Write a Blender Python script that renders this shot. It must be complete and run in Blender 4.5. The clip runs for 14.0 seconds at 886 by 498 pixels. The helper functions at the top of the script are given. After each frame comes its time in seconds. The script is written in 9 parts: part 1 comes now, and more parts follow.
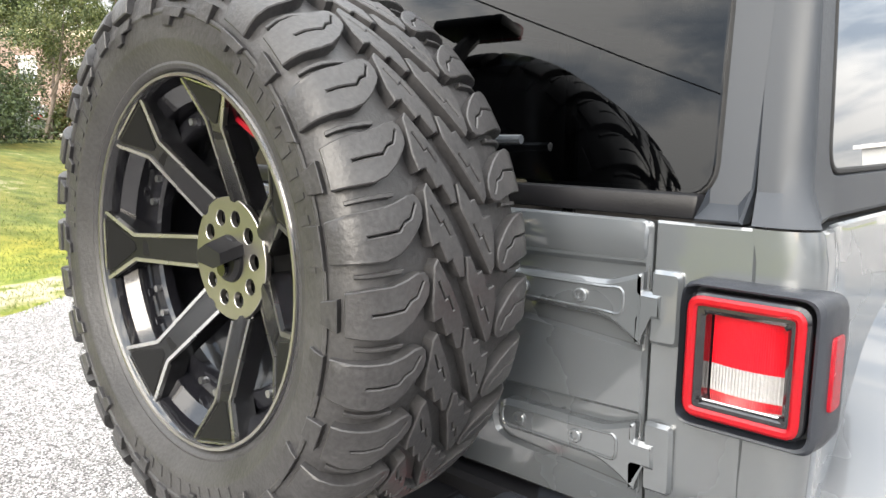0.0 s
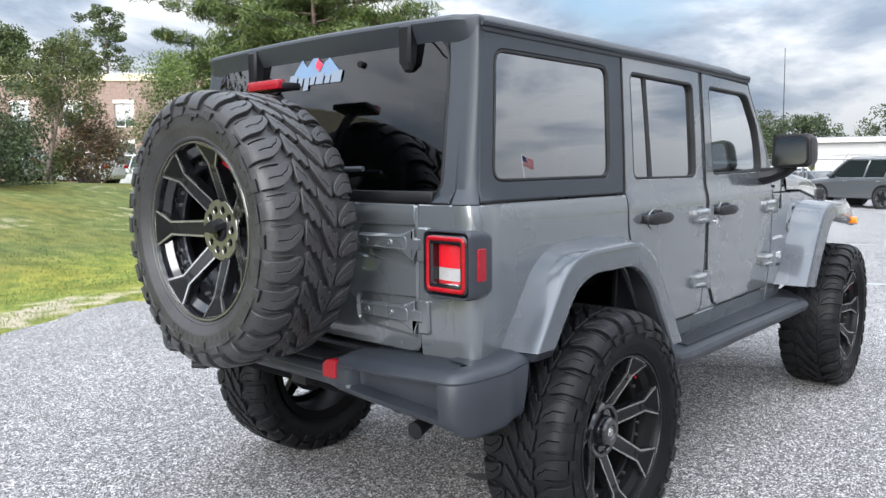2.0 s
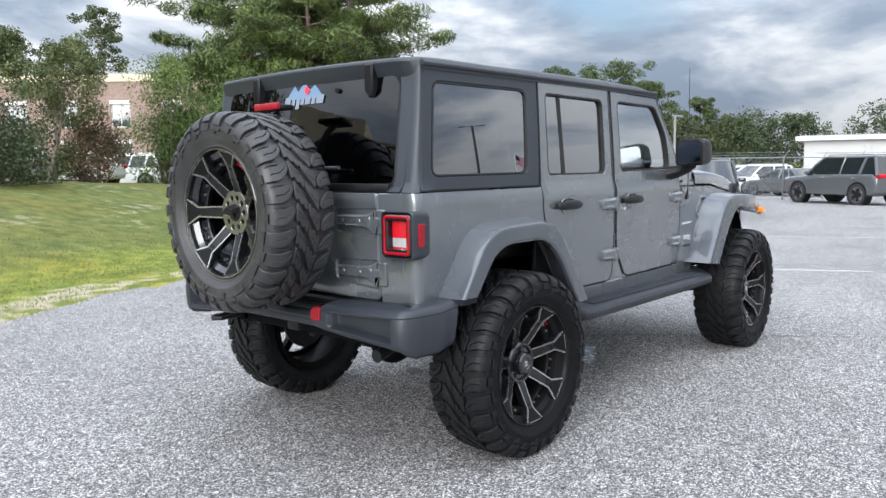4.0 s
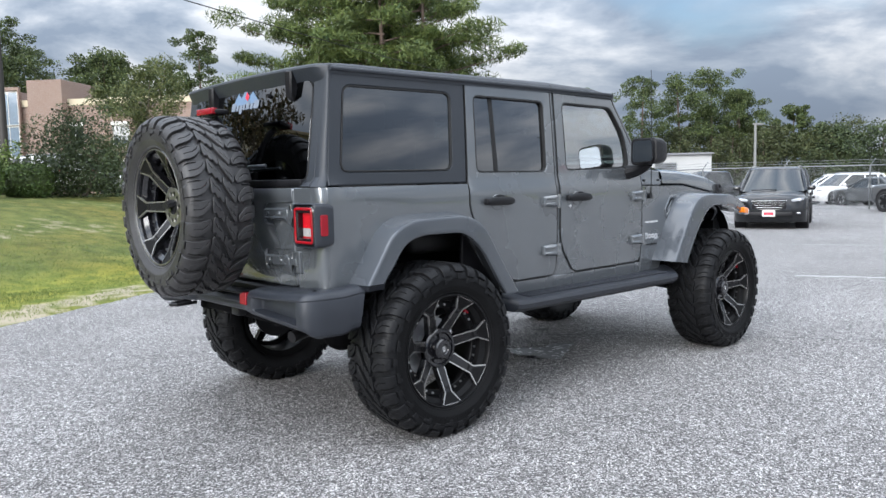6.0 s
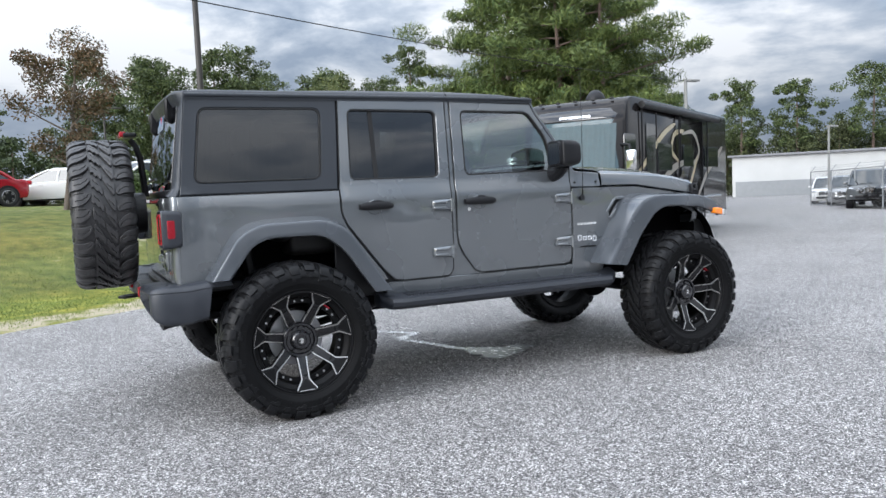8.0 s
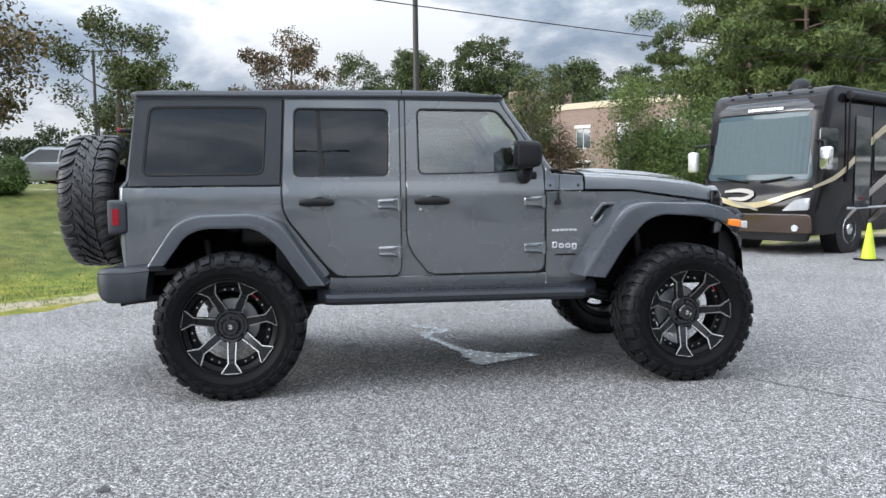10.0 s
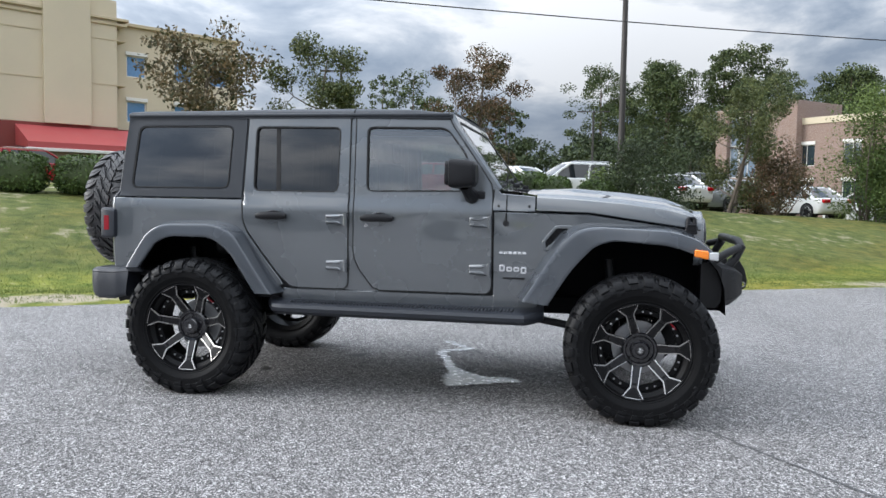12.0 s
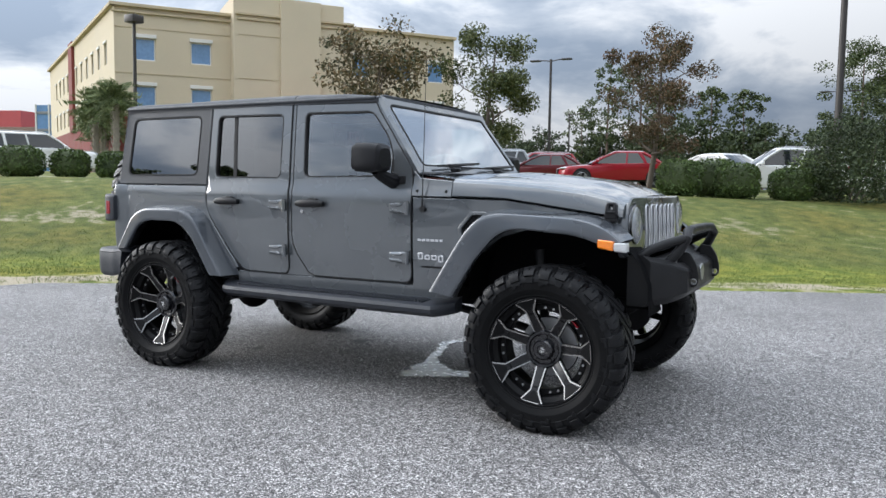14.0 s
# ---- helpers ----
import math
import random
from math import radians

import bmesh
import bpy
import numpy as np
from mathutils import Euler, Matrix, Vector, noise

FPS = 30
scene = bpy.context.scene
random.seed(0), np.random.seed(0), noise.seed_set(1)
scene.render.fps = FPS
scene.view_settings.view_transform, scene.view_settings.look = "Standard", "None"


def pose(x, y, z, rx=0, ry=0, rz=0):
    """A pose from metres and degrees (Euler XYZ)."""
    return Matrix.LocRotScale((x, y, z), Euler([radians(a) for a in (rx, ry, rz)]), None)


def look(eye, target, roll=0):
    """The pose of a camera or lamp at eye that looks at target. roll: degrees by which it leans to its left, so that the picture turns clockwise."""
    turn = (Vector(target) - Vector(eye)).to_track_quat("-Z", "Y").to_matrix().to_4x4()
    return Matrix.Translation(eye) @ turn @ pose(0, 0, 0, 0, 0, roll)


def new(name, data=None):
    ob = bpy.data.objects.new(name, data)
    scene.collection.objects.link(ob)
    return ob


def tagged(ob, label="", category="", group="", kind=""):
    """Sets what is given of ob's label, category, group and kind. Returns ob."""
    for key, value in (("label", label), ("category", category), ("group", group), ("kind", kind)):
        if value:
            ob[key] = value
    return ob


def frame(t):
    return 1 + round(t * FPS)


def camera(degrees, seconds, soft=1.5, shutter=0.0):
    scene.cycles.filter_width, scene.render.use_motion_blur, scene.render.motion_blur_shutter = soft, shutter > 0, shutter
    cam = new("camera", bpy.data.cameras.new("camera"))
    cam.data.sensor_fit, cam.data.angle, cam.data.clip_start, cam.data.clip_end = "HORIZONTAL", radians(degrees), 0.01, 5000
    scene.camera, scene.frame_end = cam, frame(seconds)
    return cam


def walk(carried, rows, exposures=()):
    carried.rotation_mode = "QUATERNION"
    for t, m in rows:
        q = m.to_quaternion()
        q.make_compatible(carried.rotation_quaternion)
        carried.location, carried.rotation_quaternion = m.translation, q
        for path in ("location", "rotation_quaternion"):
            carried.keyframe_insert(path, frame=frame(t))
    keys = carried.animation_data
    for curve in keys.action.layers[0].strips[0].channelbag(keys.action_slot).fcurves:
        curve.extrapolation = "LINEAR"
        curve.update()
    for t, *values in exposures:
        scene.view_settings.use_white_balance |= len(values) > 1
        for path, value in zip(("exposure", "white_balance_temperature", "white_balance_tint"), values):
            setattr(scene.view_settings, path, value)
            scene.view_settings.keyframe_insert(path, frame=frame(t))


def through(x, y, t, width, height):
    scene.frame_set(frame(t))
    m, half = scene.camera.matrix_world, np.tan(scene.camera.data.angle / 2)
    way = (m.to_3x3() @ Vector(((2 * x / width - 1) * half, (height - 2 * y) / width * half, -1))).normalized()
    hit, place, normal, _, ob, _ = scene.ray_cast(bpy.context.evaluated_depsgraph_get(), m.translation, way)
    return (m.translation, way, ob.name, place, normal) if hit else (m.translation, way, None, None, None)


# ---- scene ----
cam = camera(59.8, 14.0)
PATH = [
    (0, (-1.758, -1.162, 1.463), (-0.299, 0.173, 1.162), 0.8),
    (0.5, (-1.913, -1.432, 1.473), (-0.496, -0.05, 1.181), 0.7),
    (1, (-2.082, -1.765, 1.449), (-0.648, -0.39, 1.219), 0.5),
    (1.5, (-2.301, -2.059, 1.448), (-0.838, -0.713, 1.23), -0.1),
    (2, (-2.508, -2.36, 1.46), (-1.027, -1.033, 1.245), -0.5),
    (2.5, (-2.697, -2.677, 1.457), (-1.202, -1.366, 1.242), -0.8),
    (3, (-2.923, -2.913, 1.457), (-1.423, -1.609, 1.239), -0.9),
    (3.5, (-3.037, -3.039, 1.459), (-1.539, -1.733, 1.24), -0.9),
    (4, (-3.118, -3.166, 1.461), (-1.63, -1.847, 1.243), -0.7),
    (4.5, (-3.146, -3.305, 1.457), (-1.677, -1.963, 1.244), -0.5),
    (5, (-3.1, -3.471, 1.443), (-1.662, -2.095, 1.237), -0.5),
    (5.5, (-2.961, -3.675, 1.414), (-1.566, -2.256, 1.218), -0.7),
    (6, (-2.705, -3.978, 1.362), (-1.375, -2.495, 1.182), -1.2),
    (6.5, (-2.384, -4.378, 1.356), (-1.155, -2.809, 1.186), -1.7),
    (7, (-2.014, -4.783, 1.329), (-0.899, -3.13, 1.174), -2.3),
    (7.5, (-1.623, -5.134, 1.31), (-0.625, -3.401, 1.163), -2.6),
    (8, (-1.196, -5.39, 1.305), (-0.322, -3.587, 1.154), -2.5),
    (8.5, (-0.739, -5.572, 1.307), (-0.001, -3.709, 1.148), -2.2),
    (9, (-0.258, -5.698, 1.314), (0.33, -3.787, 1.147), -1.6),
    (9.5, (0.238, -5.791, 1.318), (0.66, -3.843, 1.152), -1.1),
    (10, (0.74, -5.873, 1.32), (0.986, -3.895, 1.16), -0.6),
    (10.5, (1.202, -5.908, 1.386), (1.288, -3.917, 1.209), 0.1),
    (11, (1.751, -5.885, 1.371), (1.658, -3.893, 1.219), 0.6),
    (11.5, (2.207, -5.89, 1.36), (1.976, -3.908, 1.223), 1.0),
    (12, (2.742, -5.766, 1.364), (2.347, -3.81, 1.234), 1.0),
    (12.5, (3.265, -5.668, 1.364), (2.711, -3.751, 1.233), 0.8),
    (13, (3.714, -5.424, 1.371), (3.013, -3.556, 1.232), 0.6),
    (13.5, (4.166, -5.175, 1.37), (3.326, -3.366, 1.22), 0.5),
    (14, (4.57, -4.906, 1.355), (3.602, -3.163, 1.193), 0.8),
]
walk(cam, [(t, look(eye, target, roll)) for t, eye, target, roll in PATH], exposures=[(0, 1.36, 7000, 10), (0.5, 1.18, 6600, 10), (1, 0.97, 6350, 10), (3, 0.68, 6180, 10), (5.5, 0.48, 6150, 10), (7, 0.45, 6130, 10), (9.5, 0.38, 6130, 10), (11.5, 0.24, 6150, 10), (14, 0.13, 6150, 10)])

# ---- sky and sun ----
SKY_LOW, SKY_HIGH = 0.43, 2.45
world = bpy.data.worlds.new("overcast_sky")
scene.world = world
world.use_nodes = True
wn, wl = world.node_tree.nodes, world.node_tree.links
wn.clear()
w_out = wn.new("ShaderNodeOutputWorld")
w_bg = wn.new("ShaderNodeBackground")
w_sky = wn.new("ShaderNodeTexSky")
w_sky.sky_type, w_sky.sun_disc = "NISHITA", False
w_sky.sun_elevation, w_sky.sun_rotation = radians(20), radians(254)
w_co = wn.new("ShaderNodeTexCoord")
w_map = wn.new("ShaderNodeMapping")
w_map.inputs["Scale"].default_value = (1.0, 1.0, 2.6)
w_n1 = wn.new("ShaderNodeTexNoise")
w_n1.inputs["Scale"].default_value, w_n1.inputs["Detail"].default_value, w_n1.inputs["Roughness"].default_value = 3.1, 9.0, 0.56
w_n1.inputs["Distortion"].default_value = 0.35
w_n2 = wn.new("ShaderNodeTexNoise")
w_n2.inputs["Scale"].default_value, w_n2.inputs["Detail"].default_value = 1.6, 5.0
w_gap = wn.new("ShaderNodeValToRGB")
w_gap.color_ramp.elements[0].position, w_gap.color_ramp.elements[1].position = 0.30, 0.40
w_tone = wn.new("ShaderNodeValToRGB")
for e, (p, c) in zip(w_tone.color_ramp.elements, ((0.39, (0.36, 0.43, 0.53, 1)), (0.555, (0.99, 1.0, 1.01, 1)))):
    e.position, e.color = p, c
w_mid = w_tone.color_ramp.elements.new(0.468)
w_mid.color = (0.56, 0.62, 0.70, 1)
w_blue = wn.new("ShaderNodeVectorMath")
w_blue.operation = "SCALE"
w_blue.inputs["Scale"].default_value = 0.11
w_mix = wn.new("ShaderNodeMix")
w_mix.data_type = "RGBA"
wl.new(w_co.outputs["Generated"], w_map.inputs["Vector"])
wl.new(w_map.outputs["Vector"], w_n1.inputs["Vector"])
wl.new(w_map.outputs["Vector"], w_n2.inputs["Vector"])
wl.new(w_n2.outputs["Fac"], w_gap.inputs["Fac"])
wl.new(w_n1.outputs["Fac"], w_tone.inputs["Fac"])
wl.new(w_sky.outputs["Color"], w_blue.inputs[0])
wl.new(w_gap.outputs["Color"], w_mix.inputs["Factor"])
wl.new(w_blue.outputs["Vector"], w_mix.inputs["A"])
wl.new(w_tone.outputs["Color"], w_mix.inputs["B"])
# an overcast sky is about three times as bright overhead as at the horizon
w_sep = wn.new("ShaderNodeSeparateXYZ")
w_rise = wn.new("ShaderNodeMapRange")
w_rise.inputs["From Min"].default_value, w_rise.inputs["From Max"].default_value = 0.0, 1.0
w_rise.inputs["To Min"].default_value, w_rise.inputs["To Max"].default_value = SKY_LOW, SKY_HIGH
wl.new(w_co.outputs["Generated"], w_sep.inputs["Vector"])
wl.new(w_sep.outputs["Z"], w_rise.inputs["Value"])
wl.new(w_mix.outputs["Result"], w_bg.inputs["Color"])
# and brighter round the veiled sun, which stands behind the walk
w_dot = wn.new("ShaderNodeVectorMath")
w_dot.operation = "DOT_PRODUCT"
w_dot.inputs[1].default_value = Vector((-0.88, -0.32, 0.34)).normalized()
w_glow = wn.new("ShaderNodeMapRange")
w_glow.inputs["From Min"].default_value, w_glow.inputs["From Max"].default_value = -0.3, 1.0
w_glow.inputs["To Min"].default_value, w_glow.inputs["To Max"].default_value = 0.92, 1.60
w_all = wn.new("ShaderNodeMath")
w_all.operation = "MULTIPLY"
wl.new(w_co.outputs["Generated"], w_dot.inputs[0])
wl.new(w_dot.outputs["Value"], w_glow.inputs["Value"])
wl.new(w_glow.outputs["Result"], w_all.inputs[0])
wl.new(w_rise.outputs["Result"], w_all.inputs[1])
wl.new(w_all.outputs[0], w_bg.inputs["Strength"])
wl.new(w_bg.outputs["Background"], w_out.inputs["Surface"])

sun = new("sun", bpy.data.lights.new("sun", "SUN"))
sun.data.energy, sun.data.angle, sun.data.color = 2.3, radians(34), (1.0, 0.96, 0.9)
sun.matrix_world = look((-33, -9.5, 12.5), (0, 0, 0))

# ---- materials ----
def node_mat(name):
    m = bpy.data.materials.new(name)
    m.use_nodes = True
    nt = m.node_tree
    return m, nt.nodes, nt.links, nt.nodes["Principled BSDF"]


def surface(name, color, rough=0.5, metal=0.0, vary=0.12, coarse=3.0, fine=90.0, bump=0.08, coat=0.0, tint=None, spec=0.5, random_vary=0.0, rough_vary=0.12, wave=0.0):
    """A plain surface with grain at two scales: blotches, fine grain, uneven gloss and slight relief."""
    m, n, l, b = node_mat(name)
    co = n.new("ShaderNodeTexCoord")
    a, f = n.new("ShaderNodeTexNoise"), n.new("ShaderNodeTexNoise")
    a.inputs["Scale"].default_value, a.inputs["Detail"].default_value = coarse, 5.0
    f.inputs["Scale"].default_value, f.inputs["Detail"].default_value = fine, 3.0
    for t in (a, f):
        l.new(co.outputs["Object"], t.inputs["Vector"])
    mix = n.new("ShaderNodeMath")
    mix.operation = "MULTIPLY_ADD"
    mix.inputs[1].default_value = 0.45
    l.new(f.outputs["Fac"], mix.inputs[0])
    half = n.new("ShaderNodeMath")
    half.operation = "MULTIPLY"
    half.inputs[1].default_value = 0.55
    l.new(a.outputs["Fac"], half.inputs[0])
    l.new(half.outputs[0], mix.inputs[2])
    ramp = n.new("ShaderNodeValToRGB")
    lo = [c * (1 - vary) for c in color]
    hi = [min(1.0, c * (1 + vary)) for c in (tint or color)]
    ramp.color_ramp.elements[0].position, ramp.color_ramp.elements[1].position = 0.3, 0.7
    ramp.color_ramp.elements[0].color, ramp.color_ramp.elements[1].color = (*lo, 1), (*hi, 1)
    l.new(mix.outputs[0], ramp.inputs["Fac"])
    col = ramp.outputs["Color"]
    if random_vary:
        info = n.new("ShaderNodeObjectInfo")
        hsv = n.new("ShaderNodeHueSaturation")
        rr = n.new("ShaderNodeMapRange")
        rr.inputs["To Min"].default_value, rr.inputs["To Max"].default_value = 1 - random_vary, 1 + random_vary
        l.new(info.outputs["Random"], rr.inputs["Value"])
        l.new(rr.outputs["Result"], hsv.inputs["Value"])
        l.new(col, hsv.inputs["Color"])
        col = hsv.outputs["Color"]
    l.new(col, b.inputs["Base Color"])
    r = n.new("ShaderNodeMapRange")
    r.inputs["From Min"].default_value, r.inputs["From Max"].default_value = 0.3, 0.7
    r.inputs["To Min"].default_value, r.inputs["To Max"].default_value = max(0.02, rough * (1 - rough_vary)), min(1.0, rough * (1 + rough_vary))
    l.new(a.outputs["Fac"], r.inputs["Value"])
    l.new(r.outputs["Result"], b.inputs["Roughness"])
    if bump:
        bp = n.new("ShaderNodeBump")
        bp.inputs["Strength"].default_value, bp.inputs["Distance"].default_value = bump, 0.01
        l.new(f.outputs["Fac"], bp.inputs["Height"])
        l.new(bp.outputs["Normal"], b.inputs["Normal"])
    if wave:
        # slow unevenness of pressed sheet metal
        mp, wv, wb = n.new("ShaderNodeMapping"), n.new("ShaderNodeTexNoise"), n.new("ShaderNodeBump")
        mp.inputs["Scale"].default_value = (0.7, 1.0, 1.7)
        wv.inputs["Scale"].default_value, wv.inputs["Detail"].default_value = 2.2, 1.0
        wb.inputs["Strength"].default_value, wb.inputs["Distance"].default_value = 1.0, wave
        l.new(co.outputs["Object"], mp.inputs["Vector"])
        l.new(mp.outputs["Vector"], wv.inputs["Vector"])
        l.new(wv.outputs["Fac"], wb.inputs["Height"])
        l.new(wb.outputs["Normal"], b.inputs["Normal"])
        l.new(wb.outputs["Normal"], b.inputs["Coat Normal"])
        b.inputs["Coat IOR"].default_value = 1.75
    b.inputs["Metallic"].default_value = metal
    b.inputs["Specular IOR Level"].default_value = spec
    b.inputs["Coat Weight"].default_value = coat
    b.inputs["Coat Roughness"].default_value = 0.03
    return m


def glass(name, through, rough=0.0, tint=None, gloss=0.08, power=1.35):
    """A pane: clear or tinted in transmission, with a mirror gloss that grows at grazing angles."""
    m = bpy.data.materials.new(name)
    m.use_nodes = True
    n, l = m.node_tree.nodes, m.node_tree.links
    n.clear()
    out, mix, tr, gl, fr = (n.new("ShaderNode" + k) for k in ("OutputMaterial", "MixShader", "BsdfTransparent", "BsdfGlossy", "LayerWeight"))
    tr.inputs["Color"].default_value = (*(tint or (through,) * 3), 1)
    gl.inputs["Roughness"].default_value = rough
    gl.inputs["Color"].default_value = (0.95, 0.97, 1.0, 1)
    fr.inputs["Blend"].default_value = 0.5
    up = n.new("ShaderNodeMath")
    up.operation = "POWER"
    up.inputs[1].default_value = power
    l.new(fr.outputs["Facing"], up.inputs[0])
    gain = n.new("ShaderNodeMath")
    gain.operation = "MULTIPLY_ADD"
    gain.inputs[1].default_value, gain.inputs[2].default_value = 0.88, gloss
    l.new(up.outputs[0], gain.inputs[0])
    l.new(gain.outputs[0], mix.inputs["Fac"])
    l.new(tr.outputs["BSDF"], mix.inputs[1])
    l.new(gl.outputs["BSDF"], mix.inputs[2])
    l.new(mix.outputs["Shader"], out.inputs["Surface"])
    return m


PAINT = surface("grey_paint", (0.112, 0.122, 0.132), 0.27, 0.40, 0.03, 2.0, 700, 0.0, coat=1.0, wave=0.006)
FLARE = surface("satin_grey_paint", (0.070, 0.078, 0.090), 0.27, 0.30, 0.04, 2.0, 700, 0.0, coat=0.7)
TOP = surface("hardtop_texture", (0.021, 0.025, 0.032), 0.46, 0.0, 0.08, 4.0, 900, 0.12)
PLASTIC = surface("dark_plastic", (0.019, 0.022, 0.029), 0.44, 0.0, 0.12, 5.0, 600, 0.12)
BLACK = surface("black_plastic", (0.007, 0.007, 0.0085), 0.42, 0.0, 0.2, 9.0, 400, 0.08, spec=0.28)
GLOSS_BLACK = surface("gloss_black", (0.008, 0.008, 0.01), 0.12, 0.0, 0.1, 6.0, 300, 0.0, coat=0.6)
BLACK_STEEL = surface("black_powder_coat", (0.009, 0.009, 0.010), 0.42, 0.0, 0.2, 8.0, 500, 0.1, spec=0.3)
RUBBER = surface("seal_rubber", (0.006, 0.006, 0.0065), 0.7, 0.0, 0.2, 8.0, 300, 0.05)
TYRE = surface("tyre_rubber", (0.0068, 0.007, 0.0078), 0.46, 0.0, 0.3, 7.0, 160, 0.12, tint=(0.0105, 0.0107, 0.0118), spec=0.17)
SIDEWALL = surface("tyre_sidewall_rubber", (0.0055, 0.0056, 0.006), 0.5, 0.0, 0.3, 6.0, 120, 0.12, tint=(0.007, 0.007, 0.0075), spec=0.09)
# the spare's rubber, lighter than that of the road wheels
TYRE_LIGHTER = surface("lighter_tyre_rubber", (0.020, 0.0195, 0.021), 0.40, 0.0, 0.3, 7.0, 160, 0.10, tint=(0.038, 0.037, 0.038), spec=0.40)
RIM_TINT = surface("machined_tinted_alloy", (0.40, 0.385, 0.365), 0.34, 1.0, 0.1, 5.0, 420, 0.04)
RIM_EDGE = surface("machined_alloy_edge", (0.40, 0.39, 0.38), 0.28, 1.0, 0.06, 5.0, 420, 0.03)
RIM_DARK = surface("dark_tinted_alloy", (0.007, 0.007, 0.008), 0.24, 0.0, 0.12, 6.0, 300, 0.03, spec=0.35)
RIM_INSET = surface("dark_alloy_inset", (0.006, 0.006, 0.0065), 0.42, 0.0, 0.15, 6.0, 300, 0.05, spec=0.12)
# near-black that puts the shade under the car into the colour
UNDER_SHADE = surface("underbody_shade_black", (0.0042, 0.0042, 0.005), 0.8, 0.0, 0.2, 9.0, 300, 0.1, spec=0.06)
CHROME = surface("chrome", (0.8, 0.8, 0.8), 0.08, 1.0, 0.03, 4.0, 200, 0.0)
# mirror colour darkened to hold down the sun's reflection
MIRROR = surface("darkened_mirror", (0.13, 0.145, 0.16), 0.04, 1.0, 0.03, 4.0, 200, 0.0)
STEEL = surface("bare_steel", (0.42, 0.42, 0.43), 0.35, 1.0, 0.15, 9.0, 240, 0.08)
DISC = surface("brake_disc_iron", (0.4, 0.4, 0.41), 0.4, 0.6, 0.15, 20.0, 240, 0.08)
RED_LENS = surface("red_lens", (0.44, 0.004, 0.012), 0.16, 0.0, 0.1, 60.0, 300, 0.12, coat=0.25, spec=0.3)
RED_DEEP = surface("deep_red_reflector", (0.24, 0.006, 0.014), 0.25, 0.0, 0.15, 60.0, 500, 0.2, coat=0.1, spec=0.25)
RED_BRIGHT = surface("bright_red_lens", (0.26, 0.003, 0.008), 0.2, 0.0, 0.08, 60.0, 300, 0.12, coat=0.2, spec=0.3)
CLEAR_LENS = surface("ribbed_clear_lens", (0.27, 0.265, 0.265), 0.12, 0.0, 0.1, 40.0, 200, 0.3, coat=1.0)
WHITE_LENS = surface("clear_running_light_lens", (0.62, 0.62, 0.62), 0.12, 0.0, 0.1, 40.0, 200, 0.2, coat=1.0)
AMBER = surface("amber_lens", (0.9, 0.24, 0.015), 0.15, 0.0, 0.1, 40.0, 200, 0.2, coat=1.0)
HEADLIGHT = surface("headlamp_reflector", (0.50, 0.52, 0.55), 0.15, 0.6, 0.15, 30.0, 200, 0.2, coat=1.0)
SILVER = surface("silver_badge", (0.75, 0.76, 0.78), 0.25, 0.6, 0.04, 4.0, 100, 0.0)
WHITE_STICK = surface("white_sticker", (0.17, 0.20, 0.25), 0.4, 0.0, 0.06, 10.0, 100, 0.0)
BLUE_STICK = surface("blue_sticker", (0.13, 0.20, 0.31), 0.4, 0.0, 0.1, 10.0, 100, 0.0)
RED_STICK = surface("red_sticker", (0.7, 0.03, 0.06), 0.4, 0.0, 0.1, 10.0, 100, 0.0)
LEATHER = surface("black_leather", (0.022, 0.021, 0.021), 0.5, 0.0, 0.2, 12.0, 200, 0.2)
TINTED = glass("privacy_glass", 0.05, 0.0, (0.04, 0.045, 0.05), 0.062, 1.45)
REAR_GLASS = glass("rear_privacy_glass", 0.05, 0.0, (0.03, 0.035, 0.045), 0.036, 3.2)
CLEAR = glass("side_glass", 0.7, 0.0, (0.56, 0.66, 0.63), 0.20, 1.6)
WINDSCREEN = glass("windscreen_glass", 0.75, 0.0, (0.62, 0.7, 0.68), 0.095)
CAR_GLASS = surface("dark_car_glass", (0.012, 0.016, 0.018), 0.05, 0.0, 0.1, 3.0, 60, 0.0, spec=0.5, coat=0.5)


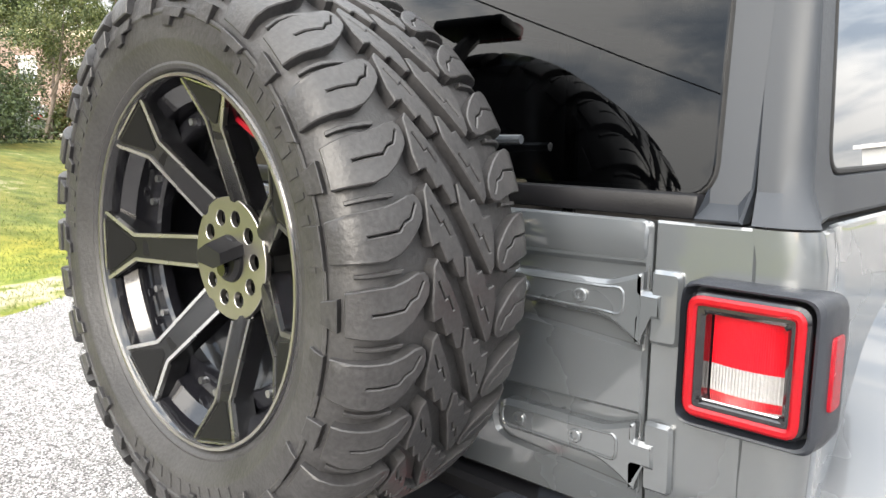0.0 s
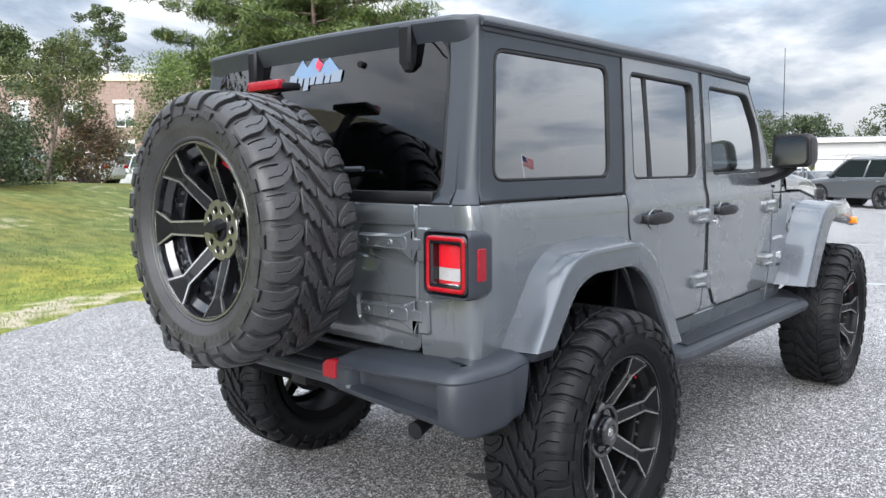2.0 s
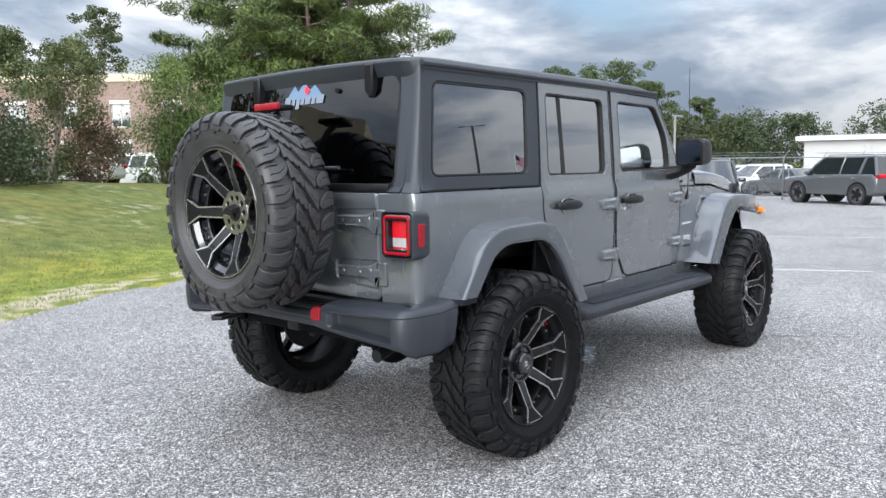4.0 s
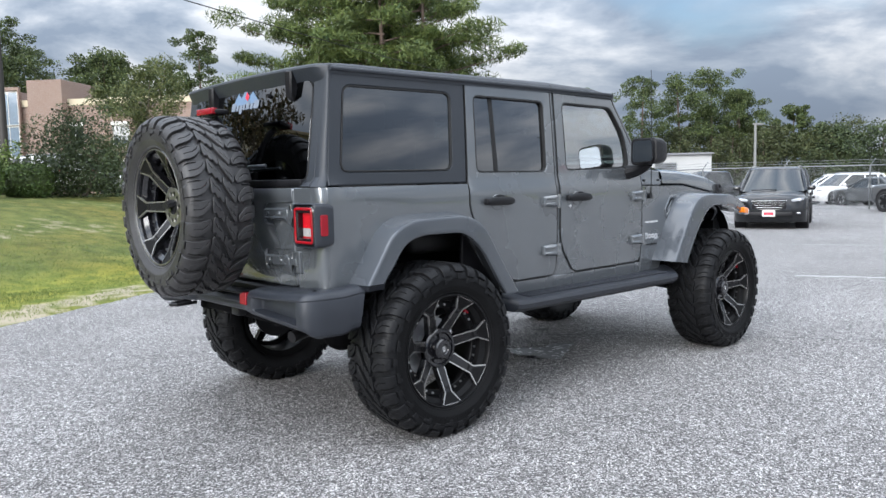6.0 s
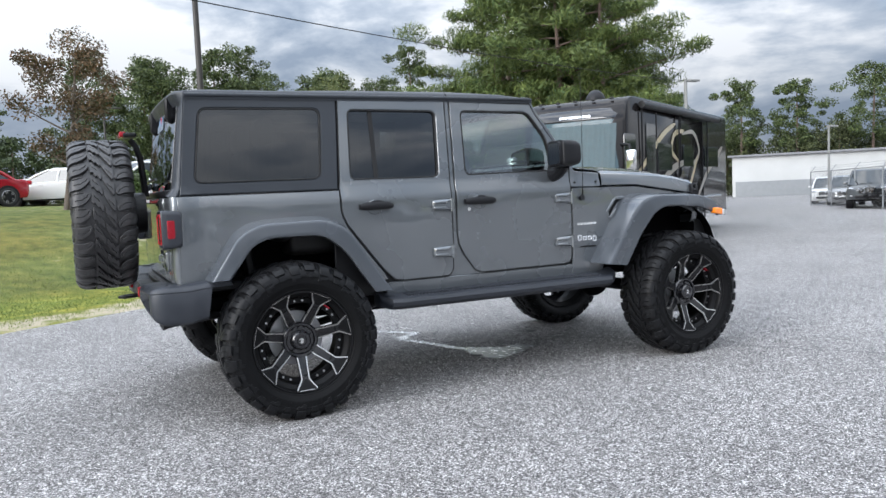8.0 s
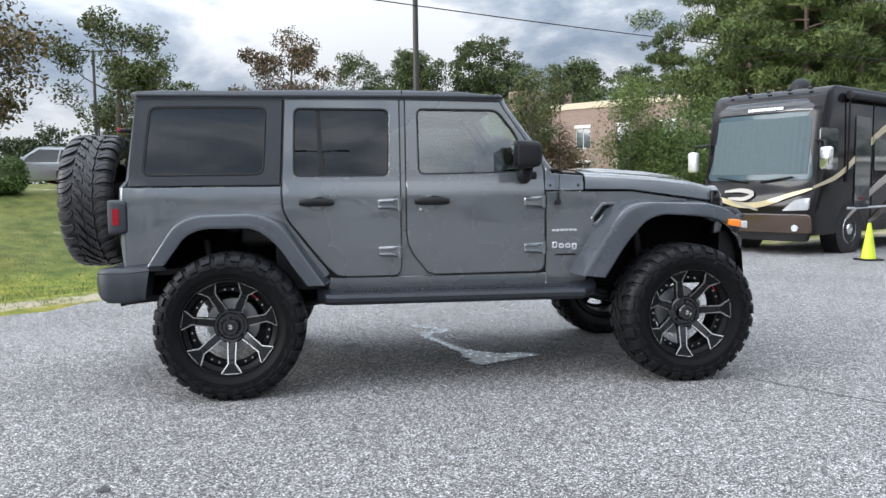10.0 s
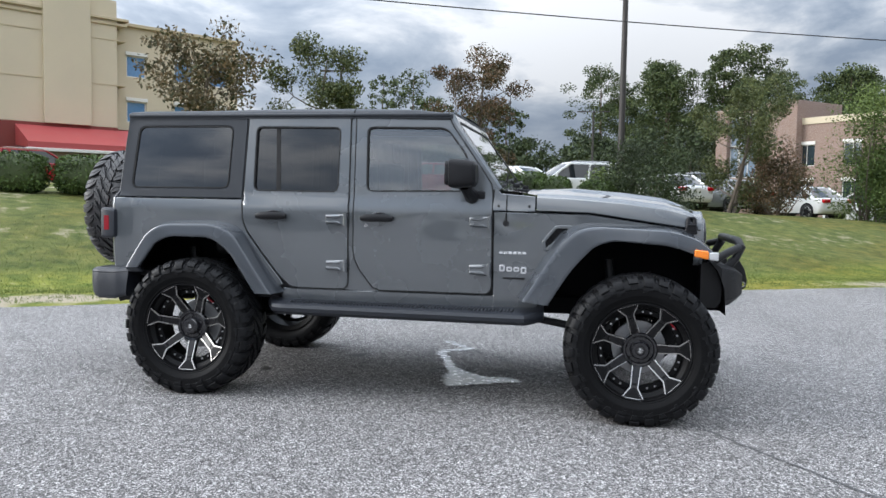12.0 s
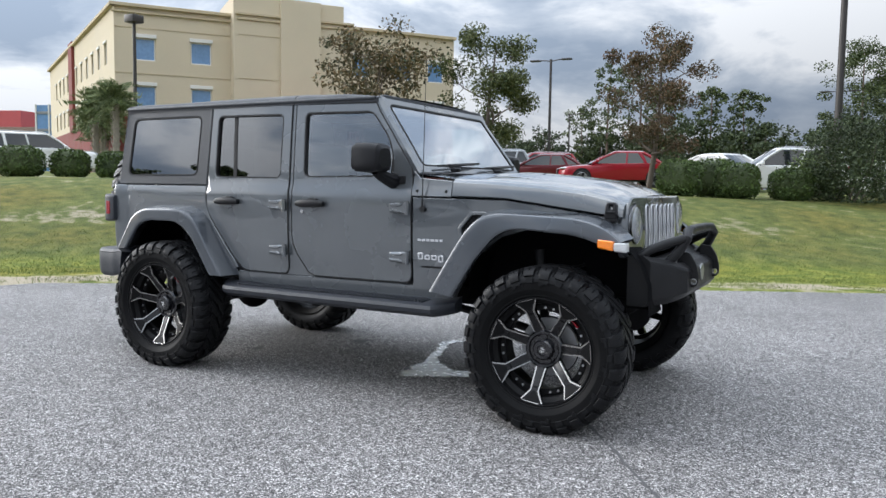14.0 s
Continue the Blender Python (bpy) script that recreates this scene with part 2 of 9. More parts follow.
def asphalt():
    """Worn lot surface: pale and dark chippings in a grey binder, with stains and patches."""
    m, n, l, b = node_mat("worn_asphalt")
    co = n.new("ShaderNodeTexCoord")
    v = n.new("ShaderNodeTexVoronoi")
    v.inputs["Scale"].default_value = 155.0
    v2 = n.new("ShaderNodeTexVoronoi")
    v2.inputs["Scale"].default_value = 46.0
    big = n.new("ShaderNodeTexNoise")
    big.inputs["Scale"].default_value, big.inputs["Detail"].default_value = 0.55, 7.0
    fine = n.new("ShaderNodeTexNoise")
    fine.inputs["Scale"].default_value, fine.inputs["Detail"].default_value = 230.0, 2.0
    for t in (v, v2, big, fine):
        l.new(co.outputs["Object"], t.inputs["Vector"])
    sep = n.new("ShaderNodeSeparateColor")
    l.new(v.outputs["Color"], sep.inputs["Color"])
    chips = n.new("ShaderNodeValToRGB")
    e = chips.color_ramp.elements
    e[0].position, e[0].color = 0.0, (0.026, 0.026, 0.028, 1)
    e[1].position, e[1].color = 1.0, (0.76, 0.74, 0.725, 1)
    for p, c in ((0.30, 0.080), (0.58, 0.180), (0.8, 0.36)):
        q = e.new(p)
        q.color = (c * 1.05, c, c * 0.985, 1)
    l.new(sep.outputs["Red"], chips.inputs["Fac"])
    sep2 = n.new("ShaderNodeSeparateColor")
    l.new(v2.outputs["Color"], sep2.inputs["Color"])
    mul = n.new("ShaderNodeMix")
    mul.data_type, mul.blend_type = "RGBA", "MULTIPLY"
    mul.inputs["Factor"].default_value = 1.0
    shade = n.new("ShaderNodeMapRange")
    shade.inputs["To Min"].default_value, shade.inputs["To Max"].default_value = 0.66, 1.26
    l.new(sep2.outputs["Green"], shade.inputs["Value"])
    l.new(chips.outputs["Color"], mul.inputs["A"])
    l.new(shade.outputs["Result"], mul.inputs["B"])
    stain = n.new("ShaderNodeMapRange")
    stain.inputs["From Min"].default_value, stain.inputs["From Max"].default_value = 0.3, 0.7
    stain.inputs["To Min"].default_value, stain.inputs["To Max"].default_value = 0.76, 1.02
    l.new(big.outputs["Fac"], stain.inputs["Value"])
    mul2 = n.new("ShaderNodeMix")
    mul2.data_type, mul2.blend_type = "RGBA", "MULTIPLY"
    mul2.inputs["Factor"].default_value = 1.0
    l.new(mul.outputs["Result"], mul2.inputs["A"])
    l.new(stain.outputs["Result"], mul2.inputs["B"])
    l.new(mul2.outputs["Result"], b.inputs["Base Color"])
    b.inputs["Roughness"].default_value = 0.82
    bp = n.new("ShaderNodeBump")
    bp.inputs["Strength"].default_value, bp.inputs["Distance"].default_value = 0.5, 0.004
    l.new(v.outputs["Distance"], bp.inputs["Height"])
    l.new(bp.outputs["Normal"], b.inputs["Normal"])
    return m


def lawn():
    """Mown turf: green with yellower and browner patches, and bare sand where the grass is thin."""
    m, n, l, b = node_mat("mown_grass")
    co = n.new("ShaderNodeTexCoord")
    big, mid, fine = (n.new("ShaderNodeTexNoise") for _ in range(3))
    for t, s, d in ((big, 0.42, 6.0), (mid, 3.2, 7.0), (fine, 38.0, 4.0)):
        t.inputs["Scale"].default_value, t.inputs["Detail"].default_value = s, d
        l.new(co.outputs["Object"], t.inputs["Vector"])
    r1 = n.new("ShaderNodeValToRGB")
    r1.color_ramp.elements[0].position, r1.color_ramp.elements[0].color = 0.32, (0.066, 0.092, 0.026, 1)
    r1.color_ramp.elements[1].position, r1.color_ramp.elements[1].color = 0.7, (0.172, 0.180, 0.056, 1)
    l.new(mid.outputs["Fac"], r1.inputs["Fac"])
    r2 = n.new("ShaderNodeValToRGB")
    r2.color_ramp.elements[0].position, r2.color_ramp.elements[0].color = 0.3, (0.72, 0.72, 0.68, 1)
    r2.color_ramp.elements[1].position, r2.color_ramp.elements[1].color = 0.72, (1.22, 1.22, 1.15, 1)
    l.new(fine.outputs["Fac"], r2.inputs["Fac"])
    mul = n.new("ShaderNodeMix")
    mul.data_type, mul.blend_type = "RGBA", "MULTIPLY"
    mul.inputs["Factor"].default_value = 1.0
    l.new(r1.outputs["Color"], mul.inputs["A"])
    l.new(r2.outputs["Color"], mul.inputs["B"])
    # drier, browner stretches
    dry = n.new("ShaderNodeValToRGB")
    dry.color_ramp.elements[0].position, dry.color_ramp.elements[0].color = 0.34, (1.14, 0.95, 0.84, 1)
    dry.color_ramp.elements[1].position, dry.color_ramp.elements[1].color = 0.54, (1.0, 1.0, 1.0, 1)
    l.new(big.outputs["Fac"], dry.inputs["Fac"])
    turf = n.new("ShaderNodeMix")
    turf.data_type, turf.blend_type = "RGBA", "MULTIPLY"
    turf.inputs["Factor"].default_value = 1.0
    l.new(mul.outputs["Result"], turf.inputs["A"])
    l.new(dry.outputs["Color"], turf.inputs["B"])
    # bare sandy patches
    geo = n.new("ShaderNodeAttribute")
    geo.attribute_name = "bare"
    add = n.new("ShaderNodeMath")
    add.operation = "ADD"
    l.new(geo.outputs["Fac"], add.inputs[0])
    l.new(big.outputs["Fac"], add.inputs[1])
    rr = n.new("ShaderNodeValToRGB")
    rr.color_ramp.elements[0].position, rr.color_ramp.elements[1].position = 0.70, 0.88
    mix2 = n.new("ShaderNodeMath")
    mix2.operation = "MULTIPLY_ADD"
    mix2.inputs[1].default_value = 0.8
    l.new(mid.outputs["Fac"], mix2.inputs[0])
    sub = n.new("ShaderNodeMath")
    sub.operation = "SUBTRACT"
    sub.inputs[1].default_value = 0.44
    l.new(add.outputs[0], sub.inputs[0])
    l.new(sub.outputs[0], mix2.inputs[2])
    l.new(mix2.outputs[0], rr.inputs["Fac"])
    sand = n.new("ShaderNodeMix")
    sand.data_type = "RGBA"
    sand.inputs["B"].default_value = (0.35, 0.305, 0.225, 1)
    l.new(rr.outputs["Color"], sand.inputs["Factor"])
    lush = n.new("ShaderNodeMix")
    lush.data_type, lush.blend_type = "RGBA", "MULTIPLY"
    lush.inputs["B"].default_value = (1.5, 1.5, 0.95, 1)
    verge = n.new("ShaderNodeAttribute")
    verge.attribute_name = "verge"
    l.new(verge.outputs["Fac"], lush.inputs["Factor"])
    l.new(turf.outputs["Result"], lush.inputs["A"])
    l.new(lush.outputs["Result"], sand.inputs["A"])
    l.new(sand.outputs["Result"], b.inputs["Base Color"])
    b.inputs["Roughness"].default_value = 0.9
    b.inputs["Specular IOR Level"].default_value = 0.2
    bp = n.new("ShaderNodeBump")
    bp.inputs["Strength"].default_value, bp.inputs["Distance"].default_value = 0.8, 0.03
    l.new(fine.outputs["Fac"], bp.inputs["Height"])
    l.new(bp.outputs["Normal"], b.inputs["Normal"])
    return m


def leafy(name, dark, light, rough=0.6):
    """Leaves whose green varies from leaf to leaf."""
    m, n, l, b = node_mat(name)
    geo = n.new("ShaderNodeNewGeometry")
    dark, light = [(c[0] * 1.04, c[1] * 0.87, c[2] * 0.95) for c in (dark, light)]
    ramp = n.new("ShaderNodeValToRGB")
    ramp.color_ramp.elements[0].color, ramp.color_ramp.elements[1].color = (*dark, 1), (*light, 1)
    l.new(geo.outputs["Random Per Island"], ramp.inputs["Fac"])
    co = n.new("ShaderNodeTexCoord")
    nz = n.new("ShaderNodeTexNoise")
    nz.inputs["Scale"].default_value = 0.8
    l.new(co.outputs["Object"], nz.inputs["Vector"])
    hsv = n.new("ShaderNodeHueSaturation")
    mr = n.new("ShaderNodeMapRange")
    mr.inputs["From Min"].default_value, mr.inputs["From Max"].default_value = 0.3, 0.7
    mr.inputs["To Min"].default_value, mr.inputs["To Max"].default_value = 0.75, 1.3
    l.new(nz.outputs["Fac"], mr.inputs["Value"])
    l.new(mr.outputs["Result"], hsv.inputs["Value"])
    l.new(ramp.outputs["Color"], hsv.inputs["Color"])
    l.new(hsv.outputs["Color"], b.inputs["Base Color"])
    b.inputs["Roughness"].default_value = rough
    b.inputs["Specular IOR Level"].default_value = 0.3
    b.inputs["Subsurface Weight"].default_value = 0.0
    return m


ASPHALT, LAWN = asphalt(), lawn()

# ---- building blocks ----
from mathutils.geometry import delaunay_2d_cdt


def mesh_of(name, verts, faces, smooth=30):
    me = bpy.data.meshes.new(name)
    me.from_pydata([tuple(v) for v in verts], [], faces)
    me.update()
    if smooth:
        me.shade_smooth()
        me.set_sharp_from_angle(angle=radians(smooth))
    return me


def part(name, shape, material, parent=None, label="", at=None, smooth=30):
    """Links a bmesh or a mesh as one mesh object under a thing or a part."""
    if isinstance(shape, bmesh.types.BMesh):
        bmesh.ops.recalc_face_normals(shape, faces=shape.faces)
        me = bpy.data.meshes.new(name)
        shape.to_mesh(me)
        shape.free()
        if smooth:
            me.shade_smooth()
            me.set_sharp_from_angle(angle=radians(smooth))
    else:
        me = shape
    if material and not me.materials:
        me.materials.append(material)
    ob = new(name, me)
    if parent:
        ob.parent = parent
    if at is not None:
        ob.matrix_basis = at
    if label:
        ob["label"] = label
    return ob


def thing(name, label, category, group="", kind="", at=None):
    ob = tagged(new(name), label, category, group, kind)
    if at is not None:
        ob.matrix_basis = at
    return ob


def box(sx, sy, sz, at=(0, 0, 0), bevel=0.0, seg=2, bm=None, m=None):
    """A box with bevelled edges, added to bm."""
    bm = bm or bmesh.new()
    mat = (m or Matrix.Identity(4)) @ Matrix.Translation(at) @ Matrix.Diagonal((sx, sy, sz, 1))
    made = bmesh.ops.create_cube(bm, size=1.0, matrix=mat)
    if bevel:
        edges = list({e for v in made["verts"] for e in v.link_edges})
        bmesh.ops.bevel(bm, geom=edges, offset=bevel, segments=seg, affect="EDGES", profile=0.5)
    return bm


def rod(p, q, r, r2=None, n=12, bm=None, caps=True):
    """A round bar from p to q, added to bm."""
    bm = bm or bmesh.new()
    p, q = Vector(p), Vector(q)
    m = Matrix.Translation((p + q) / 2) @ (q - p).to_track_quat("Z", "Y").to_matrix().to_4x4()
    bmesh.ops.create_cone(bm, cap_ends=caps, segments=n, radius1=r, radius2=r if r2 is None else r2, depth=(q - p).length, matrix=m)
    return bm


def sweep(points, radii, n=10, bm=None, closed=False):
    """A tube along a line of points."""
    bm = bm or bmesh.new()
    pts = [Vector(p) for p in points]
    radii = [radii] * len(pts) if isinstance(radii, (int, float)) else radii
    rings, up = [], None
    for i, p in enumerate(pts):
        t = (pts[min(i + 1, len(pts) - 1)] - pts[max(i - 1, 0)]).normalized()
        if up is None:
            up = t.orthogonal().normalized()
        up = (up - t * up.dot(t)).normalized()
        side = t.cross(up)
        rings.append([bm.verts.new(p + (up * math.cos(a) + side * math.sin(a)) * radii[i]) for a in (2 * math.pi * k / n for k in range(n))])
    for a, b in zip(rings, rings[1:]):
        for k in range(n):
            bm.faces.new((a[k], a[(k + 1) % n], b[(k + 1) % n], b[k]))
    bm.faces.new(rings[0][::-1])
    bm.faces.new(rings[-1])
    return bm


def lathe(profile, n=64, axis="y", bm=None, closed=False):
    """Turns a profile of (along, radius) about an axis through the origin."""
    bm = bm or bmesh.new()
    rings = []
    for k in range(n):
        a = 2 * math.pi * k / n
        c, s = math.cos(a), math.sin(a)
        rings.append([bm.verts.new((r * c, y, r * s) if axis == "y" else (y, r * c, r * s) if axis == "x" else (r * c, r * s, y)) for y, r in profile])
    m = len(profile)
    for k in range(n):
        a, b = rings[k], rings[(k + 1) % n]
        for i in range(m if closed else m - 1):
            j = (i + 1) % m
            bm.faces.new((a[i], a[j], b[j], b[i]))
    return bm


def rounded(points, r, n=5):
    """A polygon with its corners rounded; r may be one radius or one for each corner."""
    out, k = [], len(points)
    rs = [r] * k if isinstance(r, (int, float)) else r
    for i, p in enumerate(points):
        p, a, b = Vector(p), Vector(points[i - 1]), Vector(points[(i + 1) % k])
        u, v = (a - p), (b - p)
        lu, lv = u.length, v.length
        u.normalize(), v.normalize()
        d = min(rs[i], lu * 0.48, lv * 0.48)
        if d < 1e-4:
            out.append((p.x, p.y))
            continue
        s, e = p + u * d, p + v * d
        for j in range(n + 1):
            t = j / n
            q = s.lerp(p, t).lerp(p.lerp(e, t), t)
            out.append((q.x, q.y))
    return out


def dense(points, step, closed=True):
    """A line of points with none farther apart than step."""
    out = []
    k = len(points)
    for i in range(k if closed else k - 1):
        a, b = Vector(points[i]), Vector(points[(i + 1) % k])
        m = max(1, math.ceil((b - a).length / step))
        out += [tuple(a.lerp(b, j / m)) for j in range(m)]
    if not closed:
        out.append(tuple(points[-1]))
    return out


def area2(pts):
    return sum(a[0] * b[1] - b[0] * a[1] for a, b in zip(pts, pts[1:] + pts[:1])) / 2


def inset(points, d):
    """A closed outline drawn in by d on its left side (for anticlockwise outlines: inwards)."""
    out, k = [], len(points)
    for i in range(k):
        a, p, b = Vector(points[i - 1]), Vector(points[i]), Vector(points[(i + 1) % k])
        u, v = (p - a), (b - p)
        if u.length < 1e-7 or v.length < 1e-7:
            out.append(tuple(p))
            continue
        n1, n2 = Vector((-u.y, u.x)).normalized(), Vector((-v.y, v.x)).normalized()
        n = n1 + n2
        n = n / max(n.length_squared, 0.6) * 2 if n.length > 1e-6 else n1
        out.append(tuple(p + n * d))
    return out


def within(p, loop):
    """Whether a point lies inside an outline."""
    a = np.asarray(loop)
    b = np.roll(a, -1, 0)
    cross = (a[:, 1] > p[1]) != (b[:, 1] > p[1])
    with np.errstate(divide="ignore", invalid="ignore"):
        x = a[:, 0] + (p[1] - a[:, 1]) * (b[:, 0] - a[:, 0]) / (b[:, 1] - a[:, 1])
    return bool(np.count_nonzero(cross & (x > p[0])) % 2)


def sheet_mesh(outline, holes, place, thick, step=0.05, lip=0.004, name="panel", smooth=40):
    """A panel cut from an outline with holes. place(a, b, depth) lays it into space; its edges are rolled over by lip and reach thick deep."""
    outline = dense(outline, step)
    if area2(outline) < 0:
        outline = outline[::-1]
    holes = [dense(h, step) for h in holes]
    holes = [h[::-1] if area2(h) > 0 else h for h in holes]
    loops = [outline] + holes
    inner = [inset(lp, lip) for lp in loops]
    pts, edges = [], []
    for lp in inner:
        s = len(pts)
        pts += [Vector(p) for p in lp]
        edges += [(s + i, s + (i + 1) % len(lp)) for i in range(len(lp))]
    xs, zs = [p[0] for p in outline], [p[1] for p in outline]
    x = min(xs) + step / 2
    grid = []
    while x < max(xs):
        z = min(zs) + step / 2
        while z < max(zs):
            grid.append(Vector((x, z)))
            z += step
        x += step
    ring = [np.array(lp) for lp in inner]
    def near(p):
        return any(np.min((r[:, 0] - p[0]) ** 2 + (r[:, 1] - p[1]) ** 2) < (step * 0.4) ** 2 for r in ring)
    pts += [g for g in grid if not near(g)]
    v, _, f, _, _, _ = delaunay_2d_cdt(pts, edges, [], 1, 1e-5)
    verts = [place(p.x, p.y, 0.0) for p in v]
    faces = []
    for t in f:
        c = sum((v[i] for i in t), Vector((0, 0))) / len(t)
        if within(c, inner[0]) and not any(within(c, h) for h in inner[1:]):
            faces.append(tuple(t))
    for lp, il in zip(loops, inner):
        n = len(lp)
        s = len(verts)
        for d, pl in ((0.0, il), (lip, lp), (thick, lp)):
            verts += [place(p[0], p[1], d) for p in pl]
        for i in range(n):
            j = (i + 1) % n
            for k in (0, 1):
                faces.append((s + k * n + i, s + (k + 1) * n + i, s + (k + 1) * n + j, s + k * n + j))
    bm = bmesh.new()
    vs = [bm.verts.new(p) for p in verts]
    for fc in faces:
        if len(set(fc)) >= 3:
            try:
                bm.faces.new([vs[i] for i in fc])
            except ValueError:
                pass
    bmesh.ops.remove_doubles(bm, verts=bm.verts, dist=1e-5)
    bmesh.ops.recalc_face_normals(bm, faces=bm.faces)
    return bm


def prism(outline, place, depth0, depth1, bm=None, chamfer=0.0):
    """A solid with the given outline between two depths; its front edge may be chamfered."""
    bm = bm or bmesh.new()
    if area2(outline) < 0:
        outline = outline[::-1]
    loops = []
    if chamfer:
        loops.append([bm.verts.new(place(a, b, depth0)) for a, b in inset(outline, chamfer)])
        loops.append([bm.verts.new(place(a, b, depth0 + math.copysign(chamfer, depth1 - depth0))) for a, b in outline])
    else:
        loops.append([bm.verts.new(place(a, b, depth0)) for a, b in outline])
    loops.append([bm.verts.new(place(a, b, depth1)) for a, b in outline])
    k = len(outline)
    for p, q in zip(loops, loops[1:]):
        for i in range(k):
            bm.faces.new((p[i], p[(i + 1) % k], q[(i + 1) % k], q[i]))
    bm.faces.new(loops[0])
    bm.faces.new(loops[-1][::-1])
    return bm


def loft(rings, closed_ring=False, caps=False, bm=None):
    """Joins rows of points into one skin."""
    bm = bm or bmesh.new()
    rows = [[bm.verts.new(p) for p in r] for r in rings]
    n = len(rows[0])
    for a, b in zip(rows, rows[1:]):
        for i in range(n if closed_ring else n - 1):
            j = (i + 1) % n
            bm.faces.new((a[i], a[j], b[j], b[i]))
    if caps:
        bm.faces.new(rows[0][::-1])
        bm.faces.new(rows[-1])
    return bm


def ease(a, b, x):
    t = min(1.0, max(0.0, (x - a) / (b - a)))
    return t * t * (3 - 2 * t)


def lerp_table(table, x):
    """Straight lines through a table of (x, value)."""
    if x <= table[0][0]:
        return table[0][1]
    for (a, va), (b, vb) in zip(table, table[1:]):
        if x <= b:
            return va + (vb - va) * (x - a) / (b - a)
    return table[-1][1]

# ---- the lie of the land ----
UX, UY = math.cos(radians(33)), math.sin(radians(33))  # along the edge of the lot
NX, NY = -UY, UX                                       # from the lot towards the bank


def along(x, y):
    return UX * x + UY * y, NX * x + NY * y


def spot(s, d):
    return UX * s + NX * d, UY * s + NY * d


def edge_d(s):
    """How far the tarmac reaches towards the bank."""
    return lerp_table([(-80, 2.6), (-10, 3.5), (-3.5, 3.95), (-1.3, 4.25), (2.4, 4.4), (3.8, 4.25), (6.6, 3.65), (12, 3.5), (24, 3.6), (34, 10), (46, 45), (200, 60)], s) + 0.05 * math.sin(s * 1.9) + 0.03 * math.sin(s * 5.3)


def lot_z(x, y):
    s, d = along(x, y)
    return -0.012 * max(0.0, min(s, 60.0) - 5.0)


def land_z(x, y):
    """The bank: a grass strip beside the lot, a slope, and the level upper lot."""
    s, d = along(x, y)
    e = edge_d(s)
    top = lerp_table([(-80, 1.48), (-2, 1.42), (9, 1.18), (16, 1.15), (26, 0.75), (45, 0.0)], s)
    up = ease(e + 1.5, e + 10.5, d)
    top += 0.30 * ease(e + 11.5, e + 24, d)
    dip = -0.08 * math.exp(-((d - e - 2.6) / 1.2) ** 2)
    return lot_z(x, y) * (1 - 0.8 * up) + top * up + dip + 0.03 * math.sin(s * 0.9 + d) * ease(e, e + 3, d)


def grid_lines(lo, hi, mid, near, far):
    """Lines that lie close together about mid and wide apart away from it."""
    out, x = [], mid
    step = near
    while x < hi:
        out.append(x)
        step = min(far, step * (1.0 if abs(x - mid) < 14 else 1.12))
        x += step
    out.append(hi)
    x, step = mid - near, near
    while x > lo:
        out.append(x)
        step = min(far, step * (1.0 if abs(x - mid) < 14 else 1.12))
        x -= step
    out.append(lo)
    return sorted(out)


def build_ground():
    ss = grid_lines(-900, 900, 2, 0.5, 90)
    ds = grid_lines(-900, 900, 8, 0.4, 90)
    verts, bare, verge = [], [], []
    for s in ss:
        for d in ds:
            x, y = spot(s, d)
            e = edge_d(s)
            under = 0.05 if d < e - 0.25 else 0.0
            verts.append((x, y, land_z(x, y) - under + (0.012 if d >= e - 0.25 else 0)))
            w = math.exp(-((d - e - 0.35) / 0.55) ** 2) * (0.38 + 0.22 * ease(6, 0, s)) + 0.19 * math.exp(-((d - e - 5.6) / 1.0) ** 2) + 0.10 * math.exp(-((d - e - 8.5) / 1.0) ** 2)
            w += 0.3 * ease(e + 11, e + 13.5, d) * ease(e + 18, e + 15, d)
            bare.append(w)
            verge.append(ease(e + 3.6, e + 2.4, d + 0.25 * math.sin(s * 0.7)))
    nd = len(ds)
    faces = [(i * nd + j, (i + 1) * nd + j, (i + 1) * nd + j + 1, i * nd + j + 1) for i in range(len(ss) - 1) for j in range(nd - 1)]
    me = mesh_of("ground", verts, faces, 0)
    me.shade_smooth()
    at = me.attributes.new("bare", "FLOAT", "POINT")
    at.data.foreach_set("value", bare)
    at = me.attributes.new("verge", "FLOAT", "POINT")
    at.data.foreach_set("value", verge)
    g = part("ground", me, LAWN)
    tagged(g, "mown green lawn rising in a bank, worn sandy at the tarmac's edge", "lawn", kind="structure")

    # the tarmac, up to its ragged edge
    ss = [s for s in grid_lines(-200, 150, 2, 0.25, 8)]
    verts, faces = [], []
    fr = [0, 0.004, 0.012, 0.03, 0.06, 0.1, 0.15, 0.22, 0.3, 0.45, 0.7, 1.0]
    for s in ss:
        e = edge_d(s)
        x, y = spot(s, e)
        verts.append((x, y, lot_z(x, y) - 0.03))
        for f in fr:
            x, y = spot(s, e - f * (160 + e))
            verts.append((x, y, lot_z(x, y)))
    k = len(fr) + 1
    faces = [(i * k + j, i * k + j + 1, (i + 1) * k + j + 1, (i + 1) * k + j) for i in range(len(ss) - 1) for j in range(k - 1)]
    a = part("road", mesh_of("road", verts, faces, 40), ASPHALT)
    tagged(a, "worn light grey asphalt parking lot with coarse chippings", "asphalt", kind="structure")


build_ground()


